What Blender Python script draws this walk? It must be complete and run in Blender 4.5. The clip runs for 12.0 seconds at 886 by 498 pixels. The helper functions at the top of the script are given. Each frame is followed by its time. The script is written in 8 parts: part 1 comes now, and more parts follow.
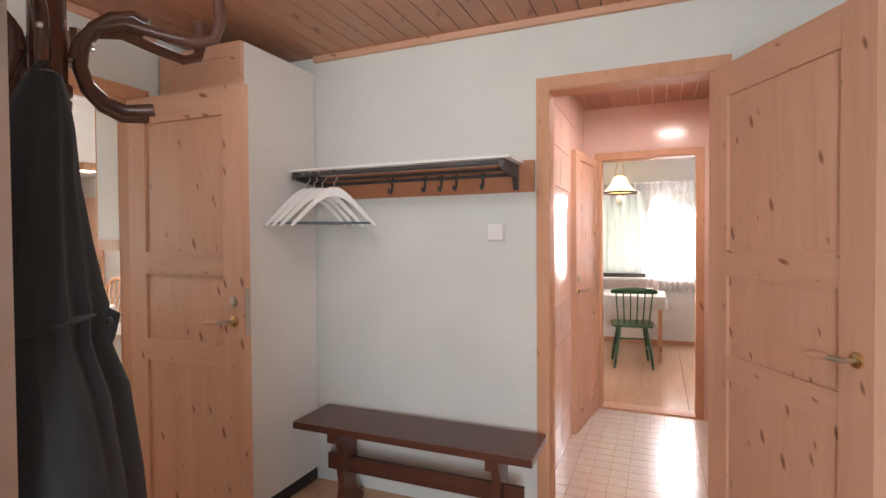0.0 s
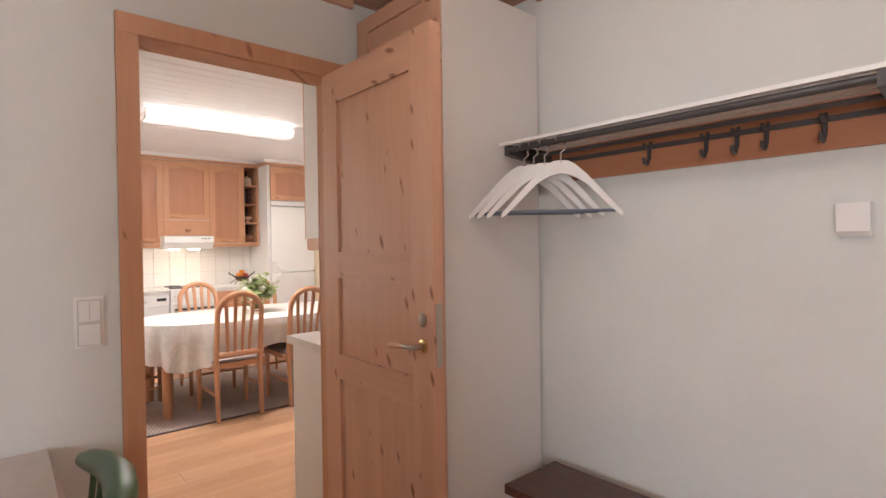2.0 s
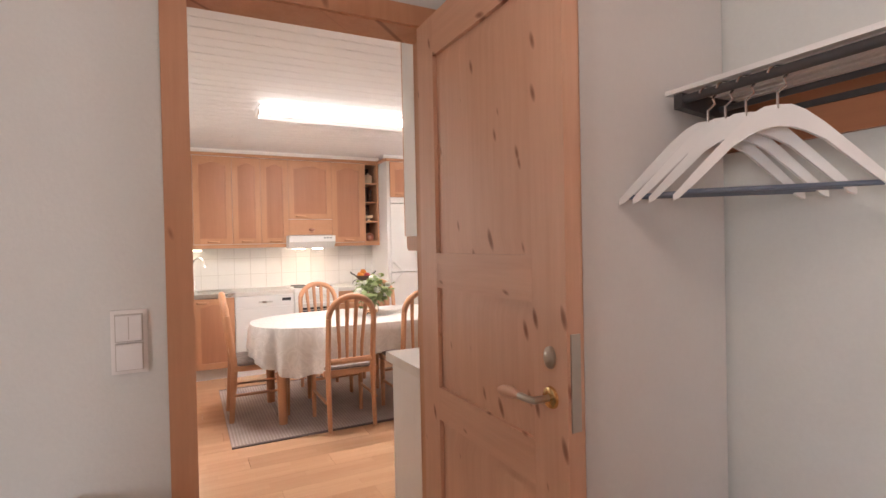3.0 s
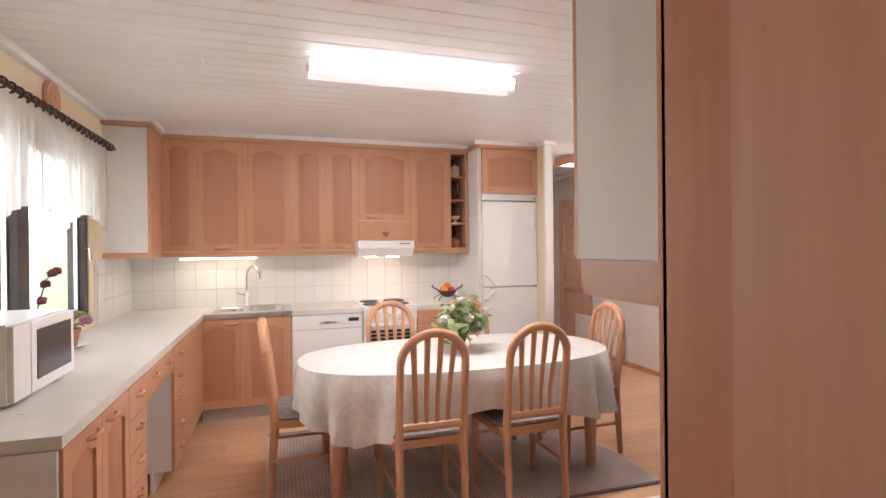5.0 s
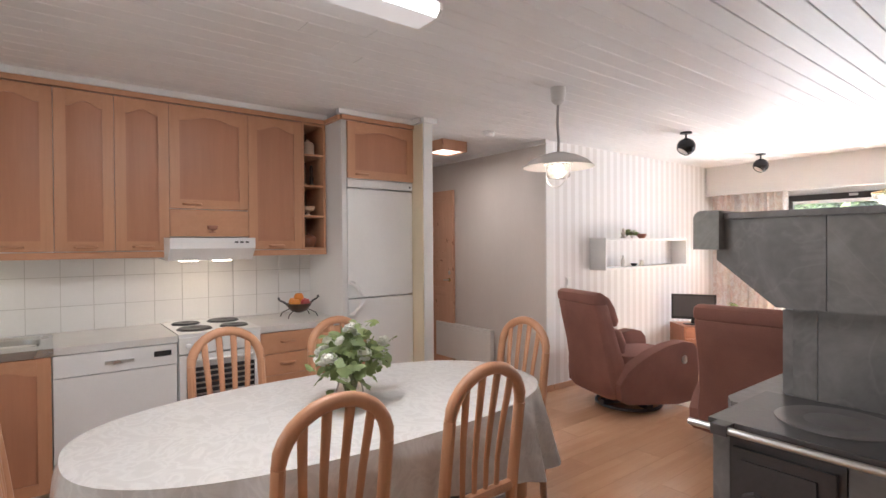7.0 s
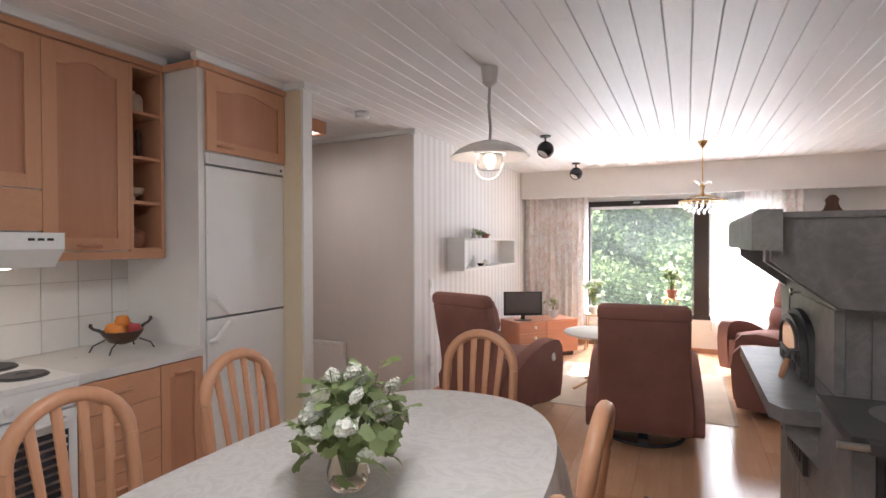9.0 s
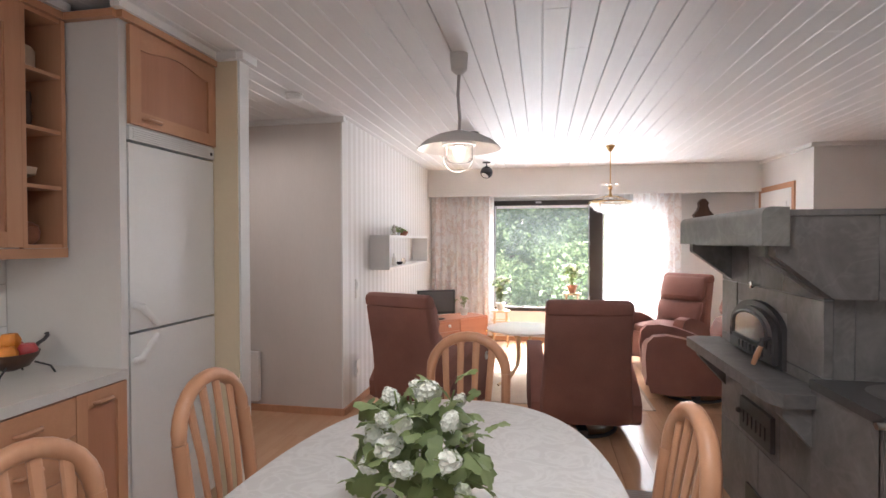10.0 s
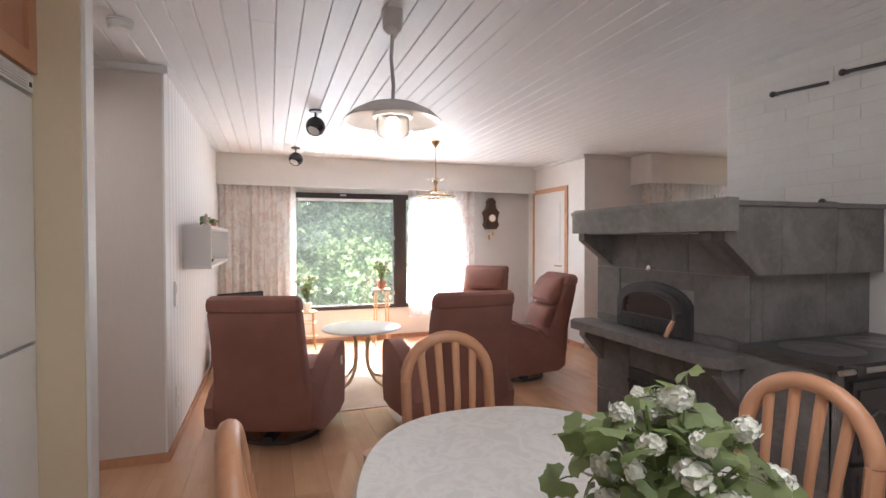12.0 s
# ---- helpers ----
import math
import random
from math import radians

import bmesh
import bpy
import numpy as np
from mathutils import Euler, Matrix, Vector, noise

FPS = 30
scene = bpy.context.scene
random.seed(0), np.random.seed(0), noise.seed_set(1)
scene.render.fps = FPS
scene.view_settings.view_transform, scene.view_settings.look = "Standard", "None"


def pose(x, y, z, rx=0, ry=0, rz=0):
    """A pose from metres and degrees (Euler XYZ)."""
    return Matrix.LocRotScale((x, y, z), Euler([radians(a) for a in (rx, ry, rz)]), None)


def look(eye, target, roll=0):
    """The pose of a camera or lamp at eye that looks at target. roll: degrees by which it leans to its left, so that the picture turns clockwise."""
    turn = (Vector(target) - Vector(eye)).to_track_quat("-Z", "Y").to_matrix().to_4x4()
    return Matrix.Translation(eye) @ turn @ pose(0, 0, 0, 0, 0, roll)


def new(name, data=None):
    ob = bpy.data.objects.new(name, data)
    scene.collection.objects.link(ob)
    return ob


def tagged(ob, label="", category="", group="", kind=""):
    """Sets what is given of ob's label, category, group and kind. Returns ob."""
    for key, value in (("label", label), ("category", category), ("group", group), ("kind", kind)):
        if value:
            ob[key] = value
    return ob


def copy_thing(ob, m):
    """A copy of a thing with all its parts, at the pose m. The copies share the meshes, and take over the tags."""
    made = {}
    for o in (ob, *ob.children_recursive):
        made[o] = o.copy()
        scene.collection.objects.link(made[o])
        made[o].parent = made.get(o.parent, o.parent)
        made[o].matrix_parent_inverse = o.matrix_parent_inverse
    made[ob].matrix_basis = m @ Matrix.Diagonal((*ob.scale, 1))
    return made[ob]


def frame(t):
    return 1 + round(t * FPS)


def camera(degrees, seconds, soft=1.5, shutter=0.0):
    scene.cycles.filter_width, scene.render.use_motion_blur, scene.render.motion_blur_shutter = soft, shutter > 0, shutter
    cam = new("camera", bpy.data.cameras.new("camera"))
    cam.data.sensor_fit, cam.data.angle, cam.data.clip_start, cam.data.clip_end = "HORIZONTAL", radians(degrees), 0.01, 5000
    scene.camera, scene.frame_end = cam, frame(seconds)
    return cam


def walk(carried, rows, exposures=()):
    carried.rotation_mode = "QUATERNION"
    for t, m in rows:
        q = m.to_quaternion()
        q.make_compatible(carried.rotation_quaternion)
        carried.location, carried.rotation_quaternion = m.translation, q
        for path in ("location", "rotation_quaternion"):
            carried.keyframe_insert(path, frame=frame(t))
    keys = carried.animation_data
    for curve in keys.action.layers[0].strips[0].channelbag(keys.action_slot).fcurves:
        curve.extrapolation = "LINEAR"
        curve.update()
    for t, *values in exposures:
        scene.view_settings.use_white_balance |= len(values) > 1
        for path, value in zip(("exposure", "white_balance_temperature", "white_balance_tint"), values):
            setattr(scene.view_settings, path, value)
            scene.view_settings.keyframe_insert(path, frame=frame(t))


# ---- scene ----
cam = camera(81.6, 12.0)
PATH = [
    (0, (-0.002, 0.108, 1.372), (-0.778, 1.951, 1.332), -0.4),
    (0.5, (-0.07, 0.245, 1.358), (-0.99, 2.02, 1.319), -0.6),
    (1, (-0.145, 0.4, 1.365), (-1.246, 2.069, 1.327), -0.6),
    (1.5, (-0.246, 0.583, 1.342), (-1.54, 2.107, 1.314), -1.1),
    (2, (-0.409, 0.78, 1.349), (-1.925, 2.085, 1.327), -0.8),
    (2.5, (-0.602, 0.95, 1.344), (-2.274, 2.048, 1.322), -1.1),
    (3, (-0.831, 1.121, 1.35), (-2.621, 2.014, 1.328), -1.2),
    (3.5, (-1.091, 1.246, 1.351), (-2.966, 1.941, 1.333), -1.0),
    (3.7, (-1.206, 1.29, 1.344), (-3.104, 1.922, 1.328), -0.9),
    (5.3, (-2.211, 1.489, 1.408), (-4.117, 2.095, 1.402), -0.6),
    (5.5, (-2.317, 1.51, 1.409), (-4.203, 2.176, 1.404), -0.4),
    (6, (-2.59, 1.575, 1.439), (-4.405, 2.415, 1.423), -0.5),
    (6.5, (-2.843, 1.584, 1.424), (-4.572, 2.589, 1.41), -0.5),
    (7, (-3.126, 1.533, 1.419), (-4.709, 2.756, 1.399), -0.4),
    (9, (-4.25, 1.381, 1.424), (-5.109, 3.187, 1.397), -0.2),
    (9.5, (-4.525, 1.372, 1.42), (-5.161, 3.268, 1.391), -0.1),
    (10, (-4.821, 1.401, 1.413), (-5.197, 3.365, 1.38), -0.1),
    (10.5, (-5.091, 1.453, 1.396), (-5.216, 3.449, 1.363), -0.1),
    (11, (-5.358, 1.52, 1.366), (-5.213, 3.515, 1.331), -0.2),
    (11.5, (-5.573, 1.633, 1.355), (-5.179, 3.594, 1.318), -0.1),
    (12, (-5.786, 1.796, 1.361), (-5.147, 3.691, 1.322), -0.1),
]
EXPOSURE = [(0.0, 3.25, 6200, 9), (1.5, 3.2, 6450, 14), (3.0, 3.13, 6650, 18), (3.5, 3.1, 6620, 19), (5.5, 2.85, 6220, 17), (7.0, 2.28, 6000, 13), (9.0, 1.9, 5950, 13), (12.0, 1.85, 5950, 13)]
walk(cam, [(t, look(eye, target, roll)) for t, eye, target, roll in PATH], EXPOSURE)

# ---- world, sun, exposure ----
world = bpy.data.worlds.new("sky")
scene.world = world
world.use_nodes = True
wn = world.node_tree
sky = wn.nodes.new("ShaderNodeTexSky")
sky.sky_type = "NISHITA"
sky.sun_disc = False
sky.sun_elevation = radians(45)
sky.sun_rotation = radians(0)
wn.links.new(sky.outputs[0], wn.nodes["Background"].inputs[0])
wn.nodes["Background"].inputs[1].default_value = 0.15

sun = new("sun", bpy.data.lights.new("sun", "SUN"))
sun.data.energy, sun.data.angle, sun.data.color = 5.0, radians(0.5), (1.0, 0.95, 0.87)
sun.matrix_world = look((0, 0, 0), (0.03, -1.02, -1.0))


def area(name, at, target, sx, sy, power, color=(1, 1, 1)):
    lamp = new(name, bpy.data.lights.new(name, "AREA"))
    lamp.data.shape, lamp.data.size, lamp.data.size_y = "RECTANGLE", sx, sy
    lamp.data.energy, lamp.data.color = power, color
    lamp.matrix_world = look(at, target)
    return lamp


DAY = (0.95, 0.98, 1.0)
area("window_light_living", (-3.6, 8.67, 1.2), (-3.9, 5.0, 0.6), 0.75, 1.45, 10, DAY)
# two fill lamps added outdoors, out of view, for sky light and ground bounce
area("sky_fill_living", (-4.7, 9.35, 2.8), (-4.7, 7.4, 0.2), 1.7, 0.8, 85, DAY)
area("ground_fill_living", (-4.7, 11.0, -0.16), (-4.7, 5.5, 2.3), 3.4, 0.5, 64, DAY)
area("window_light_nook", (0.2, 7.2, 1.4), (-0.1, 5.0, 0.9), 0.45, 1.0, 6.5, DAY)
area("window_light_kitchen", (-5.0, 0.02, 1.5), (-5.0, 3.0, 1.2), 1.9, 1.0, 4.4, (1.0, 0.96, 0.9))
# fill lamp for the hall, at an added window out of view
area("hall_fill_light", (0.9, -1.95, 1.4), (-0.7, 2.0, 0.6), 0.9, 1.2, 7.1, DAY)
area("passage_lamp_light", (0.1, 3.5, 2.33), (0.1, 3.5, 0), 0.2, 0.2, 1.4, (1.0, 0.93, 0.86))
area("tube_light", (-4.81, 2.19, 2.29), (-4.81, 2.19, 0), 0.11, 1.1, 4.6, (1.0, 0.96, 0.9))
area("corridor_lamp_light", (-7.05, 4.6, 2.295), (-7.05, 4.6, 0), 0.22, 0.22, 1.4, (1.0, 0.9, 0.8))


def bulb(name, at, power, size, color):
    lamp = new(name, bpy.data.lights.new(name, "POINT"))
    lamp.data.energy, lamp.data.color, lamp.data.shadow_soft_size = power, color, size
    lamp.location = at
    return lamp


bulb("hall_lamp_light", (-1.0, 1.3, 2.2), 1.05, 0.06, (1.0, 0.95, 0.88))
bulb("pendant_bulb_light", (-5.25, 4.1, 1.825), 0.5, 0.02, (1.0, 0.86, 0.7))


# ---- materials ----
def ramp(nt, fac, stops):
    r = nt.nodes.new("ShaderNodeValToRGB")
    els = r.color_ramp.elements
    while len(els) < len(stops):
        els.new(0.5)
    for e, (p, c) in zip(els, stops):
        e.position, e.color = p, (*c, 1)
    nt.links.new(fac, r.inputs[0])
    return r.outputs[0]


def base(name, rough, metal=0.0):
    m = bpy.data.materials.new(name)
    m.use_nodes = True
    nt = m.node_tree
    b = nt.nodes["Principled BSDF"]
    b.inputs["Roughness"].default_value, b.inputs["Metallic"].default_value = rough, metal
    return m, nt, b


def coords(nt, scale=(1, 1, 1), shift=True):
    tc, mp = nt.nodes.new("ShaderNodeTexCoord"), nt.nodes.new("ShaderNodeMapping")
    mp.inputs["Scale"].default_value = scale
    nt.links.new(tc.outputs["Object"], mp.inputs[0])
    if shift:
        oi, mul = nt.nodes.new("ShaderNodeObjectInfo"), nt.nodes.new("ShaderNodeVectorMath")
        mul.operation = "SCALE"
        mul.inputs[0].default_value = (17.0, 31.0, 23.0)
        nt.links.new(oi.outputs["Random"], mul.inputs["Scale"])
        nt.links.new(mul.outputs[0], mp.inputs["Location"])
    return mp.outputs[0]


def noise_tex(nt, vec, scale, detail=3.0, rough=0.5, distort=0.0):
    n = nt.nodes.new("ShaderNodeTexNoise")
    for k, v in (("Scale", scale), ("Detail", detail), ("Roughness", rough), ("Distortion", distort)):
        n.inputs[k].default_value = v
    nt.links.new(vec, n.inputs["Vector"])
    return n.outputs["Fac"]


def blend(nt, fac, a, b, kind="MIX"):
    m = nt.nodes.new("ShaderNodeMix")
    m.data_type, m.blend_type = "RGBA", kind
    for sock, v in ((m.inputs[0], fac), (m.inputs[6], a), (m.inputs[7], b)):
        if isinstance(v, (int, float)):
            sock.default_value = v
        elif isinstance(v, tuple):
            sock.default_value = (*v, 1)
        else:
            nt.links.new(v, sock)
    return m.outputs[2]


def bumped(nt, b, height, strength=0.2, dist=0.002):
    bp = nt.nodes.new("ShaderNodeBump")
    bp.inputs["Strength"].default_value, bp.inputs["Distance"].default_value = strength, dist
    nt.links.new(height, bp.inputs["Height"])
    nt.links.new(bp.outputs[0], b.inputs["Normal"])


def shade(c, k):
    return tuple(min(1.0, v * k) for v in c)


def plain(name, c, rough=0.5, metal=0.0, var=0.08, coarse=3.0, fine=60.0, bump=0.15, stretch=(1, 1, 1)):
    """A surface of one colour with broad and fine variation and slight relief."""
    m, nt, b = base(name, rough, metal)
    v = coords(nt, stretch)
    big, small = noise_tex(nt, v, coarse), noise_tex(nt, v, fine, 2.0)
    col = ramp(nt, big, ((0.3, shade(c, 1 - var)), (0.7, shade(c, 1 + var))))
    col = blend(nt, 0.35, col, ramp(nt, small, ((0.25, shade(c, 1 - var)), (0.75, shade(c, 1 + var)))))
    nt.links.new(col, b.inputs["Base Color"])
    rr = nt.nodes.new("ShaderNodeMapRange")
    rr.inputs["To Min"].default_value, rr.inputs["To Max"].default_value = max(0.02, rough - 0.06), min(1, rough + 0.08)
    nt.links.new(big, rr.inputs["Value"])
    nt.links.new(rr.outputs[0], b.inputs["Roughness"])
    if bump:
        bumped(nt, b, small, bump)
    return m


def wood(name, light, dark, axis="z", rough=0.4, knots=0.0, knot_scale=5.0, grain=1.0):
    """Wood with its grain along an axis, streaks, and knots if any."""
    m, nt, b = base(name, rough)
    long_, wide = 0.9 * grain, 14.0 * grain
    st = {"x": (long_, wide, wide), "y": (wide, long_, wide), "z": (wide, wide, long_)}[axis]
    v = coords(nt, st)
    streak, fine = noise_tex(nt, v, 1.0, 4.0, 0.6, 0.6), noise_tex(nt, v, 6.0, 3.0, 0.6)
    col = ramp(nt, streak, ((0.25, dark), (0.5, tuple((p + q) / 2 for p, q in zip(light, dark))), (0.75, light)))
    col = blend(nt, 0.3, col, ramp(nt, fine, ((0.3, dark), (0.7, light))))
    if knots:
        # knots lie in the plane of the board: along the grain, and across it
        sp, cb = nt.nodes.new("ShaderNodeSeparateXYZ"), nt.nodes.new("ShaderNodeCombineXYZ")
        nt.links.new(coords(nt, (1, 1, 1)), sp.inputs[0])
        across = nt.nodes.new("ShaderNodeMath")
        across.operation = "ADD"
        i = "xyz".index(axis)
        nt.links.new(sp.outputs[(i + 1) % 3], across.inputs[0])
        nt.links.new(sp.outputs[(i + 2) % 3], across.inputs[1])
        along = nt.nodes.new("ShaderNodeMath")
        along.operation = "MULTIPLY_ADD"
        slant = nt.nodes.new("ShaderNodeMath")
        slant.operation = "MULTIPLY"
        slant.inputs[1].default_value = 0.7
        nt.links.new(across.outputs[0], slant.inputs[0])
        along.inputs[1].default_value = 0.55
        nt.links.new(sp.outputs[i], along.inputs[0])
        nt.links.new(slant.outputs[0], along.inputs[2])
        nt.links.new(across.outputs[0], cb.inputs[0])
        nt.links.new(along.outputs[0], cb.inputs[1])
        vo = nt.nodes.new("ShaderNodeTexVoronoi")
        vo.voronoi_dimensions = "2D"
        vo.inputs["Scale"].default_value = knot_scale
        nt.links.new(cb.outputs[0], vo.inputs["Vector"])
        rs = nt.nodes.new("ShaderNodeSeparateXYZ")
        nt.links.new(vo.outputs["Color"], rs.inputs[0])
        size = nt.nodes.new("ShaderNodeMath")
        size.operation = "MULTIPLY_ADD"
        size.inputs[1].default_value = 0.19
        nt.links.new(rs.outputs[0], size.inputs[0])
        nt.links.new(vo.outputs["Distance"], size.inputs[2])
        d = ramp(nt, size.outputs[0], ((0.06, (1, 1, 1)), (0.1, (0.7, 0.7, 0.7)), (0.15, (0, 0, 0))))
        dd = nt.nodes.new("ShaderNodeMath")
        dd.operation = "MULTIPLY"
        dd.inputs[1].default_value = knots
        nt.links.new(d, dd.inputs[0])
        col = blend(nt, dd.outputs[0], col, (dark[0] * 0.42, dark[1] * 0.28, dark[2] * 0.2))
    nt.links.new(col, b.inputs["Base Color"])
    bumped(nt, b, fine, 0.08)
    return m


def emit(name, c, strength):
    m, nt, b = base(name, 0.5)
    b.inputs["Base Color"].default_value = (*c, 1)
    b.inputs["Emission Color"].default_value = (*c, 1)
    b.inputs["Emission Strength"].default_value = strength
    return m


def glassy(name, c=(1, 1, 1), rough=0.0, ior=1.45):
    m, nt, b = base(name, rough)
    b.inputs["Base Color"].default_value = (*c, 1)
    b.inputs["Transmission Weight"].default_value = 1.0
    b.inputs["IOR"].default_value = ior
    return m


def veiled(name, veil):
    """Window glass with a faint white haze mixed in, standing for daylight glare."""
    m, nt, b = base(name, 0.0)
    b.inputs["Transmission Weight"].default_value = 1.0
    b.inputs["IOR"].default_value = 1.45
    n = noise_tex(nt, coords(nt, (1, 1, 1)), 2.0, 3.0)
    mr = nt.nodes.new("ShaderNodeMapRange")
    mr.inputs["To Min"].default_value, mr.inputs["To Max"].default_value = veil * 0.7, veil * 1.3
    nt.links.new(n, mr.inputs["Value"])
    tr, mx = nt.nodes.new("ShaderNodeBsdfTranslucent"), nt.nodes.new("ShaderNodeMixShader")
    tr.inputs[0].default_value = (0.9, 0.92, 0.88, 1)
    nt.links.new(mr.outputs[0], mx.inputs[0])
    nt.links.new(b.outputs[0], mx.inputs[1])
    nt.links.new(tr.outputs[0], mx.inputs[2])
    nt.links.new(mx.outputs[0], nt.nodes["Material Output"].inputs[0])
    return m


def striped(name, c1, c2, width):
    """Wallpaper with broad upright stripes along a wall that runs in y."""
    m, nt, b = base(name, 0.7)
    v = coords(nt, (1, 1, 1), False)
    sx = nt.nodes.new("ShaderNodeSeparateXYZ")
    nt.links.new(v, sx.inputs[0])
    pp = nt.nodes.new("ShaderNodeMath")
    pp.operation = "PINGPONG"
    pp.inputs[1].default_value = width
    nt.links.new(sx.outputs[1], pp.inputs[0])
    dv = nt.nodes.new("ShaderNodeMath")
    dv.operation = "DIVIDE"
    dv.inputs[1].default_value = width
    nt.links.new(pp.outputs[0], dv.inputs[0])
    col = ramp(nt, dv.outputs[0], ((0.0, c1), (0.44, c1), (0.52, c2), (1.0, c2)))
    n = noise_tex(nt, v, 45.0)
    col = blend(nt, 0.12, col, ramp(nt, n, ((0.3, shade(c1, 0.85)), (0.7, shade(c1, 1.05)))))
    nt.links.new(col, b.inputs["Base Color"])
    bumped(nt, b, n, 0.1)
    return m


def soapstone(name, c=(0.175, 0.166, 0.162)):
    m, nt, b = base(name, 0.42)
    v = coords(nt)
    n1, n2, n3 = noise_tex(nt, v, 3.0, 6.0, 0.65, 1.2), noise_tex(nt, v, 30.0, 3.0), noise_tex(nt, v, 2.2, 3.0, 0.5, 2.5)
    col = ramp(nt, n1, ((0.3, shade(c, 0.6)), (0.52, c), (0.75, shade(c, 1.5))))
    vein = ramp(nt, n3, ((0.47, (0, 0, 0)), (0.5, (0.16, 0.16, 0.16)), (0.53, (0, 0, 0))))
    col = blend(nt, vein, col, shade(c, 2.2))
    col = blend(nt, 0.2, col, ramp(nt, n2, ((0.3, shade(c, 0.7)), (0.7, shade(c, 1.4)))))
    nt.links.new(col, b.inputs["Base Color"])
    bumped(nt, b, n2, 0.12)
    return m


def printed(name, ground, ink, scale, see_through=0.0, through_cloth=0.6):
    """Curtain cloth with a loose printed pattern; see_through lets daylight pass."""
    m, nt, b = base(name, 0.85)
    v = coords(nt, (1, 1, 0.6), False)
    n = noise_tex(nt, v, scale, 3.0, 0.6, 1.5)
    weave = noise_tex(nt, v, 220.0, 1.0)
    col = ramp(nt, n, ((0.47, ground), (0.56, ink), (0.66, ground)))
    col = blend(nt, 0.15, col, ramp(nt, weave, ((0.3, shade(ground, 0.8)), (0.7, ground))))
    nt.links.new(col, b.inputs["Base Color"])
    tr, mx = nt.nodes.new("ShaderNodeBsdfTranslucent"), nt.nodes.new("ShaderNodeMixShader")
    nt.links.new(col, tr.inputs[0])
    mx.inputs[0].default_value = through_cloth
    nt.links.new(b.outputs[0], mx.inputs[1])
    nt.links.new(tr.outputs[0], mx.inputs[2])
    last = mx.outputs[0]
    if see_through:
        tp, m2 = nt.nodes.new("ShaderNodeBsdfTransparent"), nt.nodes.new("ShaderNodeMixShader")
        m2.inputs[0].default_value = see_through
        nt.links.new(last, m2.inputs[1])
        nt.links.new(tp.outputs[0], m2.inputs[2])
        last = m2.outputs[0]
    nt.links.new(last, nt.nodes["Material Output"].inputs[0])
    bumped(nt, b, weave, 0.1)
    return m


def leafy(name, c):
    """A thin leaf: mottled green that lets some light through."""
    m = plain(name, c, 0.5, var=0.3, coarse=9, fine=60)
    nt = m.node_tree
    b = nt.nodes["Principled BSDF"]
    tr, mx = nt.nodes.new("ShaderNodeBsdfTranslucent"), nt.nodes.new("ShaderNodeMixShader")
    tr.inputs[0].default_value = (c[0] * 1.5, c[1] * 1.5, c[2] * 1.2, 1)
    mx.inputs[0].default_value = 0.42
    nt.links.new(b.outputs[0], mx.inputs[1])
    nt.links.new(tr.outputs[0], mx.inputs[2])
    nt.links.new(mx.outputs[0], nt.nodes["Material Output"].inputs[0])
    return m


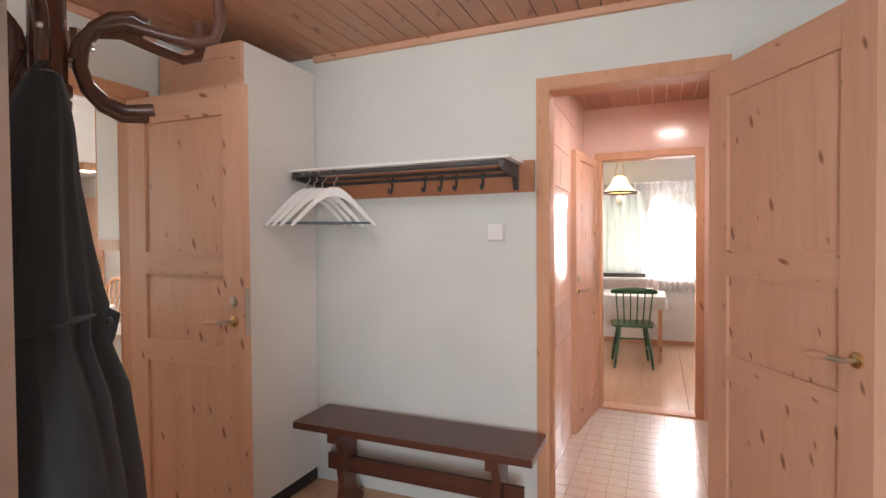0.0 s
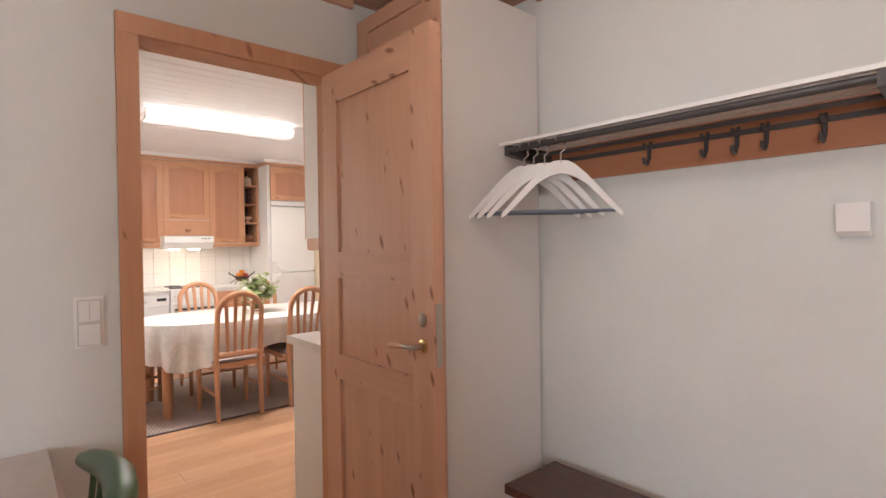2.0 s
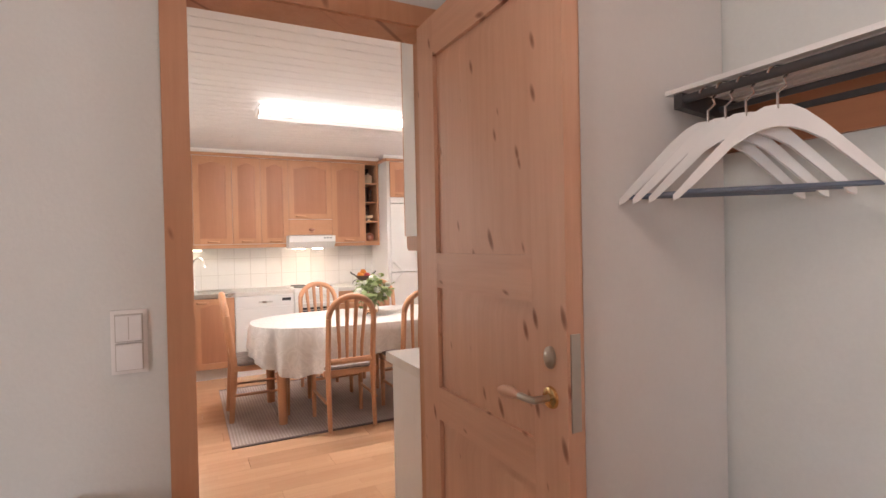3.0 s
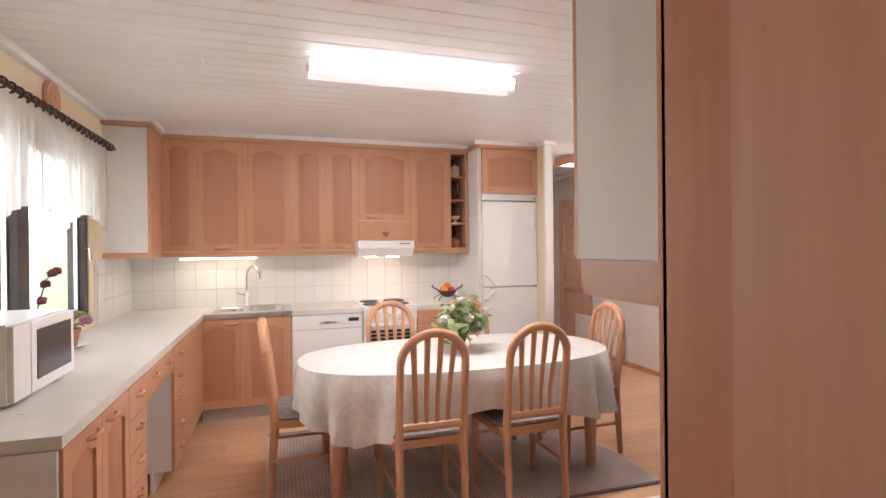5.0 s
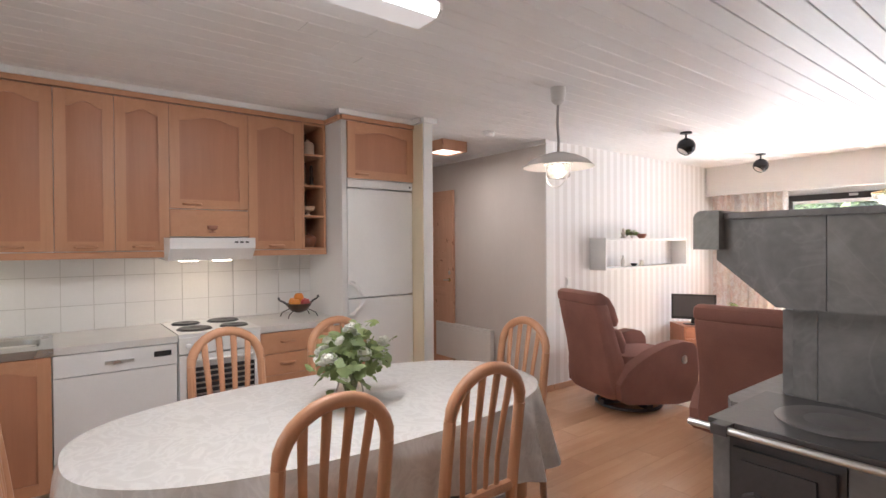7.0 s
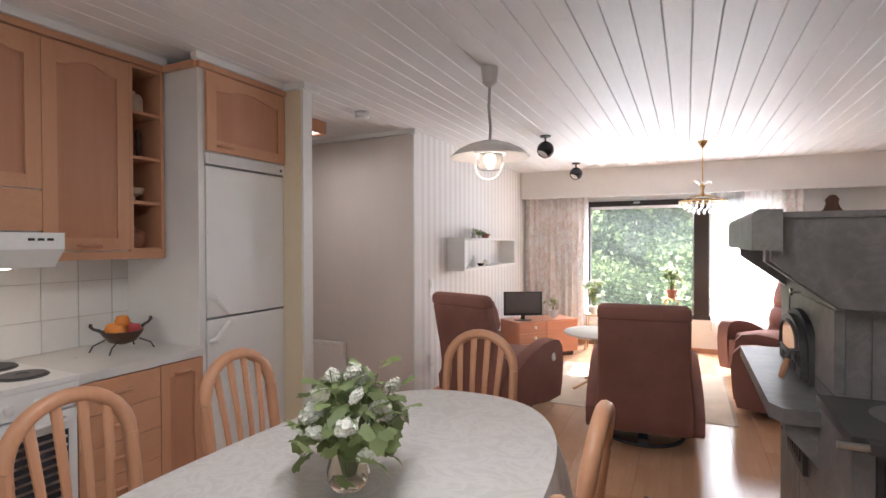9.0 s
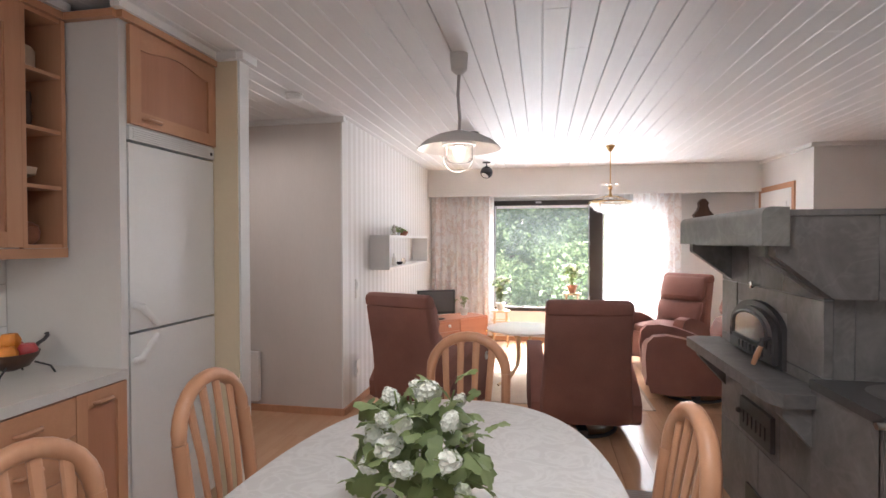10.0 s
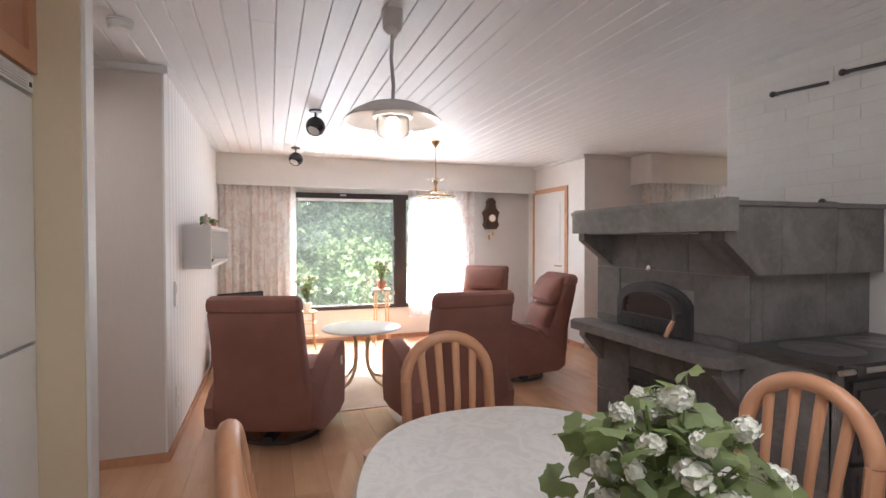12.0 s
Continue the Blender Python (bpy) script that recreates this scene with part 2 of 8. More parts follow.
M = {
    "hall_paper": plain("hall_paper", (0.66, 0.67, 0.64), 0.75, var=0.05, fine=90, bump=0.25),
    "beige_paper": plain("beige_paper", (0.66, 0.6, 0.56), 0.75, var=0.05, fine=90, bump=0.25, stretch=(1, 1, 0.15)),
    "cream_paint": plain("cream_paint", (0.74, 0.62, 0.44), 0.6, var=0.04),
    "white_paint": plain("white_paint", (0.78, 0.77, 0.75), 0.5, var=0.04),
    "white_board": plain("white_board", (0.76, 0.75, 0.745), 0.55, var=0.05, stretch=(1, 0.1, 1)),
    "white_gloss": plain("white_gloss", (0.8, 0.79, 0.77), 0.3, var=0.03, bump=0.05),
    "laminate_white": plain("laminate_white", (0.74, 0.72, 0.7), 0.45, var=0.03, bump=0.1),
    "stripes": striped("stripes", (0.83, 0.82, 0.81), (0.71, 0.69, 0.67), 0.06),
    "pine": wood("pine", (0.67, 0.405, 0.28), (0.55, 0.31, 0.2), "z", 0.5, 0.95, 10.0),
    "pine_x": wood("pine_x", (0.67, 0.405, 0.28), (0.55, 0.31, 0.2), "x", 0.5, 0.95, 10.0),
    "pine_y": wood("pine_y", (0.67, 0.405, 0.28), (0.55, 0.31, 0.2), "y", 0.5, 0.95, 10.0),
    "pine_ceiling": wood("pine_ceiling", (0.5, 0.26, 0.16), (0.38, 0.18, 0.105), "y", 0.4, 0.7, 5.0),
    "trim_pine": wood("trim_pine", (0.62, 0.34, 0.2), (0.52, 0.26, 0.14), "z", 0.55, 0.7, 8.0),
    "beech": wood("beech", (0.6, 0.32, 0.185), (0.52, 0.26, 0.14), "z", 0.36),
    "beech_panel": wood("beech_panel", (0.52, 0.255, 0.15), (0.45, 0.205, 0.115), "z", 0.36),
    "beech_h": wood("beech_h", (0.6, 0.32, 0.185), (0.52, 0.26, 0.14), "y", 0.36),
    "floor": wood("floor", (0.6, 0.34, 0.2), (0.5, 0.265, 0.145), "x", 0.22),
    "soapstone": soapstone("soapstone"),
    "soapstone_light": soapstone("soapstone_light", (0.215, 0.208, 0.195)),
    "iron": plain("iron", (0.08, 0.075, 0.076), 0.45, 0.4, var=0.2, bump=0.2),
    "black_plastic": plain("black_plastic", (0.02, 0.02, 0.022), 0.35, var=0.1),
    "dark_frame": plain("dark_frame", (0.035, 0.026, 0.022), 0.45, var=0.15),
    "chrome": plain("chrome", (0.75, 0.75, 0.76), 0.14, 1.0, var=0.03, bump=0.02),
    "steel": plain("steel", (0.6, 0.59, 0.57), 0.28, 1.0, var=0.05, bump=0.05),
    "brass": plain("brass", (0.66, 0.45, 0.2), 0.25, 1.0, var=0.08, bump=0.03),
    "aged_metal": plain("aged_metal", (0.5, 0.46, 0.4), 0.35, 1.0, var=0.1, bump=0.05),
    "tile_white": plain("tile_white", (0.78, 0.76, 0.73), 0.15, var=0.03, bump=0.03),
    "tile_pink": plain("tile_pink", (0.78, 0.55, 0.47), 0.16, var=0.04, bump=0.03),
    "grout": plain("grout", (0.55, 0.52, 0.48), 0.9, var=0.08),
    "grout_pink": plain("grout_pink", (0.6, 0.42, 0.36), 0.9, var=0.08),
    "counter": plain("counter", (0.68, 0.655, 0.62), 0.3, var=0.07, coarse=9, fine=120, bump=0.04),
    "suede": plain("suede", (0.275, 0.128, 0.1), 0.85, var=0.16, coarse=5, fine=150, bump=0.25),
    "cloth": plain("cloth", (0.66, 0.635, 0.61), 0.7, var=0.08, coarse=16, fine=240, bump=0.2),
    "cushion": plain("cushion", (0.33, 0.29, 0.275), 0.9, var=0.3, coarse=22, fine=160, bump=0.3),
    "rug": plain("rug", (0.36, 0.29, 0.26), 0.95, var=0.22, coarse=6, fine=110, bump=0.6, stretch=(1, 6, 1)),
    "leaf": leafy("leaf", (0.18, 0.225, 0.1)),
    "leaf_pale": leafy("leaf_pale", (0.26, 0.32, 0.15)),
    "petal": plain("petal", (0.78, 0.78, 0.7), 0.7, var=0.05),
    "tree_leaf": plain("tree_leaf", (0.1, 0.2, 0.04), 0.55, var=0.35, coarse=1.2, fine=9),
    "bark": plain("bark", (0.16, 0.12, 0.09), 0.9, var=0.3, bump=0.6),
    "grass": plain("grass", (0.1, 0.17, 0.045), 0.9, var=0.3, coarse=0.6, fine=8, bump=0.5),
    "mahogany": wood("mahogany", (0.12, 0.045, 0.03), (0.07, 0.024, 0.017), "x", 0.25),
    "teak": wood("teak", (0.48, 0.2, 0.11), (0.38, 0.145, 0.075), "x", 0.35),
    "dark_bent": wood("dark_bent", (0.13, 0.06, 0.046), (0.075, 0.034, 0.026), "z", 0.18),
    "coat": plain("coat", (0.02, 0.022, 0.027), 0.85, var=0.25, coarse=7, fine=180, bump=0.35),
    "coat_lining": plain("coat_lining", (0.62, 0.22, 0.2), 0.7, var=0.08),
    "green_paint": plain("green_paint", (0.05, 0.14, 0.065), 0.3, var=0.12, bump=0.05),
    "bulb": emit("bulb", (1.0, 0.86, 0.7), 1.7),
    "tube": emit("tube", (1.0, 0.97, 0.93), 0.75),
    "tube_base": emit("tube_base", (0.6, 0.57, 0.54), 0.14),
    "strip_tube": emit("strip_tube", (1.0, 0.88, 0.64), 1.1),
    "hood_bulb": emit("hood_bulb", (1.0, 0.82, 0.62), 5.0),
    "glass": glassy("glass"),
    "window_glass": veiled("window_glass", 0.012),
    "crystal": glassy("crystal", (1.0, 0.95, 0.86), 0.05),
    "screen": plain("screen", (0.04, 0.04, 0.045), 0.2, var=0.1, bump=0),
    "orange": plain("orange", (0.75, 0.27, 0.04), 0.45, var=0.12, coarse=20, fine=200, bump=0.3),
    "apple": plain("apple", (0.45, 0.06, 0.06), 0.3, var=0.35, coarse=14),
    "terracotta": plain("terracotta", (0.42, 0.17, 0.11), 0.75, var=0.12),
    "ceramic_brown": plain("ceramic_brown", (0.34, 0.14, 0.085), 0.3, var=0.25, coarse=14),
    "ceramic_cream": plain("ceramic_cream", (0.66, 0.52, 0.38), 0.35, var=0.15, coarse=14),
    "dark_wood": wood("dark_wood", (0.1, 0.05, 0.03), (0.05, 0.024, 0.015), "z", 0.4),
    "brick_white": plain("brick_white", (0.76, 0.74, 0.71), 0.65, var=0.05, coarse=5, fine=50, bump=0.5),
    "mortar_white": plain("mortar_white", (0.7, 0.68, 0.65), 0.85, var=0.05),
    "curtain_print": printed("curtain_print", (0.94, 0.925, 0.91), (0.82, 0.72, 0.67), 9.0, 0.0, 0.35),
    "sheer": printed("sheer", (0.85, 0.84, 0.82), (0.8, 0.79, 0.77), 7.0, 0.35),
    "washout_sheer": printed("washout_sheer", (0.9, 0.89, 0.87), (0.84, 0.83, 0.81), 7.0, 0.12),
    "cord_grey": plain("cord_grey", (0.36, 0.34, 0.33), 0.5, var=0.15, fine=200),
    "canopy_grey": plain("canopy_grey", (0.6, 0.58, 0.56), 0.4, var=0.04),
    # lighter than screen: the window's reflection is put into this grey
    "tv_screen": plain("tv_screen", (0.11, 0.11, 0.115), 0.22, var=0.1, bump=0),
    "fire_glass": plain("fire_glass", (0.16, 0.16, 0.16), 0.08, 0.7, var=0.15, bump=0),
    "opal": plain("opal", (0.82, 0.8, 0.77), 0.35, var=0.02, bump=0.02),
    "shade_white": plain("shade_white", (0.6, 0.57, 0.55), 0.22, var=0.02, bump=0.02),
    "yellow_shade": emit("yellow_shade", (1.0, 0.72, 0.33), 0.33),
    "pink_flower": plain("pink_flower", (0.55, 0.2, 0.36), 0.6, var=0.15),
    "blue_rod": plain("blue_rod", (0.12, 0.15, 0.2), 0.35, var=0.1),
}


# ---- shapes ----
def nb():
    return bmesh.new()


def box(bm, x0, x1, y0, y1, z0, z1):
    x0, x1, y0, y1, z0, z1 = min(x0, x1), max(x0, x1), min(y0, y1), max(y0, y1), min(z0, z1), max(z0, z1)
    v = [bm.verts.new(p) for p in ((x0, y0, z0), (x1, y0, z0), (x1, y1, z0), (x0, y1, z0), (x0, y0, z1), (x1, y0, z1), (x1, y1, z1), (x0, y1, z1))]
    for f in ((3, 2, 1, 0), (4, 5, 6, 7), (0, 1, 5, 4), (1, 2, 6, 5), (2, 3, 7, 6), (3, 0, 4, 7)):
        bm.faces.new([v[i] for i in f])
    return bm


def bev(bm, w=0.003, seg=2):
    es = [e for e in bm.edges if len(e.link_faces) == 2 and e.calc_face_angle(0) > 0.6]
    bmesh.ops.bevel(bm, geom=es, offset=w, segments=seg, affect="EDGES", profile=0.6, clamp_overlap=True)
    return bm


def bbox(x0, x1, y0, y1, z0, z1, w=0.003, seg=2):
    return bev(box(nb(), x0, x1, y0, y1, z0, z1), w, seg)


def rings(bm, loops, closed_ends=True, cyclic=False):
    """Skin a row of rings of points, all with the same count."""
    vs = [[bm.verts.new(p) for p in loop] for loop in loops]
    n = len(vs[0])
    pairs = list(zip(vs, vs[1:])) + ([(vs[-1], vs[0])] if cyclic else [])
    for a, b in pairs:
        for i in range(n):
            bm.faces.new((a[i], a[(i + 1) % n], b[(i + 1) % n], b[i]))
    if closed_ends and not cyclic:
        bm.faces.new(list(reversed(vs[0])))
        bm.faces.new(vs[-1])
    return bm


def tube(bm, pts, r, n=8, flat=1.0, cyclic=False):
    """A rod through pts; r a number or one per point; flat squashes its section."""
    pts = [Vector(p) for p in pts]
    rs = r if isinstance(r, (list, tuple)) else [r] * len(pts)
    loops, up = [], None
    for i, p in enumerate(pts):
        if cyclic:
            d = pts[(i + 1) % len(pts)] - pts[i - 1]
        else:
            d = pts[min(i + 1, len(pts) - 1)] - pts[max(i - 1, 0)]
        d.normalize()
        if up is None:
            up = Vector((0, 0, 1)) if abs(d.z) < 0.9 else Vector((0, 1, 0))
        side = d.cross(up).normalized()
        up = side.cross(d).normalized()
        loops.append([p + (side * math.cos(a) + up * math.sin(a) * flat) * rs[i] for a in (2 * math.pi * k / n for k in range(n))])
    return rings(bm, loops, True, cyclic)


def lathe(bm, prof, at=(0, 0, 0), n=24, sx=1.0, sy=1.0):
    """Turn a profile of (radius, height) round an upright axis."""
    loops = [[(at[0] + max(r, 1e-4) * sx * math.cos(2 * math.pi * k / n), at[1] + max(r, 1e-4) * sy * math.sin(2 * math.pi * k / n), at[2] + z) for k in range(n)] for r, z in prof]
    return rings(bm, loops)


def prism(bm, pts, axis, a, b):
    """Extrude a flat outline along an axis from a to b. pts are the two other coordinates, in x, y, z order."""
    def at(p, c):
        return {"x": (c, p[0], p[1]), "y": (p[0], c, p[1]), "z": (p[0], p[1], c)}[axis]
    return rings(bm, [[at(p, a) for p in pts], [at(p, b) for p in pts]])


def ball(bm, c, r, n=12, sz=1.0):
    m = [(r * math.sin(math.pi * i / (n // 2)), -r * sz * math.cos(math.pi * i / (n // 2))) for i in range(n // 2 + 1)]
    return lathe(bm, m, c, n)


def move(bm, m):
    bm.transform(m)
    return bm


def chain(ob):
    m = ob.matrix_basis.copy()
    while ob.parent:
        ob = ob.parent
        m = ob.matrix_basis @ m
    return m


def mesh_of(name, bm, mat, smooth=True):
    bmesh.ops.recalc_face_normals(bm, faces=bm.faces)
    me = bpy.data.meshes.new(name)
    bm.to_mesh(me)
    bm.free()
    me.materials.append(M[mat])
    if smooth:
        for p in me.polygons:
            p.use_smooth = True
        me.set_sharp_from_angle(angle=radians(38))
    return me


def part(name, bm, mat, parent, label="", local=False, smooth=True):
    """One mesh under a thing. Shapes are given in the room's metres, or in the thing's own with local."""
    if not local:
        bm.transform(chain(parent).inverted())
    ob = new(name, mesh_of(name, bm, mat, smooth))
    ob.parent = parent
    return tagged(ob, label)


def thing(name, at, label, category, group="", rz=0.0, kind=""):
    ob = new(name)
    ob.empty_display_size = 0.1
    ob.matrix_basis = pose(*at, 0, 0, rz)
    return tagged(ob, label, category, group, kind)


def solo(name, bm, mat, label, category, kind="", group="", at=None, smooth=True):
    """A thing of one mesh, given in the room's metres."""
    if at:
        bm.transform(Matrix.Translation(at).inverted())
    ob = new(name, mesh_of(name, bm, mat, smooth))
    if at:
        ob.location = at
    return tagged(ob, label, category, group, kind)


def boxes(*bs):
    bm = nb()
    for b in bs:
        box(bm, *b)
    return bm


# ---- the setting ----
ZC = 2.40


def wall(name, axis, at, thick, a, b, z0, z1, mat, holes=(), label="plain wall"):
    """A wall with real openings. axis: the way it runs; at: its two faces; holes: (from, to, sill, head)."""
    bm = nb()
    lo, hi = at, at + thick

    def slab(p, q, r, s):
        if q - p > 1e-4 and s - r > 1e-4:
            box(bm, p, q, lo, hi, r, s) if axis == "x" else box(bm, lo, hi, p, q, r, s)
    cur = a
    for p, q, r, s in sorted(holes):
        slab(cur, p, z0, z1)
        slab(p, q, z0, r)
        slab(p, q, s, z1)
        cur = q
    slab(cur, b, z0, z1)
    return solo(name, bm, mat, label, "wall", "structure", smooth=False)


solo("floor", boxes((-9.0, -7.3, 3.86, 5.4, -0.499, -0.012), (-7.3, -6.5, 0.1, 5.4, -0.499, -0.012), (-6.5, -2.48, 0.1, 8.84, -0.499, -0.012), (-2.48, 1.62, -2.12, 8.84, -0.499, -0.012)), "mortar_white", "subfloor under light beech laminate boards", "floor", "structure", smooth=False)

# kitchen and living room ceiling: white painted tongue-and-groove boards with open grooves
bm = boxes((-9.0, 1.6, -2.2, 8.9, ZC + 0.0125, ZC + 0.1))
rnd = random.Random(4)
PITCH, GAP, CH = 0.117, 0.003, 0.0035
bx = -5.05 - 33 * PITCH + GAP / 2
while bx < 1.45:
    sect = [(bx, ZC + 0.012), (bx, ZC + CH), (bx + CH, ZC), (bx + PITCH - GAP - CH, ZC), (bx + PITCH - GAP, ZC + CH), (bx + PITCH - GAP, ZC + 0.012)]
    by, end = (0.1 if bx < -2.43 else 4.46), 8.85
    nxt = by + rnd.uniform(0.8, 4.5)
    while by < end - 0.01:
        prism(bm, sect, "y", by, min(nxt, end) - 0.0025)
        by, nxt = nxt, nxt + rnd.uniform(3.2, 4.8)
    bx += PITCH
solo("ceiling_kitchen", bm, "white_board", "white painted tongue-and-groove board ceiling", "ceiling", "structure", smooth=False)
bm = nb()
by = -2.42
while by < 1.5:
    box(bm, by, by + 0.09, -2.15, 4.45, ZC, ZC + 0.006)
    by += 0.095
solo("ceiling_hall", bm, "pine_ceiling", "varnished knotty pine board ceiling", "ceiling", "structure", smooth=False)

# hall
wall("wall_hall_back", "x", 2.53, 0.11, -2.36, 1.5, 0, ZC, "hall_paper", [(-0.49, 0.225, 0, 2.07)], "pale grey-green papered hall wall")
wall("wall_kitchen_door", "y", -2.48, 0.12, -2.1, 2.64, 0, ZC, "hall_paper", [(1.12, 1.86, 0, 2.06)], "pale grey-green papered wall with a doorway")
wall("wall_hall_front", "x", -2.12, 0.12, -2.48, 1.6, 0, ZC, "hall_paper", [(0.4, 1.4, 0.8, 2.0)], "papered hall wall")
wall("wall_hall_side", "y", 1.5, 0.12, -2.1, 2.64, 0, ZC, "hall_paper", (), "papered hall wall")
# tiled washroom passage
wall("wall_passage_left", "y", -0.67, 0.1, 2.64, 4.4, 0, ZC, "grout_pink", (), "pink tiled passage wall")
wall("wall_passage_right", "y", 0.36, 0.1, 2.64, 4.4, 0, ZC, "grout_pink", (), "pink tiled passage wall")
wall("wall_passage_end", "x", 4.4, 0.12, -2.42, 1.5, 0, ZC, "tile_pink", [(-0.44, 0.27, 0, 2.0)], "pink wall with a doorway")
# kitchen
wall("wall_kitchen_window", "x", 0.1, 0.12, -7.3, -2.48, 0, ZC, "cream_paint", [(-6.1, -4.0, 0.97, 2.05)], "cream painted kitchen wall with a window")
wall("wall_kitchen_back", "y", -7.24, 0.12, 0.22, 4.05, 0, ZC, "white_paint", (), "white kitchen wall")
wall("wall_column", "x", 3.865, 0.083, -8.9, -6.38, 0, ZC, "white_paint", (), "white painted wall end beside the fridge")
wall("wall_corridor", "x", 5.30, 0.1, -8.9, -6.4, 0, ZC, "beige_paper", (), "beige papered corridor wall")
wall("wall_corridor_end", "y", -8.9, 0.1, 3.948, 5.3, 0, ZC, "beige_paper", (), "beige papered corridor wall")
wall("wall_stripes", "y", -6.5, 0.11, 5.4, 8.7, 0, ZC, "stripes", (), "white and beige striped papered wall")
solo("wall_stripes_end", boxes((-6.40, -6.389, 5.3, 5.4, 0, ZC)), "white_paint", "white wall edge", "wall", "structure", smooth=False)
wall("wall_living_window", "x", 8.7, 0.14, -6.5, -1.9, 0, ZC, "white_paint", [(-5.52, -3.2, 0.42, 1.97)], "white wall with a broad window")
wall("wall_living_side", "y", -2.1, 0.1, 7.25, 8.7, 0, ZC, "white_paint", (), "white painted wall")
wall("wall_nook_window", "x", 7.25, 0.14, -2.0, 1.6, 0, ZC, "white_paint", [(-1.0, 0.45, 0.85, 1.95)], "white wall with a window")
wall("wall_nook_side", "y", 1.5, 0.12, 4.4, 7.3, 0, ZC, "white_paint", (), "white painted wall")
# chimney mass of painted brick
solo("wall_chimney", boxes((-2.9983, -2.42, 2.64, 4.34, 0, ZC)), "mortar_white", "white painted brick chimney wall", "wall", "structure", smooth=False)


def casing(name, axis, at, out, a, b, head, width, thick, mat="trim_pine", label="knotty pine door casing"):
    """Three boards round an opening. at: the wall's face; out: +1 or -1, the way it stands proud; a..b: the clear opening."""
    t = thing(name, ((a + b) / 2, at, 0) if axis == "x" else (at, (a + b) / 2, 0), label, "door frame", kind="structure")
    p, q = sorted((at, at + out * thick))

    def bd(n, u0, u1, z0, z1):
        part(n, bbox(u0, u1, p, q, z0, z1, 0.004) if axis == "x" else bbox(p, q, u0, u1, z0, z1, 0.004), mat, t)
    bd("jamb_board", a - width, a, 0, head)
    bd("jamb_board", b, b + width, 0, head)
    bd("head_board", a - width, b + width, head + 0.0005, head + width)
    return t


def lining(name, axis, lo, hi, a, b, head, mat="trim_pine", w=0.02):
    """The boards that line an opening through a wall."""
    t = thing(name, ((a + b) / 2, lo, 0) if axis == "x" else (lo, (a + b) / 2, 0), "knotty pine door lining", "door frame", kind="structure")
    for u0, u1, z0, z1, n in ((a, a + w, 0, head - w, "side_board"), (b - w, b, 0, head - w, "side_board"), (a, b, head - w, head, "top_board")):
        part(n, bbox(u0, u1, lo, hi, z0, z1, 0.003) if axis == "x" else bbox(lo, hi, u0, u1, z0, z1, 0.003), mat, t)


# doorways
lining("door_frame_kitchen", "y", -2.485, -2.355, 1.115, 1.868, 2.068)
casing("door_trim_kitchen", "y", -2.36, 1, 1.135, 1.848, 2.05, 0.065, 0.016)
casing("door_trim_kitchen_inside", "y", -2.48, -1, 1.135, 1.848, 2.05, 0.03, 0.012)
lining("door_frame_passage", "x", 2.525, 2.645, -0.495, 0.232, 2.078)
casing("door_trim_passage", "x", 2.53, -1, -0.475, 0.212, 2.06, 0.06, 0.016)
lining("door_frame_nook", "x", 4.395, 4.525, -0.445, 0.275, 2.006)
casing("door_trim_nook", "x", 4.4, -1, -0.425, 0.255, 1.99, 0.055, 0.014)
casing("door_trim_living", "y", -2.1, -1, 7.68, 8.48, 2.0, 0.06, 0.018)

# skirting and ceiling trim
def strip(name, x0, x1, y0, y1, z0, z1, mat, label, w=0.004):
    return solo(name, bbox(x0, x1, y0, y1, z0, z1, w), mat, label, "trim", "structure")


for nm, a in (("corridor", (-8.8, -6.39, 5.284, 5.299)), ("window", (-6.38, -2.11, 8.684, 8.699)), ("stripes", (-6.389, -6.375, 5.29, 8.68)), ("nook", (-1.99, 1.49, 7.234, 7.249)), ("door_side", (-2.116, -2.101, 7.25, 7.61))):
    strip("baseboard_" + nm, *a, 0, 0.055, "trim_pine", "varnished pine skirting board")
strip("trim_hall_back", -1.795, 1.49, 2.503, 2.529, ZC - 0.032, ZC, "pine_x", "pine ceiling moulding")
strip("trim_hall_side", -2.359, -2.335, -2.0, 1.95, ZC - 0.032, ZC, "pine_y", "pine ceiling moulding")
for nm, a in (("kitchen_window", (-6.39, -2.49, 0.221, 0.262)), ("corridor", (-8.79, -6.36, 5.258, 5.299)), ("living_side", (-2.142, -2.101, 7.21, 8.47)), ("nook", (-2.14, -1.46, 7.208, 7.249)), ("column", (-6.379, -6.345, 3.84, 3.975)), ("column_side", (-6.5, -6.3795, 3.826, 3.8565))):
    strip("trim_ceiling_" + nm, *a, ZC - 0.04, ZC - 0.001, "white_paint", "white ceiling moulding", 0.012)

# pelmets over the windows
for nm, x0, x1, y0, z0 in (("living", -6.385, -2.105, 8.47, 2.02), ("nook", -1.42, 1.49, 6.88, 2.04)):
    t = thing("pelmet_" + nm, ((x0 + x1) / 2, y0, z0), "white painted window pelmet board below the ceiling", "pelmet", kind="structure")
    part("board", bbox(x0, x1, y0, y0 + 0.02, z0, ZC - 0.002, 0.003), "white_paint", t)
    part("lip", bbox(x0, x1, y0 - 0.012, y0 - 0.0005, z0, z0 + 0.03, 0.004), "white_paint", t)
    if nm == "nook":
        part("end_board", bbox(x0, x0 + 0.02, y0 + 0.021, 7.249, z0, ZC - 0.002, 0.003), "white_paint", t)


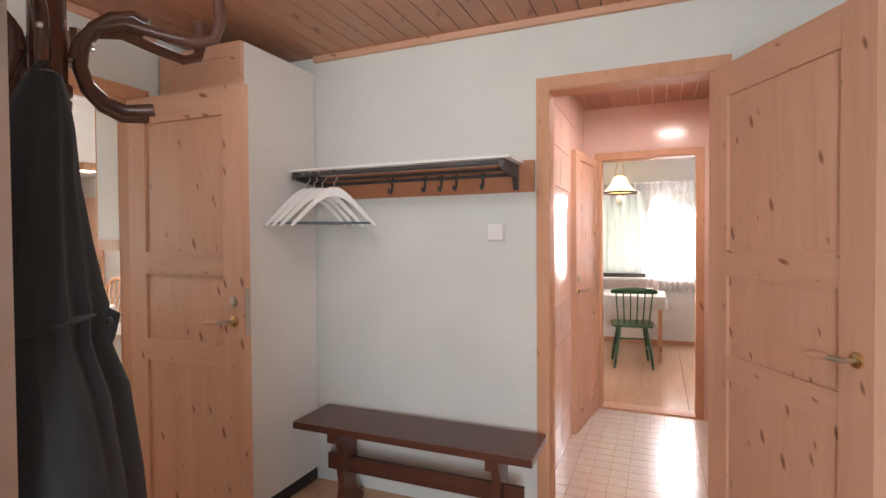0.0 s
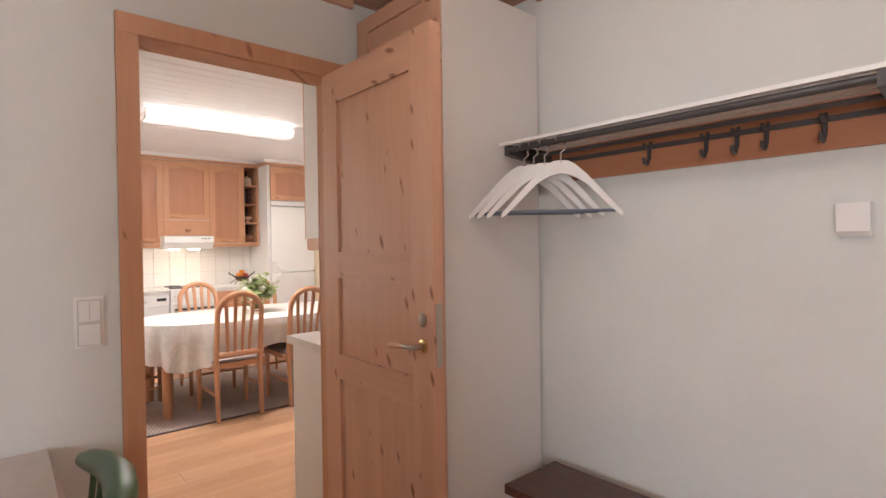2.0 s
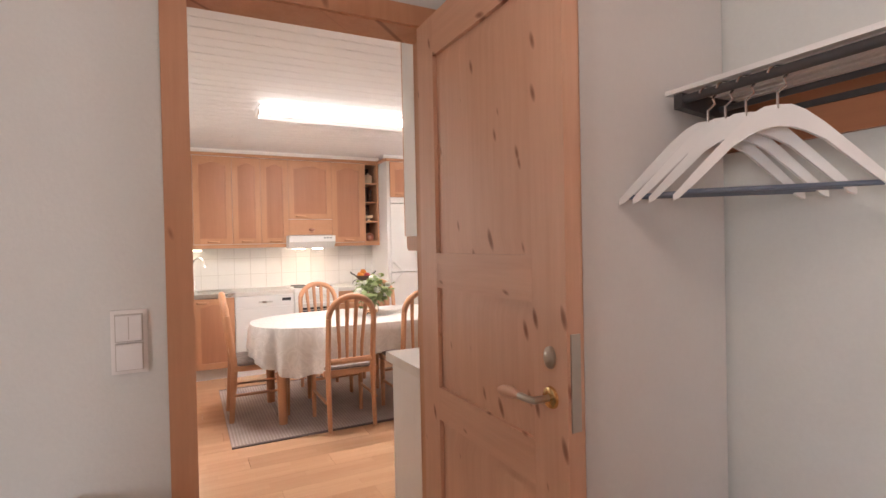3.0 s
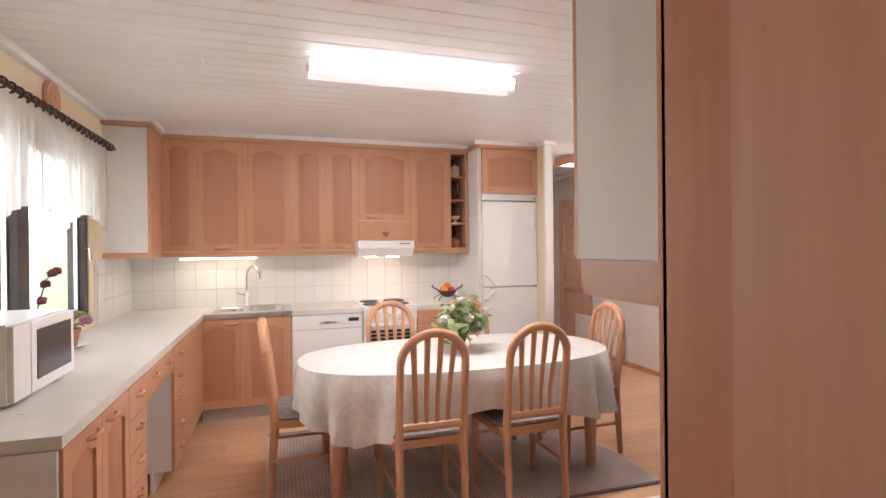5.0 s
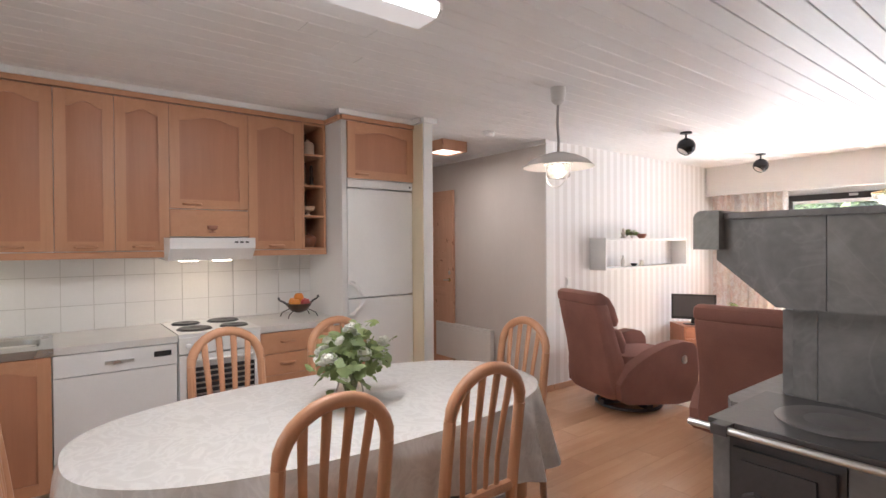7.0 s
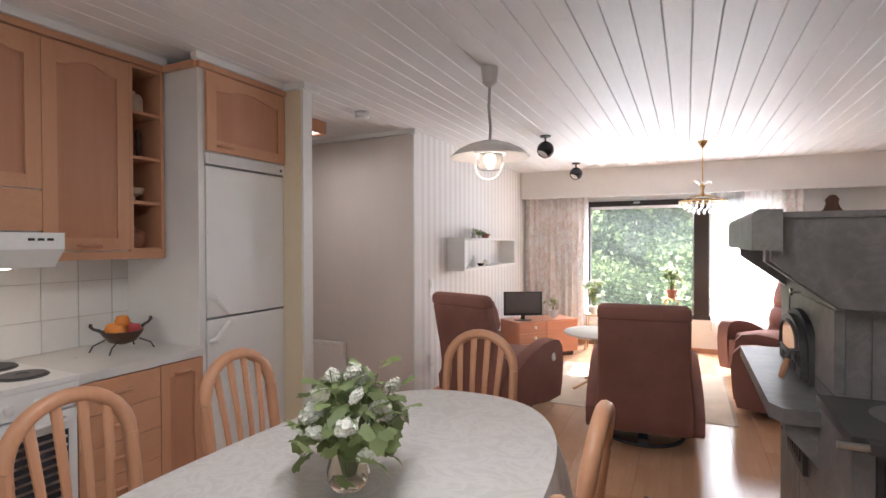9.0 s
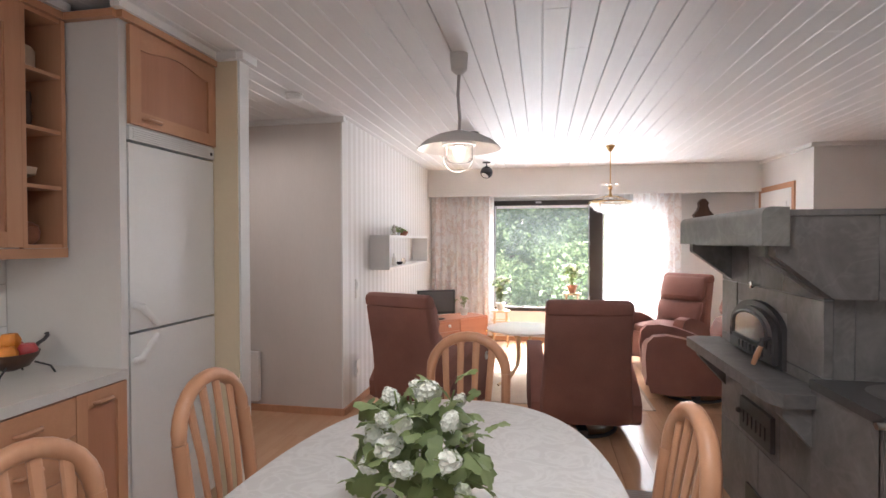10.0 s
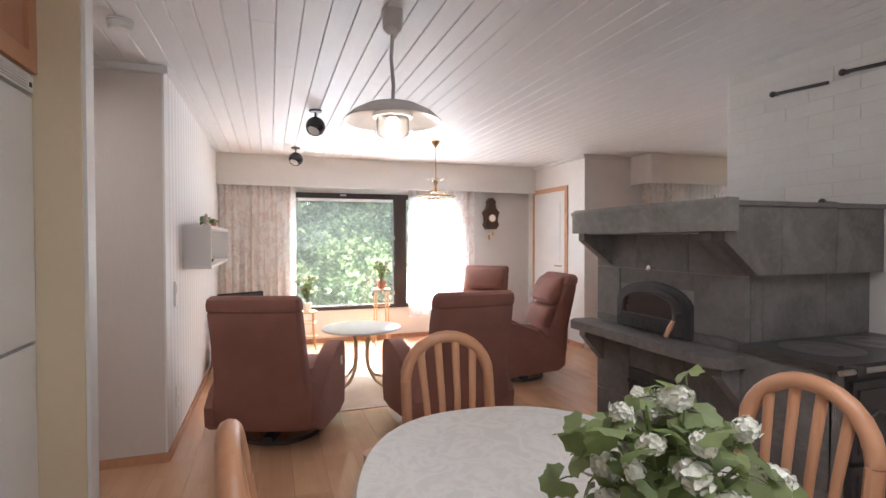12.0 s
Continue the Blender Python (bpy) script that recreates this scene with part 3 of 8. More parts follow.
def window(name, x0, x1, y0, y1, z0, z1, uprights, label, frame_mat="dark_frame", sill=0.0, inner=1):
    """A timber window across a wall in x. uprights: (from, to) of each post between panes."""
    t = thing(name, ((x0 + x1) / 2, y0, z0), label, "window", kind="structure")
    f = 0.05
    part("window_frame", boxes((x0, x0 + f, y0, y1, z0, z1), (x1 - f, x1, y0, y1, z0, z1), (x0 + f, x1 - f, y0, y1, z0, z0 + f), (x0 + f, x1 - f, y0, y1, z1 - f - 0.02, z1)), frame_mat, t, smooth=False)
    edges = [x0 + f] + [v for u in uprights for v in u] + [x1 - f]
    for a, b in uprights:
        part("mullion", bbox(a, b, y0, y1, z0 + f, z1 - f - 0.02, 0.004), frame_mat, t)
    ym = (y0 + y1) / 2
    for a, b in zip(edges[::2], edges[1::2]):
        g = 0.014
        part("sash_bead", boxes((a, a + g, ym - 0.012, ym + 0.012, z0 + f, z1 - f - 0.02), (b - g, b, ym - 0.012, ym + 0.012, z0 + f, z1 - f - 0.02), (a + g, b - g, ym - 0.012, ym + 0.012, z0 + f, z0 + f + g), (a + g, b - g, ym - 0.012, ym + 0.012, z1 - f - 0.02 - g, z1 - f - 0.02)), "steel", t, smooth=False)
        pane = part("pane", boxes((a, b, ym - 0.002, ym + 0.002, z0 + f, z1 - f - 0.02)), "window_glass", t, smooth=False)
        pane.visible_shadow = False
    if sill:
        lo, hi = sorted((y0, y0 - inner * sill))
        part("window_sill", bbox(x0 - 0.05, x1 + 0.05, lo, hi, z0 - 0.03, z0 - 0.002, 0.006), "white_paint", t)
    return t


w1 = window("window_living", -5.52, -3.2, 8.68, 8.80, 0.42, 1.97, [(-4.17, -4.0)], "dark-stained timber window looking onto trees")
for z in (1.35, 1.0, 0.6):
    part("hinge", bbox(-4.185, -4.165, 8.668, 8.68, z, z + 0.05, 0.002), "steel", w1)
part("vent", bbox(-4.9, -4.82, 8.668, 8.68, 1.93, 1.955, 0.002), "steel", w1)
part("blind_box", bbox(-5.44, -4.2, 8.655, 8.679, 1.86, 1.895, 0.006), "white_gloss", w1)
window("window_nook", -1.0, 0.45, 7.25, 7.36, 0.85, 1.95, [(-0.12, -0.02)], "dark-stained timber window", sill=0.12)
w3 = window("window_kitchen", -6.1, -4.0, 0.11, 0.215, 0.95, 2.05, [(-5.25, -5.12)], "dark-stained timber kitchen window", sill=0.06, inner=-1)
part("handle", tube(nb(), [(-6.03, 0.225, 1.42), (-6.03, 0.25, 1.42), (-6.03, 0.255, 1.34)], 0.007), "chrome", w3)
# unseen window added behind the walk's start to light the hall
window("window_hall", 0.4, 1.4, -2.1, -2.0, 0.8, 2.0, [], "added unseen window that lets light into the hall", "white_paint")


# ---- hall ----
def panel_door(name, at, rz, w, label, h=2.04, mat="pine"):
    """A pine door with three raised panels. Local: hinge at the origin, leaf along x, 4 cm thick from y=0 to -0.04."""
    t = thing(name, at, label, "door", rz=rz)
    th, st = 0.04, 0.115
    rails = ((0.0, 0.13), (0.81, 0.91), (1.215, 1.32), (1.92, h))
    part("stile", bbox(0.002, st, -th, 0, 0.006, h, 0.004), mat, t, local=True)
    part("stile", bbox(w - st, w - 0.002, -th, 0, 0.006, h, 0.004), mat, t, local=True)
    for a, b in rails:
        part("rail", bbox(st + 0.0005, w - st - 0.0005, -th, 0, max(a, 0.006), b, 0.004), mat + "_x" if mat == "pine" else mat, t, local=True)
    for (_, a), (b, _) in zip(rails, rails[1:]):
        bm = nb()
        x0, x1 = st - 0.005, w - st + 0.005
        y0, y1 = -th + 0.012, -0.012
        e, k = 0.035, 0.007
        prof = [(0, 0), (0.012, 0), (0.012 + e, k)]
        for yy, sgn in ((y0, -1), (y1, 1)):
            loops = []
            for ins, up in prof:
                loops.append([(x0 + ins, yy + sgn * up, a - 0.003 + ins), (x1 - ins, yy + sgn * up, a - 0.003 + ins), (x1 - ins, yy + sgn * up, b + 0.003 - ins), (x0 + ins, yy + sgn * up, b + 0.003 - ins)])
            rings(bm, loops, False)
            bm.faces.new([bm.verts.new(p) for p in loops[-1]])
        bmesh.ops.remove_doubles(bm, verts=bm.verts, dist=1e-5)
        horizontal = b - a < 0.3 and mat == "pine"
        part("panel", bm, "pine_x" if horizontal else mat, t, local=True)
    return t


def lever(t, w, z, sides=(1, -1), lock=True, grip="pine_x"):
    """A lever handle with a rose, and a key rose above it."""
    for s in sides:
        y = 0.0 if s > 0 else -0.04
        hd = part("handle", tube(nb(), [(w - 0.055, y, z), (w - 0.055, y + s * 0.045, z), (w - 0.075, y + s * 0.05, z), (w - 0.1, y + s * 0.05, z)], 0.008), "aged_metal", t, "brass lever handle with a wooden grip", local=True)
        part("rose", move(lathe(nb(), [(0.024, 0), (0.022, 0.006), (0.012, 0.009)], n=18), pose(w - 0.055, y, z, -90 * s)), "brass", hd, local=True)
        part("grip", tube(nb(), [(w - 0.1, y + s * 0.05, z), (w - 0.13, y + s * 0.05, z), (w - 0.165, y + s * 0.05, z - 0.004), (w - 0.18, y + s * 0.05, z - 0.006)], [0.008, 0.0125, 0.012, 0.006], 10), grip, hd, local=True)
        if lock:
            part("key_rose", move(lathe(nb(), [(0.024, 0), (0.023, 0.006), (0.013, 0.012), (0.008, 0.013)], n=18, sx=0.75), pose(w - 0.055, y, z + 0.085, -90 * s)), "aged_metal", t, local=True)


d1 = panel_door("pine_door", (-2.357, 1.842, 0), 0.0, 0.714, "open knotty pine panel door with a brass lever", 2.045)
lever(d1, 0.714, 1.02, sides=(-1,))
part("lock_plate", bbox(0.7122, 0.7155, -0.032, -0.008, 0.96, 1.16, 0.001), "aged_metal", d1, local=True)
d2 = panel_door("pine_door", (0.222, 2.512, 0), -61.5, 0.74, "open knotty pine panel door beside the tiled passage", 2.045)
lever(d2, 0.74, 1.02, sides=(-1,), lock=False)
d3 = panel_door("pine_door", (-0.447, 4.375, 0), -97.0, 0.66, "reddish pine door open against the pink tiles", 1.98)
lever(d3, 0.66, 1.0, sides=(1,))

# front door leaf beside the entrance
t = thing("front_door", (-0.5865, 0.3665, 0), "off-white front door standing open", "door", rz=196)
part("leaf", bbox(0, 0.8, -0.045, 0, 0.01, 2.05, 0.004), "laminate_white", t, local=True)
part("edge_strip", bbox(-0.006, -0.0005, -0.045, 0, 0.01, 2.05, 0.002), "steel", t, local=True)

# tall cabinet
t = thing("tall_cabinet", (-2.07, 2.25, 0), "tall white cabinet with pine front in the corner", "cabinet")
part("side_panel", bbox(-1.825, -1.80, 1.985, 2.519, 0.075, 2.305, 0.002), "laminate_white", t, "white laminate side panel")
part("side_panel", bbox(-2.33, -2.305, 1.985, 2.528, 0.075, 2.305, 0.002), "laminate_white", t)
part("top_panel", bbox(-2.304, -1.826, 1.985, 2.528, 2.28, 2.305, 0.002), "laminate_white", t)
part("plinth", bbox(-2.32, -1.81, 2.03, 2.52, 0, 0.0745, 0.003), "black_plastic", t, "dark recessed plinth")
part("foot", lathe(nb(), [(0.02, 0), (0.02, 0.05), (0.014, 0.075)], (-1.83, 2.505, 0), 12), "black_plastic", t)
part("door", boxes((-2.33, -1.80, 1.962, 1.984, 0.08, 2.0)), "pine", t, "pine cabinet door", smooth=False)
top = part("upper_door", boxes((-2.33, -2.25, 1.962, 1.984, 2.003, 2.303), (-1.88, -1.80, 1.962, 1.984, 2.003, 2.303), (-2.25, -1.88, 1.962, 1.984, 2.003, 2.07), (-2.25, -1.88, 1.962, 1.984, 2.24, 2.303)), "pine_x", t, "pine cabinet door", smooth=False)
part("panel", bbox(-2.255, -1.875, 1.972, 1.982, 2.065, 2.245, 0.004), "pine_x", top)

# bench
def bench():
    t = thing("bench", (-1.085, 2.31, 0), "dark mahogany-stained trestle bench against the wall", "bench")
    part("seat", bbox(-1.69, -0.48, 2.165, 2.462, 0.428, 0.462, 0.008, 3), "mahogany", t)
    for cx in (-1.47, -0.66):
        prof = [(-0.12, 0.0), (0.12, 0.0), (0.125, 0.03), (0.1, 0.055), (0.065, 0.075), (0.05, 0.13), (0.062, 0.2), (0.068, 0.26), (0.055, 0.3), (0.07, 0.345), (0.1, 0.375), (-0.1, 0.375), (-0.07, 0.345), (-0.055, 0.3), (-0.068, 0.26), (-0.062, 0.2), (-0.05, 0.13), (-0.065, 0.075), (-0.1, 0.055), (-0.125, 0.03)]
        part("leg", bev(prism(nb(), [(2.313 + p, z) for p, z in prof], "x", cx - 0.02, cx + 0.02), 0.004), "mahogany", t)
        part("cleat", bbox(cx - 0.03, cx + 0.03, 2.185, 2.442, 0.3755, 0.4275, 0.006), "mahogany", t)
    part("stretcher", bbox(-1.58, -0.55, 2.303, 2.325, 0.19, 0.27, 0.005), "mahogany", t)


bench()

# hat shelf with hooks
def hat_shelf():
    t = thing("hat_shelf", (-1.17, 2.5, 1.65), "hat shelf of white slats with dark iron brackets and hooks", "hat shelf")
    part("back_board", bbox(-1.79, -0.545, 2.512, 2.5295, 1.592, 1.742, 0.003), "teak_board", t, "reddish wooden wall board")
    for i in range(7):
        y = 2.245 + i * 0.036
        part("slat", bbox(-1.77, -0.59, y, y + 0.024, 1.72, 1.732, 0.003), "white_gloss", t, "white slat")
    for cx in (-1.735, -0.63):
        prof = [(2.511, 1.6), (2.511, 1.7185), (2.25, 1.7185), (2.25, 1.682), (2.3, 1.676), (2.47, 1.66), (2.495, 1.6)]
        part("bracket", bev(prism(nb(), prof, "x", cx - 0.012, cx + 0.012), 0.003), "iron", t)
    for y, z, r in ((2.262, 1.703, 0.011), (2.4, 1.69, 0.008)):
        part("rod", tube(nb(), [(-1.735, y, z), (-0.63, y, z)], r, 10), "iron", t)
    part("hook_rail", bbox(-1.735, -0.63, 2.503, 2.511, 1.668, 1.684, 0.002), "iron", t)
    for cx in (-1.29, -1.1, -1.01, -0.93, -0.79):
        hk = part("hook", tube(nb(), [(cx, 2.5, 1.69), (cx, 2.488, 1.67), (cx, 2.486, 1.635), (cx, 2.47, 1.612), (cx, 2.452, 1.616), (cx, 2.446, 1.632)], [0.006, 0.007, 0.007, 0.007, 0.006, 0.005], 8), "iron", t)
        part("upper_peg", tube(nb(), [(cx, 2.489, 1.665), (cx, 2.462, 1.668), (cx, 2.448, 1.68)], [0.006, 0.006, 0.005], 8), "iron", hk)


M["teak_board"] = wood("teak_board", (0.47, 0.2, 0.1), (0.38, 0.15, 0.075), "x", 0.4)
hat_shelf()

# coat hangers
def hanger(at, rz):
    t = thing("coat_hanger", at, "white wooden coat hanger with a dark trouser bar", "hanger", "hangers on the hat shelf", rz=rz)
    half = [(0.0, -0.066, -0.112), (0.025, -0.068, -0.116), (0.05, -0.082, -0.126), (0.085, -0.113, -0.148), (0.125, -0.156, -0.188), (0.165, -0.2, -0.228), (0.195, -0.234, -0.256), (0.208, -0.248, -0.262)]
    outline = [(x, z) for x, z, _ in half] + [(x, z) for x, _, z in reversed(half)]
    outline += [(-x, z) for x, _, z in half[1:]] + [(-x, z) for x, z, _ in reversed(half[1:])]
    part("body", bev(prism(nb(), outline, "y", -0.002, 0.012), 0.004, 2), "white_gloss", t, local=True)
    part("bar", tube(nb(), [(-0.185, 0.006, -0.243), (0.185, 0.006, -0.243)], 0.006, 8), "blue_rod", t, "dark trouser bar", local=True)
    hk = [(0, 0, -0.075), (0, 0, -0.04), (0.016, 0, -0.025)] + [(0.018 * math.cos(a), 0, 0.002 + 0.018 * math.sin(a)) for a in (-0.9, -0.3, 0.4, 1.1, 1.8, 2.5, 3.1)]
    part("hook", tube(nb(), hk, 0.003, 6), "chrome", t, local=True)
    return t


hg = hanger((-1.66, 2.262, 1.699), 52)
for x, rz in ((-1.615, 49), (-1.565, 46), (-1.495, 43)):
    copy_thing(hg, pose(x, 2.262, 1.699, 0, 0, rz))

# small wall fittings
t = thing("thermostat", (-0.737, 2.53, 1.405), "small white thermostat box on the hall wall", "thermostat")
part("case", bbox(-0.77, -0.696, 2.498, 2.5285, 1.352, 1.442, 0.006), "white_gloss", t)
part("lower_lip", bbox(-0.768, -0.698, 2.494, 2.4978, 1.354, 1.366, 0.002), "grout", t, "grey lower edge")
t = thing("light_switch", (-2.36, 0.985, 1.117), "double white rocker light switch on the hall wall", "switch")
part("plate", bbox(-2.3585, -2.35, 0.945, 1.025, 1.037, 1.198, 0.004), "opal", t)
for z in (1.048, 1.121):
    # grey plate whose rim paints the shadow gap round each rocker
    part("surround", bbox(-2.3498, -2.3475, 0.954, 1.016, z - 0.003, z + 0.067, 0.001), "grout", t, "grey edge painted for the shadow round the rocker")
    part("rocker", bbox(-2.3474, -2.339, 0.957, 1.013, z, z + 0.064, 0.006, 3), "white_gloss", t)
part("rocker_joint", bbox(-2.3388, -2.3383, 0.984, 0.986, 1.125, 1.181, 0.0), "grout", t)

# coat stand with a dark coat
def coat_stand(px, py):
    t = thing("coat_stand", (px, py, 0), "dark stained bentwood coat stand with brass collar", "coat stand")
    prof = [(0.028, 0.3), (0.029, 0.6), (0.025, 1.0), (0.025, 1.22), (0.022, 1.3), (0.022, 1.5), (0.025, 1.585), (0.031, 1.59), (0.032, 1.602), (0.027, 1.606), (0.033, 1.612), (0.033, 1.626), (0.027, 1.632), (0.026, 1.86), (0.02, 1.89), (0.002, 1.905)]
    part("post", lathe(nb(), prof, (px, py, 0), 20), "dark_bent", t)
    part("collar", lathe(nb(), [(0.024, 1.335), (0.031, 1.337), (0.031, 1.343), (0.026, 1.347), (0.026, 1.37), (0.031, 1.374), (0.031, 1.38), (0.024, 1.382)], (px, py, 0), 20), "brass", t, "polished brass collar")
    for deg in (48, 76, 140, 200, 260, 322):
        a = math.radians(deg)
        ca, sa = math.cos(a), math.sin(a)

        def arc(path):
            return [(px + r * ca, py + r * sa, z) for r, z in path]
        low = arc(((0.142, 1.745), (0.12, 1.756), (0.092, 1.75), (0.064, 1.728), (0.047, 1.695), (0.044, 1.662), (0.055, 1.63), (0.078, 1.606), (0.108, 1.594), (0.15, 1.6)))
        hk = part("hook", tube(nb(), low, 0.0108, 10), "dark_bent", t)
        part("screw", ball(nb(), (px + 0.062 * ca, py + 0.062 * sa, 1.7), 0.005, 8), "steel", hk)
        high = arc(((0.036, 1.67), (0.042, 1.7), (0.066, 1.73), (0.11, 1.742), (0.17, 1.732), (0.22, 1.726), (0.248, 1.738), (0.258, 1.77), (0.256, 1.81)))
        part("upper_hook", tube(nb(), high, 0.0102, 10), "dark_bent", t)
    part("ring", tube(nb(), [(px + 0.2 * math.cos(2 * math.pi * k / 24), py + 0.2 * math.sin(2 * math.pi * k / 24), 0.62) for k in range(24)], 0.011, 8, 1.0, True), "dark_bent", t)
    for k in range(4):
        a = math.radians(45 + 90 * k)
        part("leg", tube(nb(), [(px + r * math.cos(a), py + r * math.sin(a), z) for r, z in ((0.03, 0.75), (0.12, 0.66), (0.2, 0.5), (0.16, 0.3), (0.2, 0.12), (0.27, 0.013))], 0.013, 10), "dark_bent", t)


CX, CY = -0.915, 0.632
coat_stand(CX, CY)


def coat():
    """A long coat on a hook: folded cloth rings that widen downwards."""
    t = thing("coat", (-0.75, 0.49, 0.6), "long black coat with a coral lining hanging on the coat stand", "coat")
    loops, n = [], 90
    ox, oy = -0.75, 0.49
    rows = [(1.59, 0.008), (1.585, 0.018), (1.56, 0.027), (1.52, 0.038), (1.45, 0.051), (1.37, 0.07), (1.31, 0.085), (1.285, 0.091), (1.265, 0.089), (1.24, 0.09), (1.17, 0.112), (1.05, 0.13), (0.9, 0.142), (0.6, 0.146)]
    for z, r in rows:
        loop = []
        g = min(1, (1.61 - z) * 3)
        up = max(0.0, (z - 1.3) / 0.305)
        for k in range(n):
            a = 2 * math.pi * k / n
            f = 1 + (0.1 * math.sin(4 * a + 2 * z) + 0.085 * abs(math.sin(5.0 * a - 1.5 * z + 0.6)) - 0.05 + 0.035 * math.sin(13 * a + 5 * z) + 0.02 * math.sin(23 * a - 9 * z)) * g
            loop.append((ox + 0.03 * up + r * f * math.cos(a), oy + 0.03 * up + r * f * math.sin(a), z))
        loops.append(loop)
    part("body", rings(nb(), loops), "coat", t)
    part("hanging_loop", tube(nb(), [(ox + 0.03, oy + 0.03, 1.6), (ox - 0.005, oy + 0.045, 1.6), (CX + 0.14 * math.cos(math.radians(322)), CY + 0.14 * math.sin(math.radians(322)), 1.605), (ox - 0.02, oy + 0.04, 1.6), (ox + 0.025, oy + 0.025, 1.6)], 0.003, 6), "coat", t)
    half_belt = [(ox + 0.094 * math.cos(a), oy + 0.094 * math.sin(a), 1.272 + 0.006 * math.sin(3 * a)) for a in (radians(d) for d in range(-150, 41, 12))]
    part("belt", tube(nb(), half_belt, [0.006] + [0.011] * (len(half_belt) - 2) + [0.006], 8, 0.35), "coat", t)
    cuff = part("cuff", bev(prism(nb(), [(0.545, 1.288), (0.572, 1.286), (0.597, 1.27), (0.59, 1.242), (0.58, 1.22), (0.556, 1.208), (0.54, 1.235)], "x", -0.716, -0.702), 0.008, 2), "coat", t)
    part("button", ball(nb(), (-0.699, 0.578, 1.262), 0.006, 8), "black_plastic", cuff)
    part("lining", move(bev(prism(nb(), [(-0.09, 0), (0.06, 0), (-0.01, 0.13), (-0.07, 0.17)], "y", -0.006, 0.006), 0.002), pose(-0.618, 0.45, 0.9, 0, 0, 63)), "coat_lining", t, "coral lining of the open hem")


coat()

# ---- green chairs and side tables ----
def spindle_chair(at, rz, label):
    """A painted spindle-back chair. Local: faces +y, seat 0.43 wide."""
    t = thing("spindle_chair", at, label, "chair", "green spindle chairs", rz=rz)
    seat = [(x * 0.215, y * 0.2) for x, y in ((-0.85, -0.95), (0.85, -0.95), (1, -0.4), (1, 0.6), (0.85, 0.95), (-0.85, 0.95), (-1, 0.6), (-1, -0.4))]
    part("seat", bev(prism(nb(), seat, "z", 0.43, 0.458), 0.008, 3), "green_paint", t, local=True)
    for sx in (-1, 1):
        for sy in (-1, 1):
            part("leg", tube(nb(), [(sx * 0.13, sy * 0.13, 0.432), (sx * 0.165, sy * 0.175, 0.2), (sx * 0.19, sy * 0.21, 0.0)], [0.014, 0.017, 0.011], 10), "green_paint", t, local=True)
        part("stretcher", tube(nb(), [(sx * 0.172, -0.182, 0.16), (sx * 0.172, 0.182, 0.16)], 0.009, 8), "green_paint", t, local=True)
    part("stretcher", tube(nb(), [(-0.16, 0.165, 0.25), (0.16, 0.165, 0.25)], 0.009, 8), "green_paint", t, local=True)
    for k in range(6):
        x = -0.15 + 0.06 * k
        part("spindle", tube(nb(), [(x, -0.16, 0.455), (x * 1.1, -0.2, 0.62), (x * 1.2, -0.235 - 0.0 + 0.6 * x * x, 0.815)], 0.0075, 8), "green_paint", t, local=True)
    top = [(x, -0.245 + 0.9 * x * x, 0.825 - 0.35 * x * x) for x in (-0.225, -0.18, -0.1, 0, 0.1, 0.18, 0.225)]
    part("top_rail", tube(nb(), top, [0.018, 0.028, 0.033, 0.035, 0.033, 0.028, 0.018], 12), "green_paint", t, local=True)
    return t


gc = spindle_chair((-1.79, 0.73, 0), 180, "green painted spindle-back wooden chair tucked under a table")
gc2 = copy_thing(gc, pose(-0.27, 5.98, 0, 0, 0, 8))
tagged(gc2, "green painted spindle-back wooden chair at a small table")


def clothed_table(name, x0, x1, y0, y1, h, leg_mat, label, drop=0.14):
    t = thing(name, ((x0 + x1) / 2, (y0 + y1) / 2, 0), label, "table")
    part("tabletop", bbox(x0, x1, y0, y1, h - 0.03, h - 0.004, 0.004), leg_mat, t)
    for x in (x0 + 0.05, x1 - 0.05):
        for y in (y0 + 0.05, y1 - 0.05):
            part("leg", bbox(x - 0.022, x + 0.022, y - 0.022, y + 0.022, 0, h - 0.031, 0.004), leg_mat, t)
    n, loops = 96, []
    for lv in range(6):
        loop = []
        for k in range(n):
            a = 2 * math.pi * k / n
            c, s = math.cos(a), math.sin(a)
            m = max(abs(c), abs(s))
            u, v = c / m, s / m
            wob = 0.006 * lv * math.sin(9 * a) * (lv > 1)
            g = 0.004 + (0.002 * lv)
            loop.append(((x0 + x1) / 2 + u * ((x1 - x0) / 2 + g + wob), (y0 + y1) / 2 + v * ((y1 - y0) / 2 + g + wob), h + 0.001 - (0 if lv == 0 else drop * (lv - 0.6) / 4.4)))
        loops.append(loop)
    bm = rings(nb(), loops, False)
    bm.faces.new([bm.verts.new(p) for p in loops[0]])
    bmesh.ops.remove_doubles(bm, verts=bm.verts, dist=1e-5)
    cl = solo("tablecloth", bm, "cloth", "white tablecloth spread over a small table", "tablecloth", at=((x0 + x1) / 2, (y0 + y1) / 2, h))
    return t


clothed_table("side_table", -2.34, -1.25, 0.2, 0.87, 0.75, "pine", "small pine table against the hall wall")
clothed_table("side_table", -0.85, 0.06, 6.15, 6.85, 0.72, "trim_pine", "small pine table below the window")


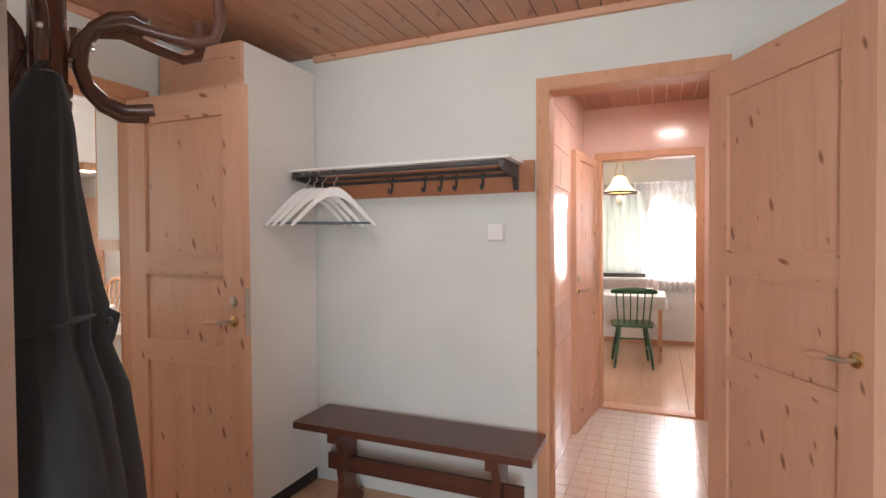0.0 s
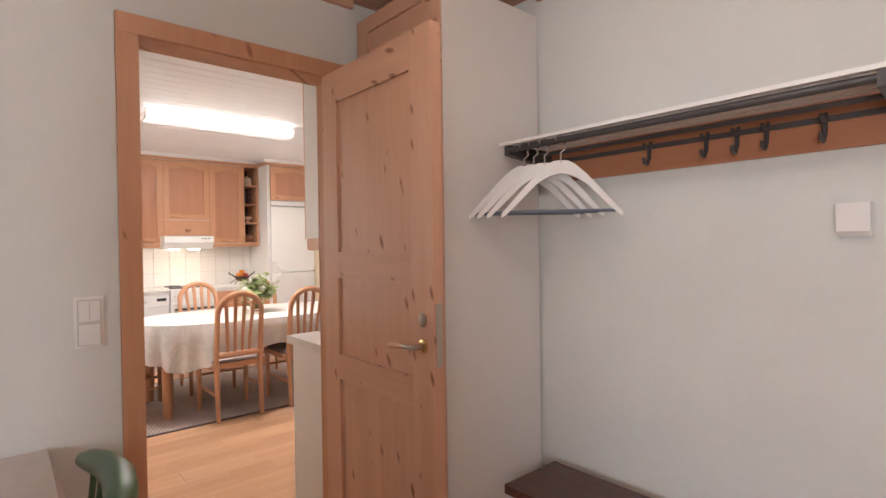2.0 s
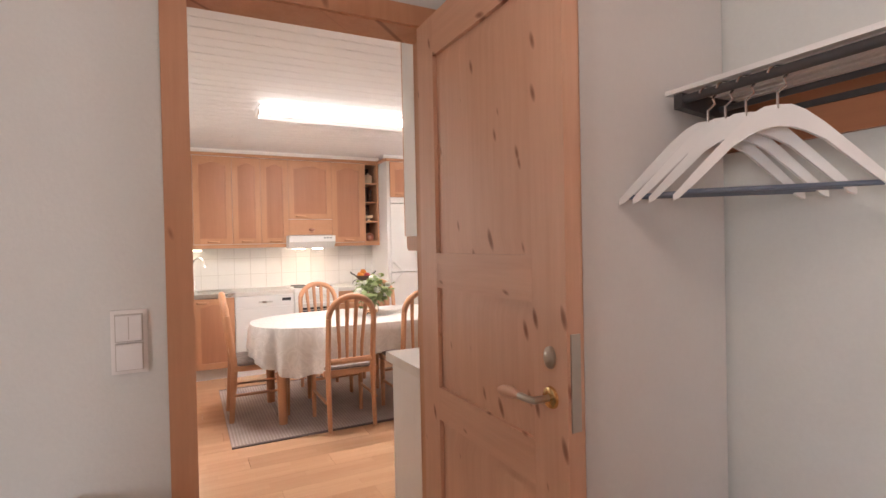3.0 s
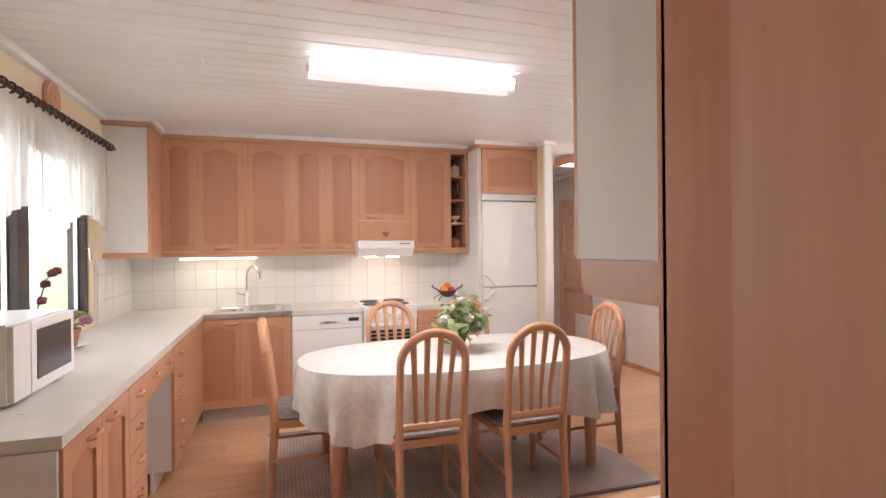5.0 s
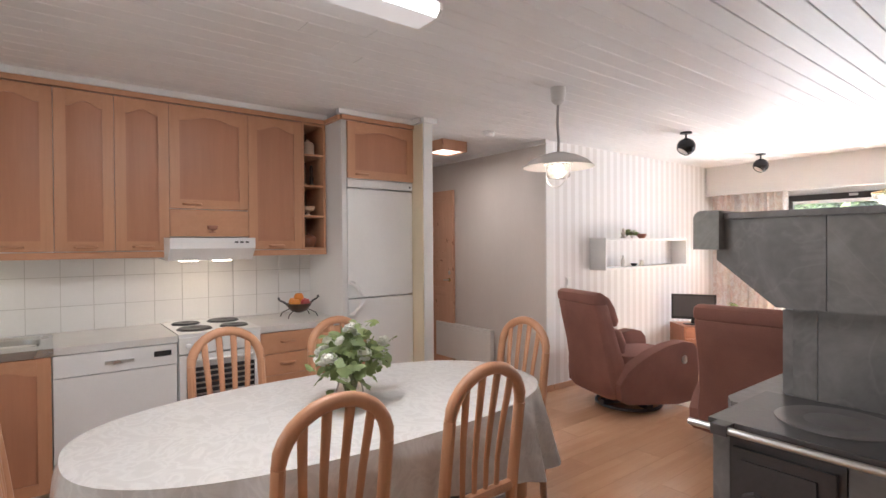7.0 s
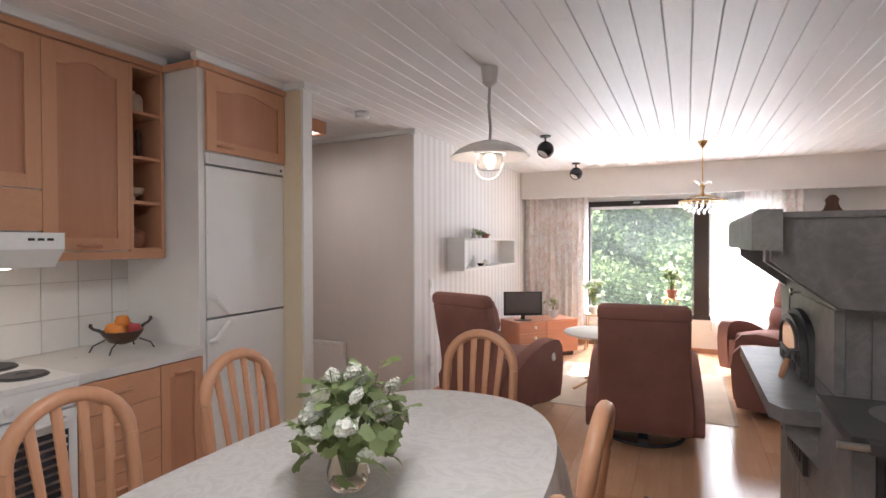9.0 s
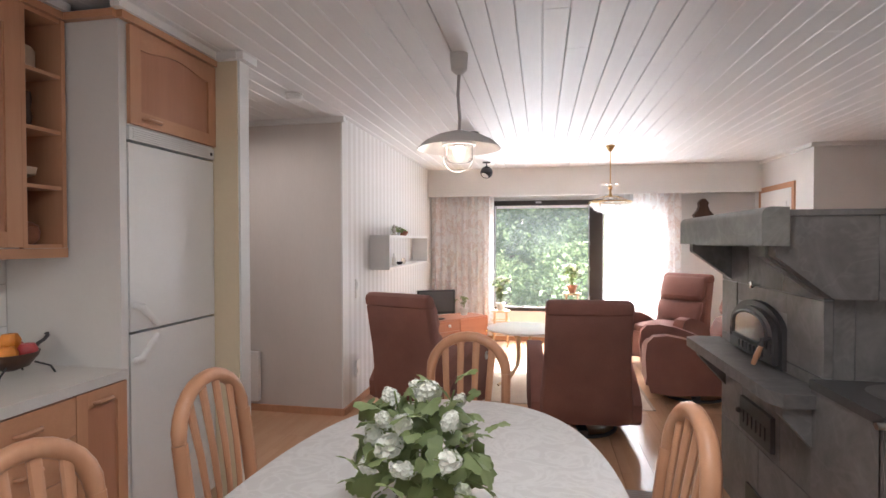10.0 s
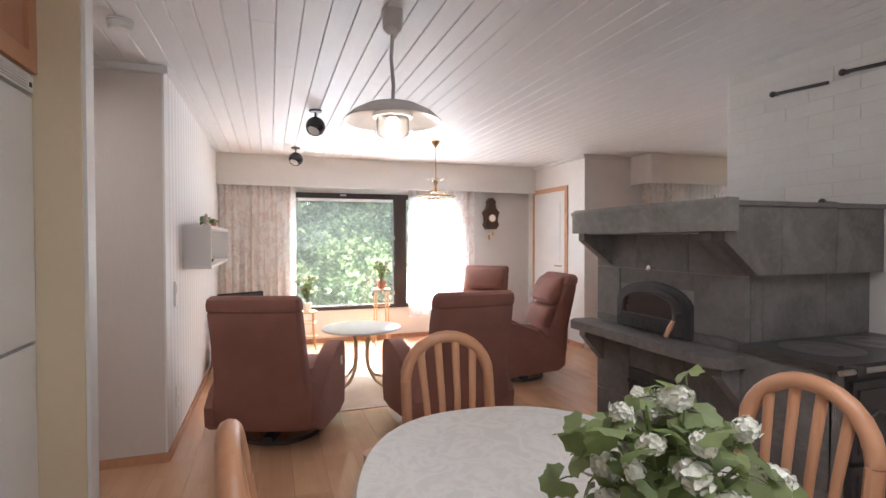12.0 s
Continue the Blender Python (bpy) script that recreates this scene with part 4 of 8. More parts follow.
# ---- kitchen ----
def pull(parent, x, z, w=0.09, mat="beech_h"):
    """A small wooden bar pull, local to a front whose face is at y=0.02."""
    h = part("handle", tube(nb(), [(x - w / 2, 0.02, z), (x - w / 2 + 0.012, 0.036, z), (x + w / 2 - 0.012, 0.036, z), (x + w / 2, 0.02, z)], [0.006, 0.0085, 0.0085, 0.006], 10), mat, parent, local=True)
    return h


def front(parent, x0, x1, z0, z1, arch=0.0, handle=None, name="door", flat=False):
    """A beech cabinet front on a unit whose face is y=0: frame with a recessed panel, or a plain drawer front."""
    g = 0.0013
    x0, x1 = x0 + g, x1 - g
    if flat:
        d = part(name, bbox(x0, x1, 0.001, 0.02, z0, z1, 0.005), "beech_h", parent, local=True)
    else:
        st = min(0.06, (x1 - x0) * 0.2)
        a, b, n = x0 + st, x1 - st, 12
        z2, e = z1 - st, 0.02
        pm = nb()
        lo = [(x0 + 0.004, 0.009, z0 + 0.004), (x1 - 0.004, 0.009, z0 + 0.004), (x1 - 0.004, 0.009, z1 - 0.004), (x0 + 0.004, 0.009, z1 - 0.004)]
        rings(pm, [[(p, 0.001, r) for p, q, r in lo], lo, [(a, 0.009, z0 + st), (b, 0.009, z0 + st), (b, 0.009, z2), (a, 0.009, z2)], [(a + e, 0.014, z0 + st + e), (b - e, 0.014, z0 + st + e), (b - e, 0.014, z2 - 0.002), (a + e, 0.014, z2 - 0.002)]])
        d = part(name, pm, "beech_panel", parent, local=True)
        for p, q in ((x0, a), (b, x1)):
            part("stile", bbox(p, q, 0.0015, 0.02, z0, z1, 0.0022, 1), "beech", d, local=True)
        part("rail", bbox(a + 0.0003, b - 0.0003, 0.0015, 0.02, z0, z0 + st, 0.0022, 1), "beech_h", d, local=True)
        lower = []
        for i in range(n + 1):
            u = i / n
            rise = arch * (0.5 - 0.5 * math.cos(2 * math.pi * min(max((u - 0.06) / 0.88, 0), 1))) ** 0.8
            lower.append((a + 0.0003 + (b - a - 0.0006) * u, z1 - st - arch + rise))
        part("rail", prism(nb(), lower + [(b - 0.0003, z1), (a + 0.0003, z1)], "y", 0.0015, 0.02), "beech_h", d, local=True)
    if handle:
        pull(d, *handle)
    return d


def unit(name, at, rz, w, d, h, label, z0=0.0, mat="laminate_white", group="kitchen cabinets"):
    """A cabinet box. Local: x from 0 to w, front at y=0, back at y=-d."""
    t = thing(name, at, label, "cabinet", group, rz=rz)
    part("body", bbox(0.001, w - 0.001, -d, 0, z0, h, 0.002), mat, t, local=True)
    return t


WX, BX, UX = -7.12, -6.53, -6.80     # back wall, base fronts, upper fronts
LY = 0.85                            # fronts of the units under the window

# wall cabinets along the back wall; local x runs towards smaller y
ups = [(0.54, 0.79), (0.79, 1.185), (1.185, 1.568), (1.568, 1.862), (1.862, 2.157), (2.65, 3.04)]
for a, b in ups:
    w = b - a
    t = unit("wall_cabinet", (UX, b, 1.385), -90, w, UX - WX, 0.945, "beech wall cabinet with an arched panel door")
    front(t, 0, w, 0.004, 0.94, 0.035, (w * 0.5, 0.03, 0.11))
t = unit("wall_cabinet", (UX, 2.65, 1.475), -90, 0.493, UX - WX, 0.855, "beech wall cabinet above the cooker hood")
front(t, 0, 0.493, 0.185, 0.85, 0.035, (0.36, 0.215, 0.11))
fl = front(t, 0, 0.493, 0.004, 0.18, name="flap", flat=True)
bm = lathe(nb(), [(0.02, 0), (0.022, 0.004), (0.006, 0.008), (0.006, 0.015), (0.03, 0.022), (0.034, 0.045), (0.03, 0.047)], (0.24, 0.03, 0.03), 14, 1.0, 0.28)
part("ornament", bm, "ceramic_brown", fl, "brown goblet ornament", local=True)
# open shelf unit
t = thing("open_shelf", (UX, 3.135, 1.385), "open beech shelf unit at the end of the wall cabinets", "shelf", "kitchen cabinets")
part("side_panel", bbox(WX, UX + 0.018, 3.041, 3.058, 1.385, 2.33, 0.002), "beech", t)
part("side_panel", bbox(WX, UX + 0.018, 3.21, 3.228, 1.385, 2.33, 0.002), "beech", t)
part("back_panel", bbox(WX + 0.002, WX + 0.012, 3.0585, 3.2095, 1.385, 2.33, 0.001), "dark_wood", t)
shelf_z = (1.385, 1.625, 1.855, 2.085, 2.315)
for z in shelf_z:
    part("shelf_board", bbox(WX + 0.0125, UX + 0.012, 3.0585, 3.2095, z, z + 0.015, 0.002), "beech_h", t)
# return cabinet by the window
t = thing("wall_cabinet", (-6.76, 0.38, 1.385), "corner wall cabinet with a white side", "cabinet", "kitchen cabinets")
part("body", bbox(WX, -6.405, 0.222, 0.515, 1.385, 2.33, 0.002), "laminate_white", t, "white laminate side")
part("front_strip", bbox(-6.8, -6.4, 0.516, 0.538, 1.385, 2.33, 0.004), "beech", t)
# pelmet strip, crown and ceiling moulding over the cabinets
def run(name, mat, label, z0, z1, out, w=0.004):
    t = thing(name, (-6.8, 1.8, z0), label, "trim", kind="structure")
    part("length", bbox(UX + 0.002, UX + 0.02 + out, 0.52 + out, 3.229, z0, z1, w), mat, t)
    part("length", bbox(-6.40 + 0.002, -6.38 + out, 0.222, 0.54 + out, z0, z1, w), mat, t)
    part("length", bbox(UX + 0.0205 + out, -6.4, 0.52, 0.54 + out, z0, z1, w), mat, t)
    return t


run("trim_below_cabinets", "beech_h", "beech strip below the wall cabinets", 1.345, 1.384, 0.0)
part("length", bbox(-6.7, -6.4, 0.222, 0.24, 1.345, 1.384), "beech_h", run("trim_crown", "beech_h", "beech crown strip over the wall cabinets", 2.331, 2.362, 0.012))
run("trim_moulding", "white_paint", "white ceiling moulding over the wall cabinets", 2.363, 2.399, 0.03, 0.012)

# fridge column
t = unit("fridge_cabinet", (-6.535, 3.857, 1.905), -90, 0.578, 0.58, 0.425, "beech cabinet above the fridge")
front(t, 0, 0.578, 0.004, 0.42, 0.03, (0.46, 0.035, 0.11))
solo("wall_fridge_panel", bbox(WX, -6.535, 3.24, 3.277, 0.0, 2.331, 0.002), "laminate_white", "tall white panel beside the fridge", "panel", "structure")
strip("trim_fridge_crown", -6.533, -6.505, 3.23, 3.864, 2.331, 2.362, "beech_h", "beech crown strip")
strip("trim_fridge_crown_side", -6.79, -6.534, 3.21, 3.239, 2.331, 2.362, "beech_h", "beech crown strip")
strip("trim_fridge_moulding", -6.533, -6.49, 3.2, 3.864, 2.363, 2.399, "white_paint", "white ceiling moulding", 0.012)
strip("trim_column_side", -6.7, -6.392, 3.8575, 3.8645, 0, 2.358, "cream_paint", "cream edge of the wall end")


def fridge():
    t = thing("fridge_freezer", (-6.82, 3.567, 0), "tall white fridge-freezer with two doors", "fridge")
    part("body", bbox(WX + 0.02, -6.6, 3.282, 3.852, 0.02, 1.832, 0.006), "white_gloss", t)
    part("upper_door", bbox(-6.598, -6.53, 3.282, 3.852, 1.026, 1.83, 0.012, 3), "white_gloss", t)
    part("lower_door", bbox(-6.598, -6.53, 3.282, 3.852, 0.1, 1.014, 0.012, 3), "white_gloss", t)
    part("plinth", bbox(-6.62, -6.57, 3.29, 3.845, 0.0, 0.09, 0.004), "laminate_white", t)
    gr = part("ventilation_grille", bbox(-6.6, -6.525, 3.282, 3.852, 1.842, 1.9, 0.004), "white_gloss", t)
    for k in range(5):
        part("slat", bbox(-6.5248, -6.521, 3.3, 3.8, 1.85 + k * 0.0095, 1.8535 + k * 0.0095, 0.001), "laminate_white", gr)
    part("badge", bbox(-6.5248, -6.522, 3.82, 3.835, 1.86, 1.875, 0.001), "black_plastic", gr)
    for z0, z1 in ((1.04, 1.14), (1.0, 0.9)):
        part("handle", tube(nb(), [(-6.53, 3.3, z0 + (z1 - z0) * 1.0), (-6.5, 3.315, z0 + (z1 - z0) * 0.9), (-6.492, 3.4, z0)], [0.012, 0.013, 0.01], 10, 1.3), "white_gloss", t)


fridge()

# base units along the back wall
t = unit("sink_cabinet", (BX, 1.547, 0), -90, 0.76, 0.59, 0.842, "beech sink cabinet with two panel doors", 0.12)
front(t, 0.0, 0.38, 0.125, 0.838, 0.03, (0.3, 0.8, 0.1))
front(t, 0.38, 0.76, 0.125, 0.838, 0.03, (0.46, 0.8, 0.1))
t = unit("drawer_cabinet", (BX, 3.0, 0), -90, 0.366, 0.59, 0.842, "beech cabinet with a column of drawers", 0.12)
for k in range(5):
    front(t, 0, 0.366, 0.125 + 0.143 * k, 0.264 + 0.143 * k, handle=(0.183, 0.2 + 0.143 * k, 0.1), name="drawer", flat=True)
t = unit("base_cabinet", (BX, 3.239, 0), -90, 0.237, 0.59, 0.842, "narrow beech base cabinet beside the fridge", 0.12)
front(t, 0, 0.237, 0.125, 0.838, 0.02, (0.12, 0.79, 0.09))
strip("baseboard_kitchen_back", -6.62, -6.602, 0.85, 2.145, 0, 0.118, "laminate_white", "white plinth below the base cabinets")
strip("baseboard_kitchen_back_short", -6.62, -6.602, 2.635, 3.238, 0, 0.118, "laminate_white", "white plinth below the base cabinets")
strip("trim_corner_filler", -6.56, -6.532, 0.71, 0.786, 0.12, 0.842, "beech", "beech corner filler strip")


def dishwasher():
    t = thing("dishwasher", (-6.8, 1.846, 0), "white dishwasher below the worktop", "dishwasher")
    part("body", bbox(WX + 0.03, -6.545, 1.551, 2.141, 0.1, 0.838, 0.004), "white_gloss", t)
    part("door", bbox(-6.544, -6.515, 1.552, 2.14, 0.13, 0.715, 0.006), "white_gloss", t)
    pn = part("control_panel", bbox(-6.544, -6.508, 1.552, 2.14, 0.72, 0.838, 0.008), "white_gloss", t)
    part("handle", bbox(-6.508, -6.496, 1.78, 1.92, 0.765, 0.782, 0.005), "steel", pn)
    part("display", bbox(-6.5075, -6.503, 2.02, 2.11, 0.775, 0.805, 0.002), "black_plastic", pn)
    part("plinth", bbox(-6.6, -6.57, 1.555, 2.137, 0.0, 0.125, 0.003), "laminate_white", t)


dishwasher()


def cooker():
    t = thing("cooker", (-6.8, 2.388, 0), "white free-standing cooker with four iron plates and a dark oven door", "cooker")
    part("body", bbox(WX + 0.02, -6.535, 2.149, 2.628, 0.02, 0.868, 0.004), "white_gloss", t)
    part("hob", bbox(WX + 0.02, -6.49, 2.147, 2.63, 0.8685, 0.89, 0.006), "white_gloss", t)
    for x, y, r in ((-6.93, 2.27, 0.08), (-6.93, 2.51, 0.095), (-6.66, 2.27, 0.095), (-6.66, 2.51, 0.08)):
        pl = part("hot_plate", lathe(nb(), [(r + 0.008, 0), (r + 0.008, 0.004), (r, 0.005), (r, 0.01), (r * 0.3, 0.011), (r * 0.28, 0.008), (0.001, 0.008)], (x, y, 0.8905), 28), "iron", t)
    part("panel", bbox(-6.534, -6.49, 2.15, 2.627, 0.77, 0.866, 0.006), "white_gloss", t)
    for k in range(5):
        part("knob", move(lathe(nb(), [(0.017, 0), (0.016, 0.016), (0.008, 0.019)], n=14), pose(-6.4895, 2.2 + 0.092 * k, 0.815, 0, 90)), "white_gloss", t)
    dr = part("oven_door", bbox(-6.534, -6.502, 2.152, 2.625, 0.28, 0.758, 0.006), "white_gloss", t)
    part("glass", bbox(-6.5018, -6.498, 2.19, 2.59, 0.36, 0.68, 0.002), "screen", dr, "dark oven window")
    for k in range(9):
        part("bar", bbox(-6.4975, -6.495, 2.195, 2.585, 0.375 + 0.034 * k, 0.385 + 0.034 * k, 0.001), "steel", dr)
    part("handle", tube(nb(), [(-6.5, 2.2, 0.725), (-6.47, 2.21, 0.725), (-6.47, 2.57, 0.725), (-6.5, 2.58, 0.725)], 0.009, 10), "white_gloss", dr)
    part("drawer", bbox(-6.534, -6.505, 2.152, 2.625, 0.06, 0.27, 0.006), "white_gloss", t)


cooker()


def hood():
    t = thing("cooker_hood", (-6.85, 2.376, 1.33), "white cooker hood with two small lamps over the cooker", "cooker hood")
    prof = [(WX, 1.345), (-6.66, 1.325), (-6.585, 1.4), (-6.585, 1.468), (WX, 1.472)]
    part("body", bev(prism(nb(), prof, "y", 2.122, 2.632), 0.005), "white_gloss", t)
    for y in (2.27, 2.48):
        part("lamp", bbox(-6.86, -6.78, y - 0.05, y + 0.05, 1.316, 1.33, 0.004), "hood_bulb", t, "lit lamp cover")
    for k in range(3):
        part("button", bbox(-6.5848, -6.578, 2.5 + 0.034 * k, 2.52 + 0.034 * k, 1.435, 1.445, 0.001), "black_plastic", t)
    part("filter", bbox(-7.0, -6.7, 2.17, 2.58, 1.327, 1.331, 0.001), "steel", t)


hood()

# worktops
def worktop(name, x0, x1, y0, y1, label, z=0.882):
    return solo(name, bbox(x0, x1, y0, y1, z - 0.038, z, 0.008, 3), "counter", label, "worktop", at=((x0 + x1) / 2, (y0 + y1) / 2, z - 0.038))


worktop("worktop", WX + 0.002, -6.505, 1.556, 2.145, "pale grey speckled worktop over the dishwasher")
worktop("worktop", WX + 0.002, -6.505, 2.632, 3.238, "pale grey speckled worktop beside the cooker")
worktop("worktop", WX + 0.002, -3.74, 0.224, 0.872, "long pale grey speckled worktop under the window")


def sink():
    t = thing("sink", (-6.81, 1.215, 0.845), "stainless steel double sink top with a rolled edge", "sink")
    bm = nb()
    x0, x1, y0, y1, zt = WX + 0.002, -6.5, 0.8735, 1.5555, 0.884
    hx0, hx1 = -7.02, -6.64
    holes = ((0.92, 1.16), (1.2, 1.5))
    cuts = [y0, holes[0][0], holes[0][1], holes[1][0], holes[1][1], y1]
    for a, b in zip(cuts, cuts[1:]):
        if (a, b) in holes:
            box(bm, x0, hx0, a, b, zt - 0.004, zt)
            box(bm, hx1, x1, a, b, zt - 0.004, zt)
        else:
            box(bm, x0, x1, a, b, zt - 0.004, zt)
    box(bm, x1 - 0.004, x1, y0, y1, zt - 0.04, zt - 0.004)
    part("rim", bm, "steel", t, smooth=False)
    for a, b in holes:
        loops = []
        for ins, z in ((0.0, zt + 0.001), (0.012, zt - 0.012), (0.022, 0.74), (0.05, 0.72)):
            loop = []
            for k in range(32):
                an = 2 * math.pi * k / 32
                c, s = math.cos(an), math.sin(an)
                f = 1 / (abs(c) ** 5 + abs(s) ** 5) ** 0.2
                loop.append(((hx0 + hx1) / 2 + c * f * ((hx1 - hx0) / 2 + 0.004 - ins), (a + b) / 2 + s * f * ((b - a) / 2 + 0.004 - ins), z))
            loops.append(loop)
        bm = rings(nb(), loops, False)
        bm.faces.new([bm.verts.new(p) for p in loops[-1]])
        part("bowl", bm, "steel", t)
    f = thing("kitchen_tap", (-7.06, 1.17, 0.884), "chrome kitchen tap with a high curved spout", "tap")
    part("base", lathe(nb(), [(0.026, 0), (0.024, 0.012), (0.021, 0.02), (0.02, 0.13), (0.015, 0.14)], (-7.06, 1.17, 0.884), 18), "chrome", f)
    arc = [(-7.06, 1.17, 1.02), (-7.06, 1.17, 1.15)] + [(-6.97 - 0.09 * math.cos(a), 1.17 + 0.06 * (1 - math.cos(a)), 1.16 + 0.09 * math.sin(a)) for a in (0.3, 0.8, 1.3, 1.8, 2.3, 2.8)] + [(-6.875, 1.29, 1.14)]
    part("spout", tube(nb(), arc, 0.0105, 12), "chrome", f)
    part("lever", tube(nb(), [(-7.06, 1.15, 0.985), (-7.04, 1.1, 1.0), (-7.035, 1.085, 1.01)], [0.008, 0.007, 0.009], 8), "chrome", f)


sink()

# strip light below the cabinets
t = thing("strip_light", (-6.9, 0.96, 1.345), "lit strip light below the wall cabinets", "lamp")
part("case", bbox(-6.98, -6.86, 0.63, 1.28, 1.331, 1.3445, 0.003), "white_gloss", t)
part("tube", bbox(-6.965, -6.875, 0.65, 1.26, 1.318, 1.3305, 0.005), "strip_tube", t, "glowing warm tube")

# units under the window: local x runs with the room's x
def window_unit(name, x0, x1, label, h=0.842):
    return unit(name, (x0, LY, 0), 0, x1 - x0, LY - 0.225, h, label, 0.12)


t = window_unit("base_cabinet", -4.42, -3.752, "beech base cabinet with two doors")
front(t, 0.0, 0.334, 0.125, 0.838, 0.03, (0.24, 0.8, 0.1))
front(t, 0.334, 0.668, 0.125, 0.838, 0.03, (0.43, 0.8, 0.1))
for x0, x1 in ((-4.7, -4.422), (-5.69, -5.35)):
    t = window_unit("drawer_cabinet", x0, x1, "beech cabinet with a column of drawers")
    for k in range(5):
        front(t, 0, x1 - x0, 0.125 + 0.143 * k, 0.264 + 0.143 * k, handle=((x1 - x0) / 2, 0.21 + 0.143 * k, 0.08), name="drawer", flat=True)
t = thing("knee_space_drawers", (-5.025, 0.6, 0.7), "pair of beech drawers over an open knee space", "drawer", "kitchen cabinets")
part("box", bbox(-5.348, -4.702, 0.3, 0.849, 0.72, 0.842, 0.002), "laminate_white", t)
for x in (-5.346, -5.025):
    d = part("drawer", bbox(x, x + 0.32, 0.8495, 0.868, 0.705, 0.84, 0.005), "beech_h", t)
    part("handle", tube(nb(), [(x + 0.115, 0.868, 0.79), (x + 0.127, 0.886, 0.79), (x + 0.193, 0.886, 0.79), (x + 0.205, 0.868, 0.79)], 0.008, 10), "beech_h", d)
solo("wall_knee_panel", bbox(-5.348, -4.702, 0.28, 0.3, 0.0, 0.72, 0.002), "laminate_white", "white panel behind the knee space", "panel", "structure")
t = window_unit("corner_cabinet", -6.532, -5.692, "blind corner base cabinet with a beech filler")
part("filler", bbox(0.002, 0.838, 0.001, 0.016, 0.125, 0.838, 0.003), "beech", t, local=True)
solo("wall_counter_end", bbox(-3.751, -3.735, 0.224, LY + 0.01, 0.0, 0.842, 0.002), "laminate_white", "white end panel of the worktop run", "panel", "structure")
for a, b in ((-5.69, -5.35), (-4.7, -3.755)):
    strip("baseboard_window_units", a, b, 0.74, 0.758, 0, 0.118, "laminate_white", "white plinth below the base cabinets")


# cabinet by the hall doorway, with its upper part
def doorway_cabinets():
    t = thing("base_cabinet", (-2.68, 2.2, 0), "white sided base cabinet beside the doorway", "cabinet")
    part("body", bbox(-2.86, -2.482, 1.885, 2.6, 0.0, 0.855, 0.003), "laminate_white", t)
    part("foot_strip", bbox(-2.865, -2.483, 1.872, 1.8845, 0.0, 0.04, 0.003), "beech", t)
    worktop("worktop", -2.895, -2.482, 1.868, 2.61, "pale worktop on the cabinet beside the doorway", 0.895)
    t = thing("wall_cabinet", (-2.6, 2.25, 1.325), "white sided wall cabinet with a pine lower edge", "cabinet")
    part("body", bbox(-2.738, -2.482, 1.906, 2.6, 1.381, 2.398, 0.002), "laminate_white", t)
    part("door", bbox(-2.751, -2.7385, 1.908, 2.6, 1.381, 2.39, 0.003), "beech", t)
    prof = [(-2.482, 1.38), (-2.738, 1.38), (-2.738, 1.342), (-2.732, 1.33), (-2.718, 1.324), (-2.482, 1.324)]
    part("lower_edge", bev(prism(nb(), prof, "y", 1.911, 2.6), 0.003), "beech_h", t)


doorway_cabinets()


# ---- dining table, cloth, chairs ----
TX, TY, TA, TB = -5.11, 2.535, 0.515, 0.975


def oval(k, n, a, b, p=2.5):
    an = 2 * math.pi * k / n
    c, s = math.cos(an), math.sin(an)
    f = 1 / (abs(c) ** p + abs(s) ** p) ** (1 / p)
    return c * f * a, s * f * b


def dining_table():
    t = thing("dining_table", (TX, TY, 0), "oval beech dining table under a tablecloth", "table")
    part("tabletop", bev(prism(nb(), [(TX + x, TY + y) for x, y in (oval(k, 48, TA, TB) for k in range(48))], "z", 0.715, 0.742), 0.005), "beech_h", t)
    part("apron", boxes((TX - 0.36, TX + 0.36, TY - 0.66, TY - 0.635, 0.64, 0.7145), (TX - 0.36, TX + 0.36, TY + 0.635, TY + 0.66, 0.64, 0.7145), (TX - 0.36, TX - 0.335, TY - 0.634, TY + 0.634, 0.64, 0.7145), (TX + 0.335, TX + 0.36, TY - 0.634, TY + 0.634, 0.64, 0.7145)), "beech_h", t, smooth=False)
    for sx in (-1, 1):
        for sy in (-1, 1):
            x, y = TX - 0.06 + sx * 0.315, TY + sy * 0.79
            part("leg", tube(nb(), [(x, y, 0.008), (x, y, 0.3), (x, y, 0.714)], [0.033, 0.038, 0.04], 14), "beech", t)


dining_table()


def tablecloth():
    n, loops = 240, []
    cap = [(TX + x, TY + y, 0.7455) for x, y in (oval(k, n, TA + 0.004, TB + 0.004) for k in range(n))]
    for lv in range(11):
        u = lv / 10
        loop = []
        for k in range(n):
            an = 2 * math.pi * k / n
            x, y = oval(k, n, TA + 0.006, TB + 0.006)
            corner = max(0.0, 1 - abs(math.degrees(math.asin(abs(math.sin(an)))) - 42) / 44) ** 1.1
            drop = 0.195 + 0.165 * corner
            fold = (0.5 * math.sin(22 * an + 0.7) + 0.35 * math.sin(37 * an + 1.9) + 0.3 * math.sin(9 * an + 0.3)) * (0.25 + 1.1 * corner ** 1.5)
            out = 0.012 * min(1, u * 4) + u * (0.035 * corner + 0.012) + u * 0.06 * fold
            ln = math.hypot(x, y)
            nx, ny = x / TA ** 2, y / TB ** 2
            nl = math.hypot(nx, ny)
            loop.append((TX + x + nx / nl * out, TY + y + ny / nl * out, 0.7465 - (0.004 if lv else 0) - drop * u ** 1.05))
        loops.append(loop)
    bm = rings(nb(), loops, False)
    bm.faces.new([bm.verts.new(p) for p in loops[0]])
    bmesh.ops.remove_doubles(bm, verts=bm.verts, dist=1e-6)
    solo("tablecloth", bm, "damask", "pale grey damask tablecloth draped over the oval table", "tablecloth", at=(TX, TY, 0.745))


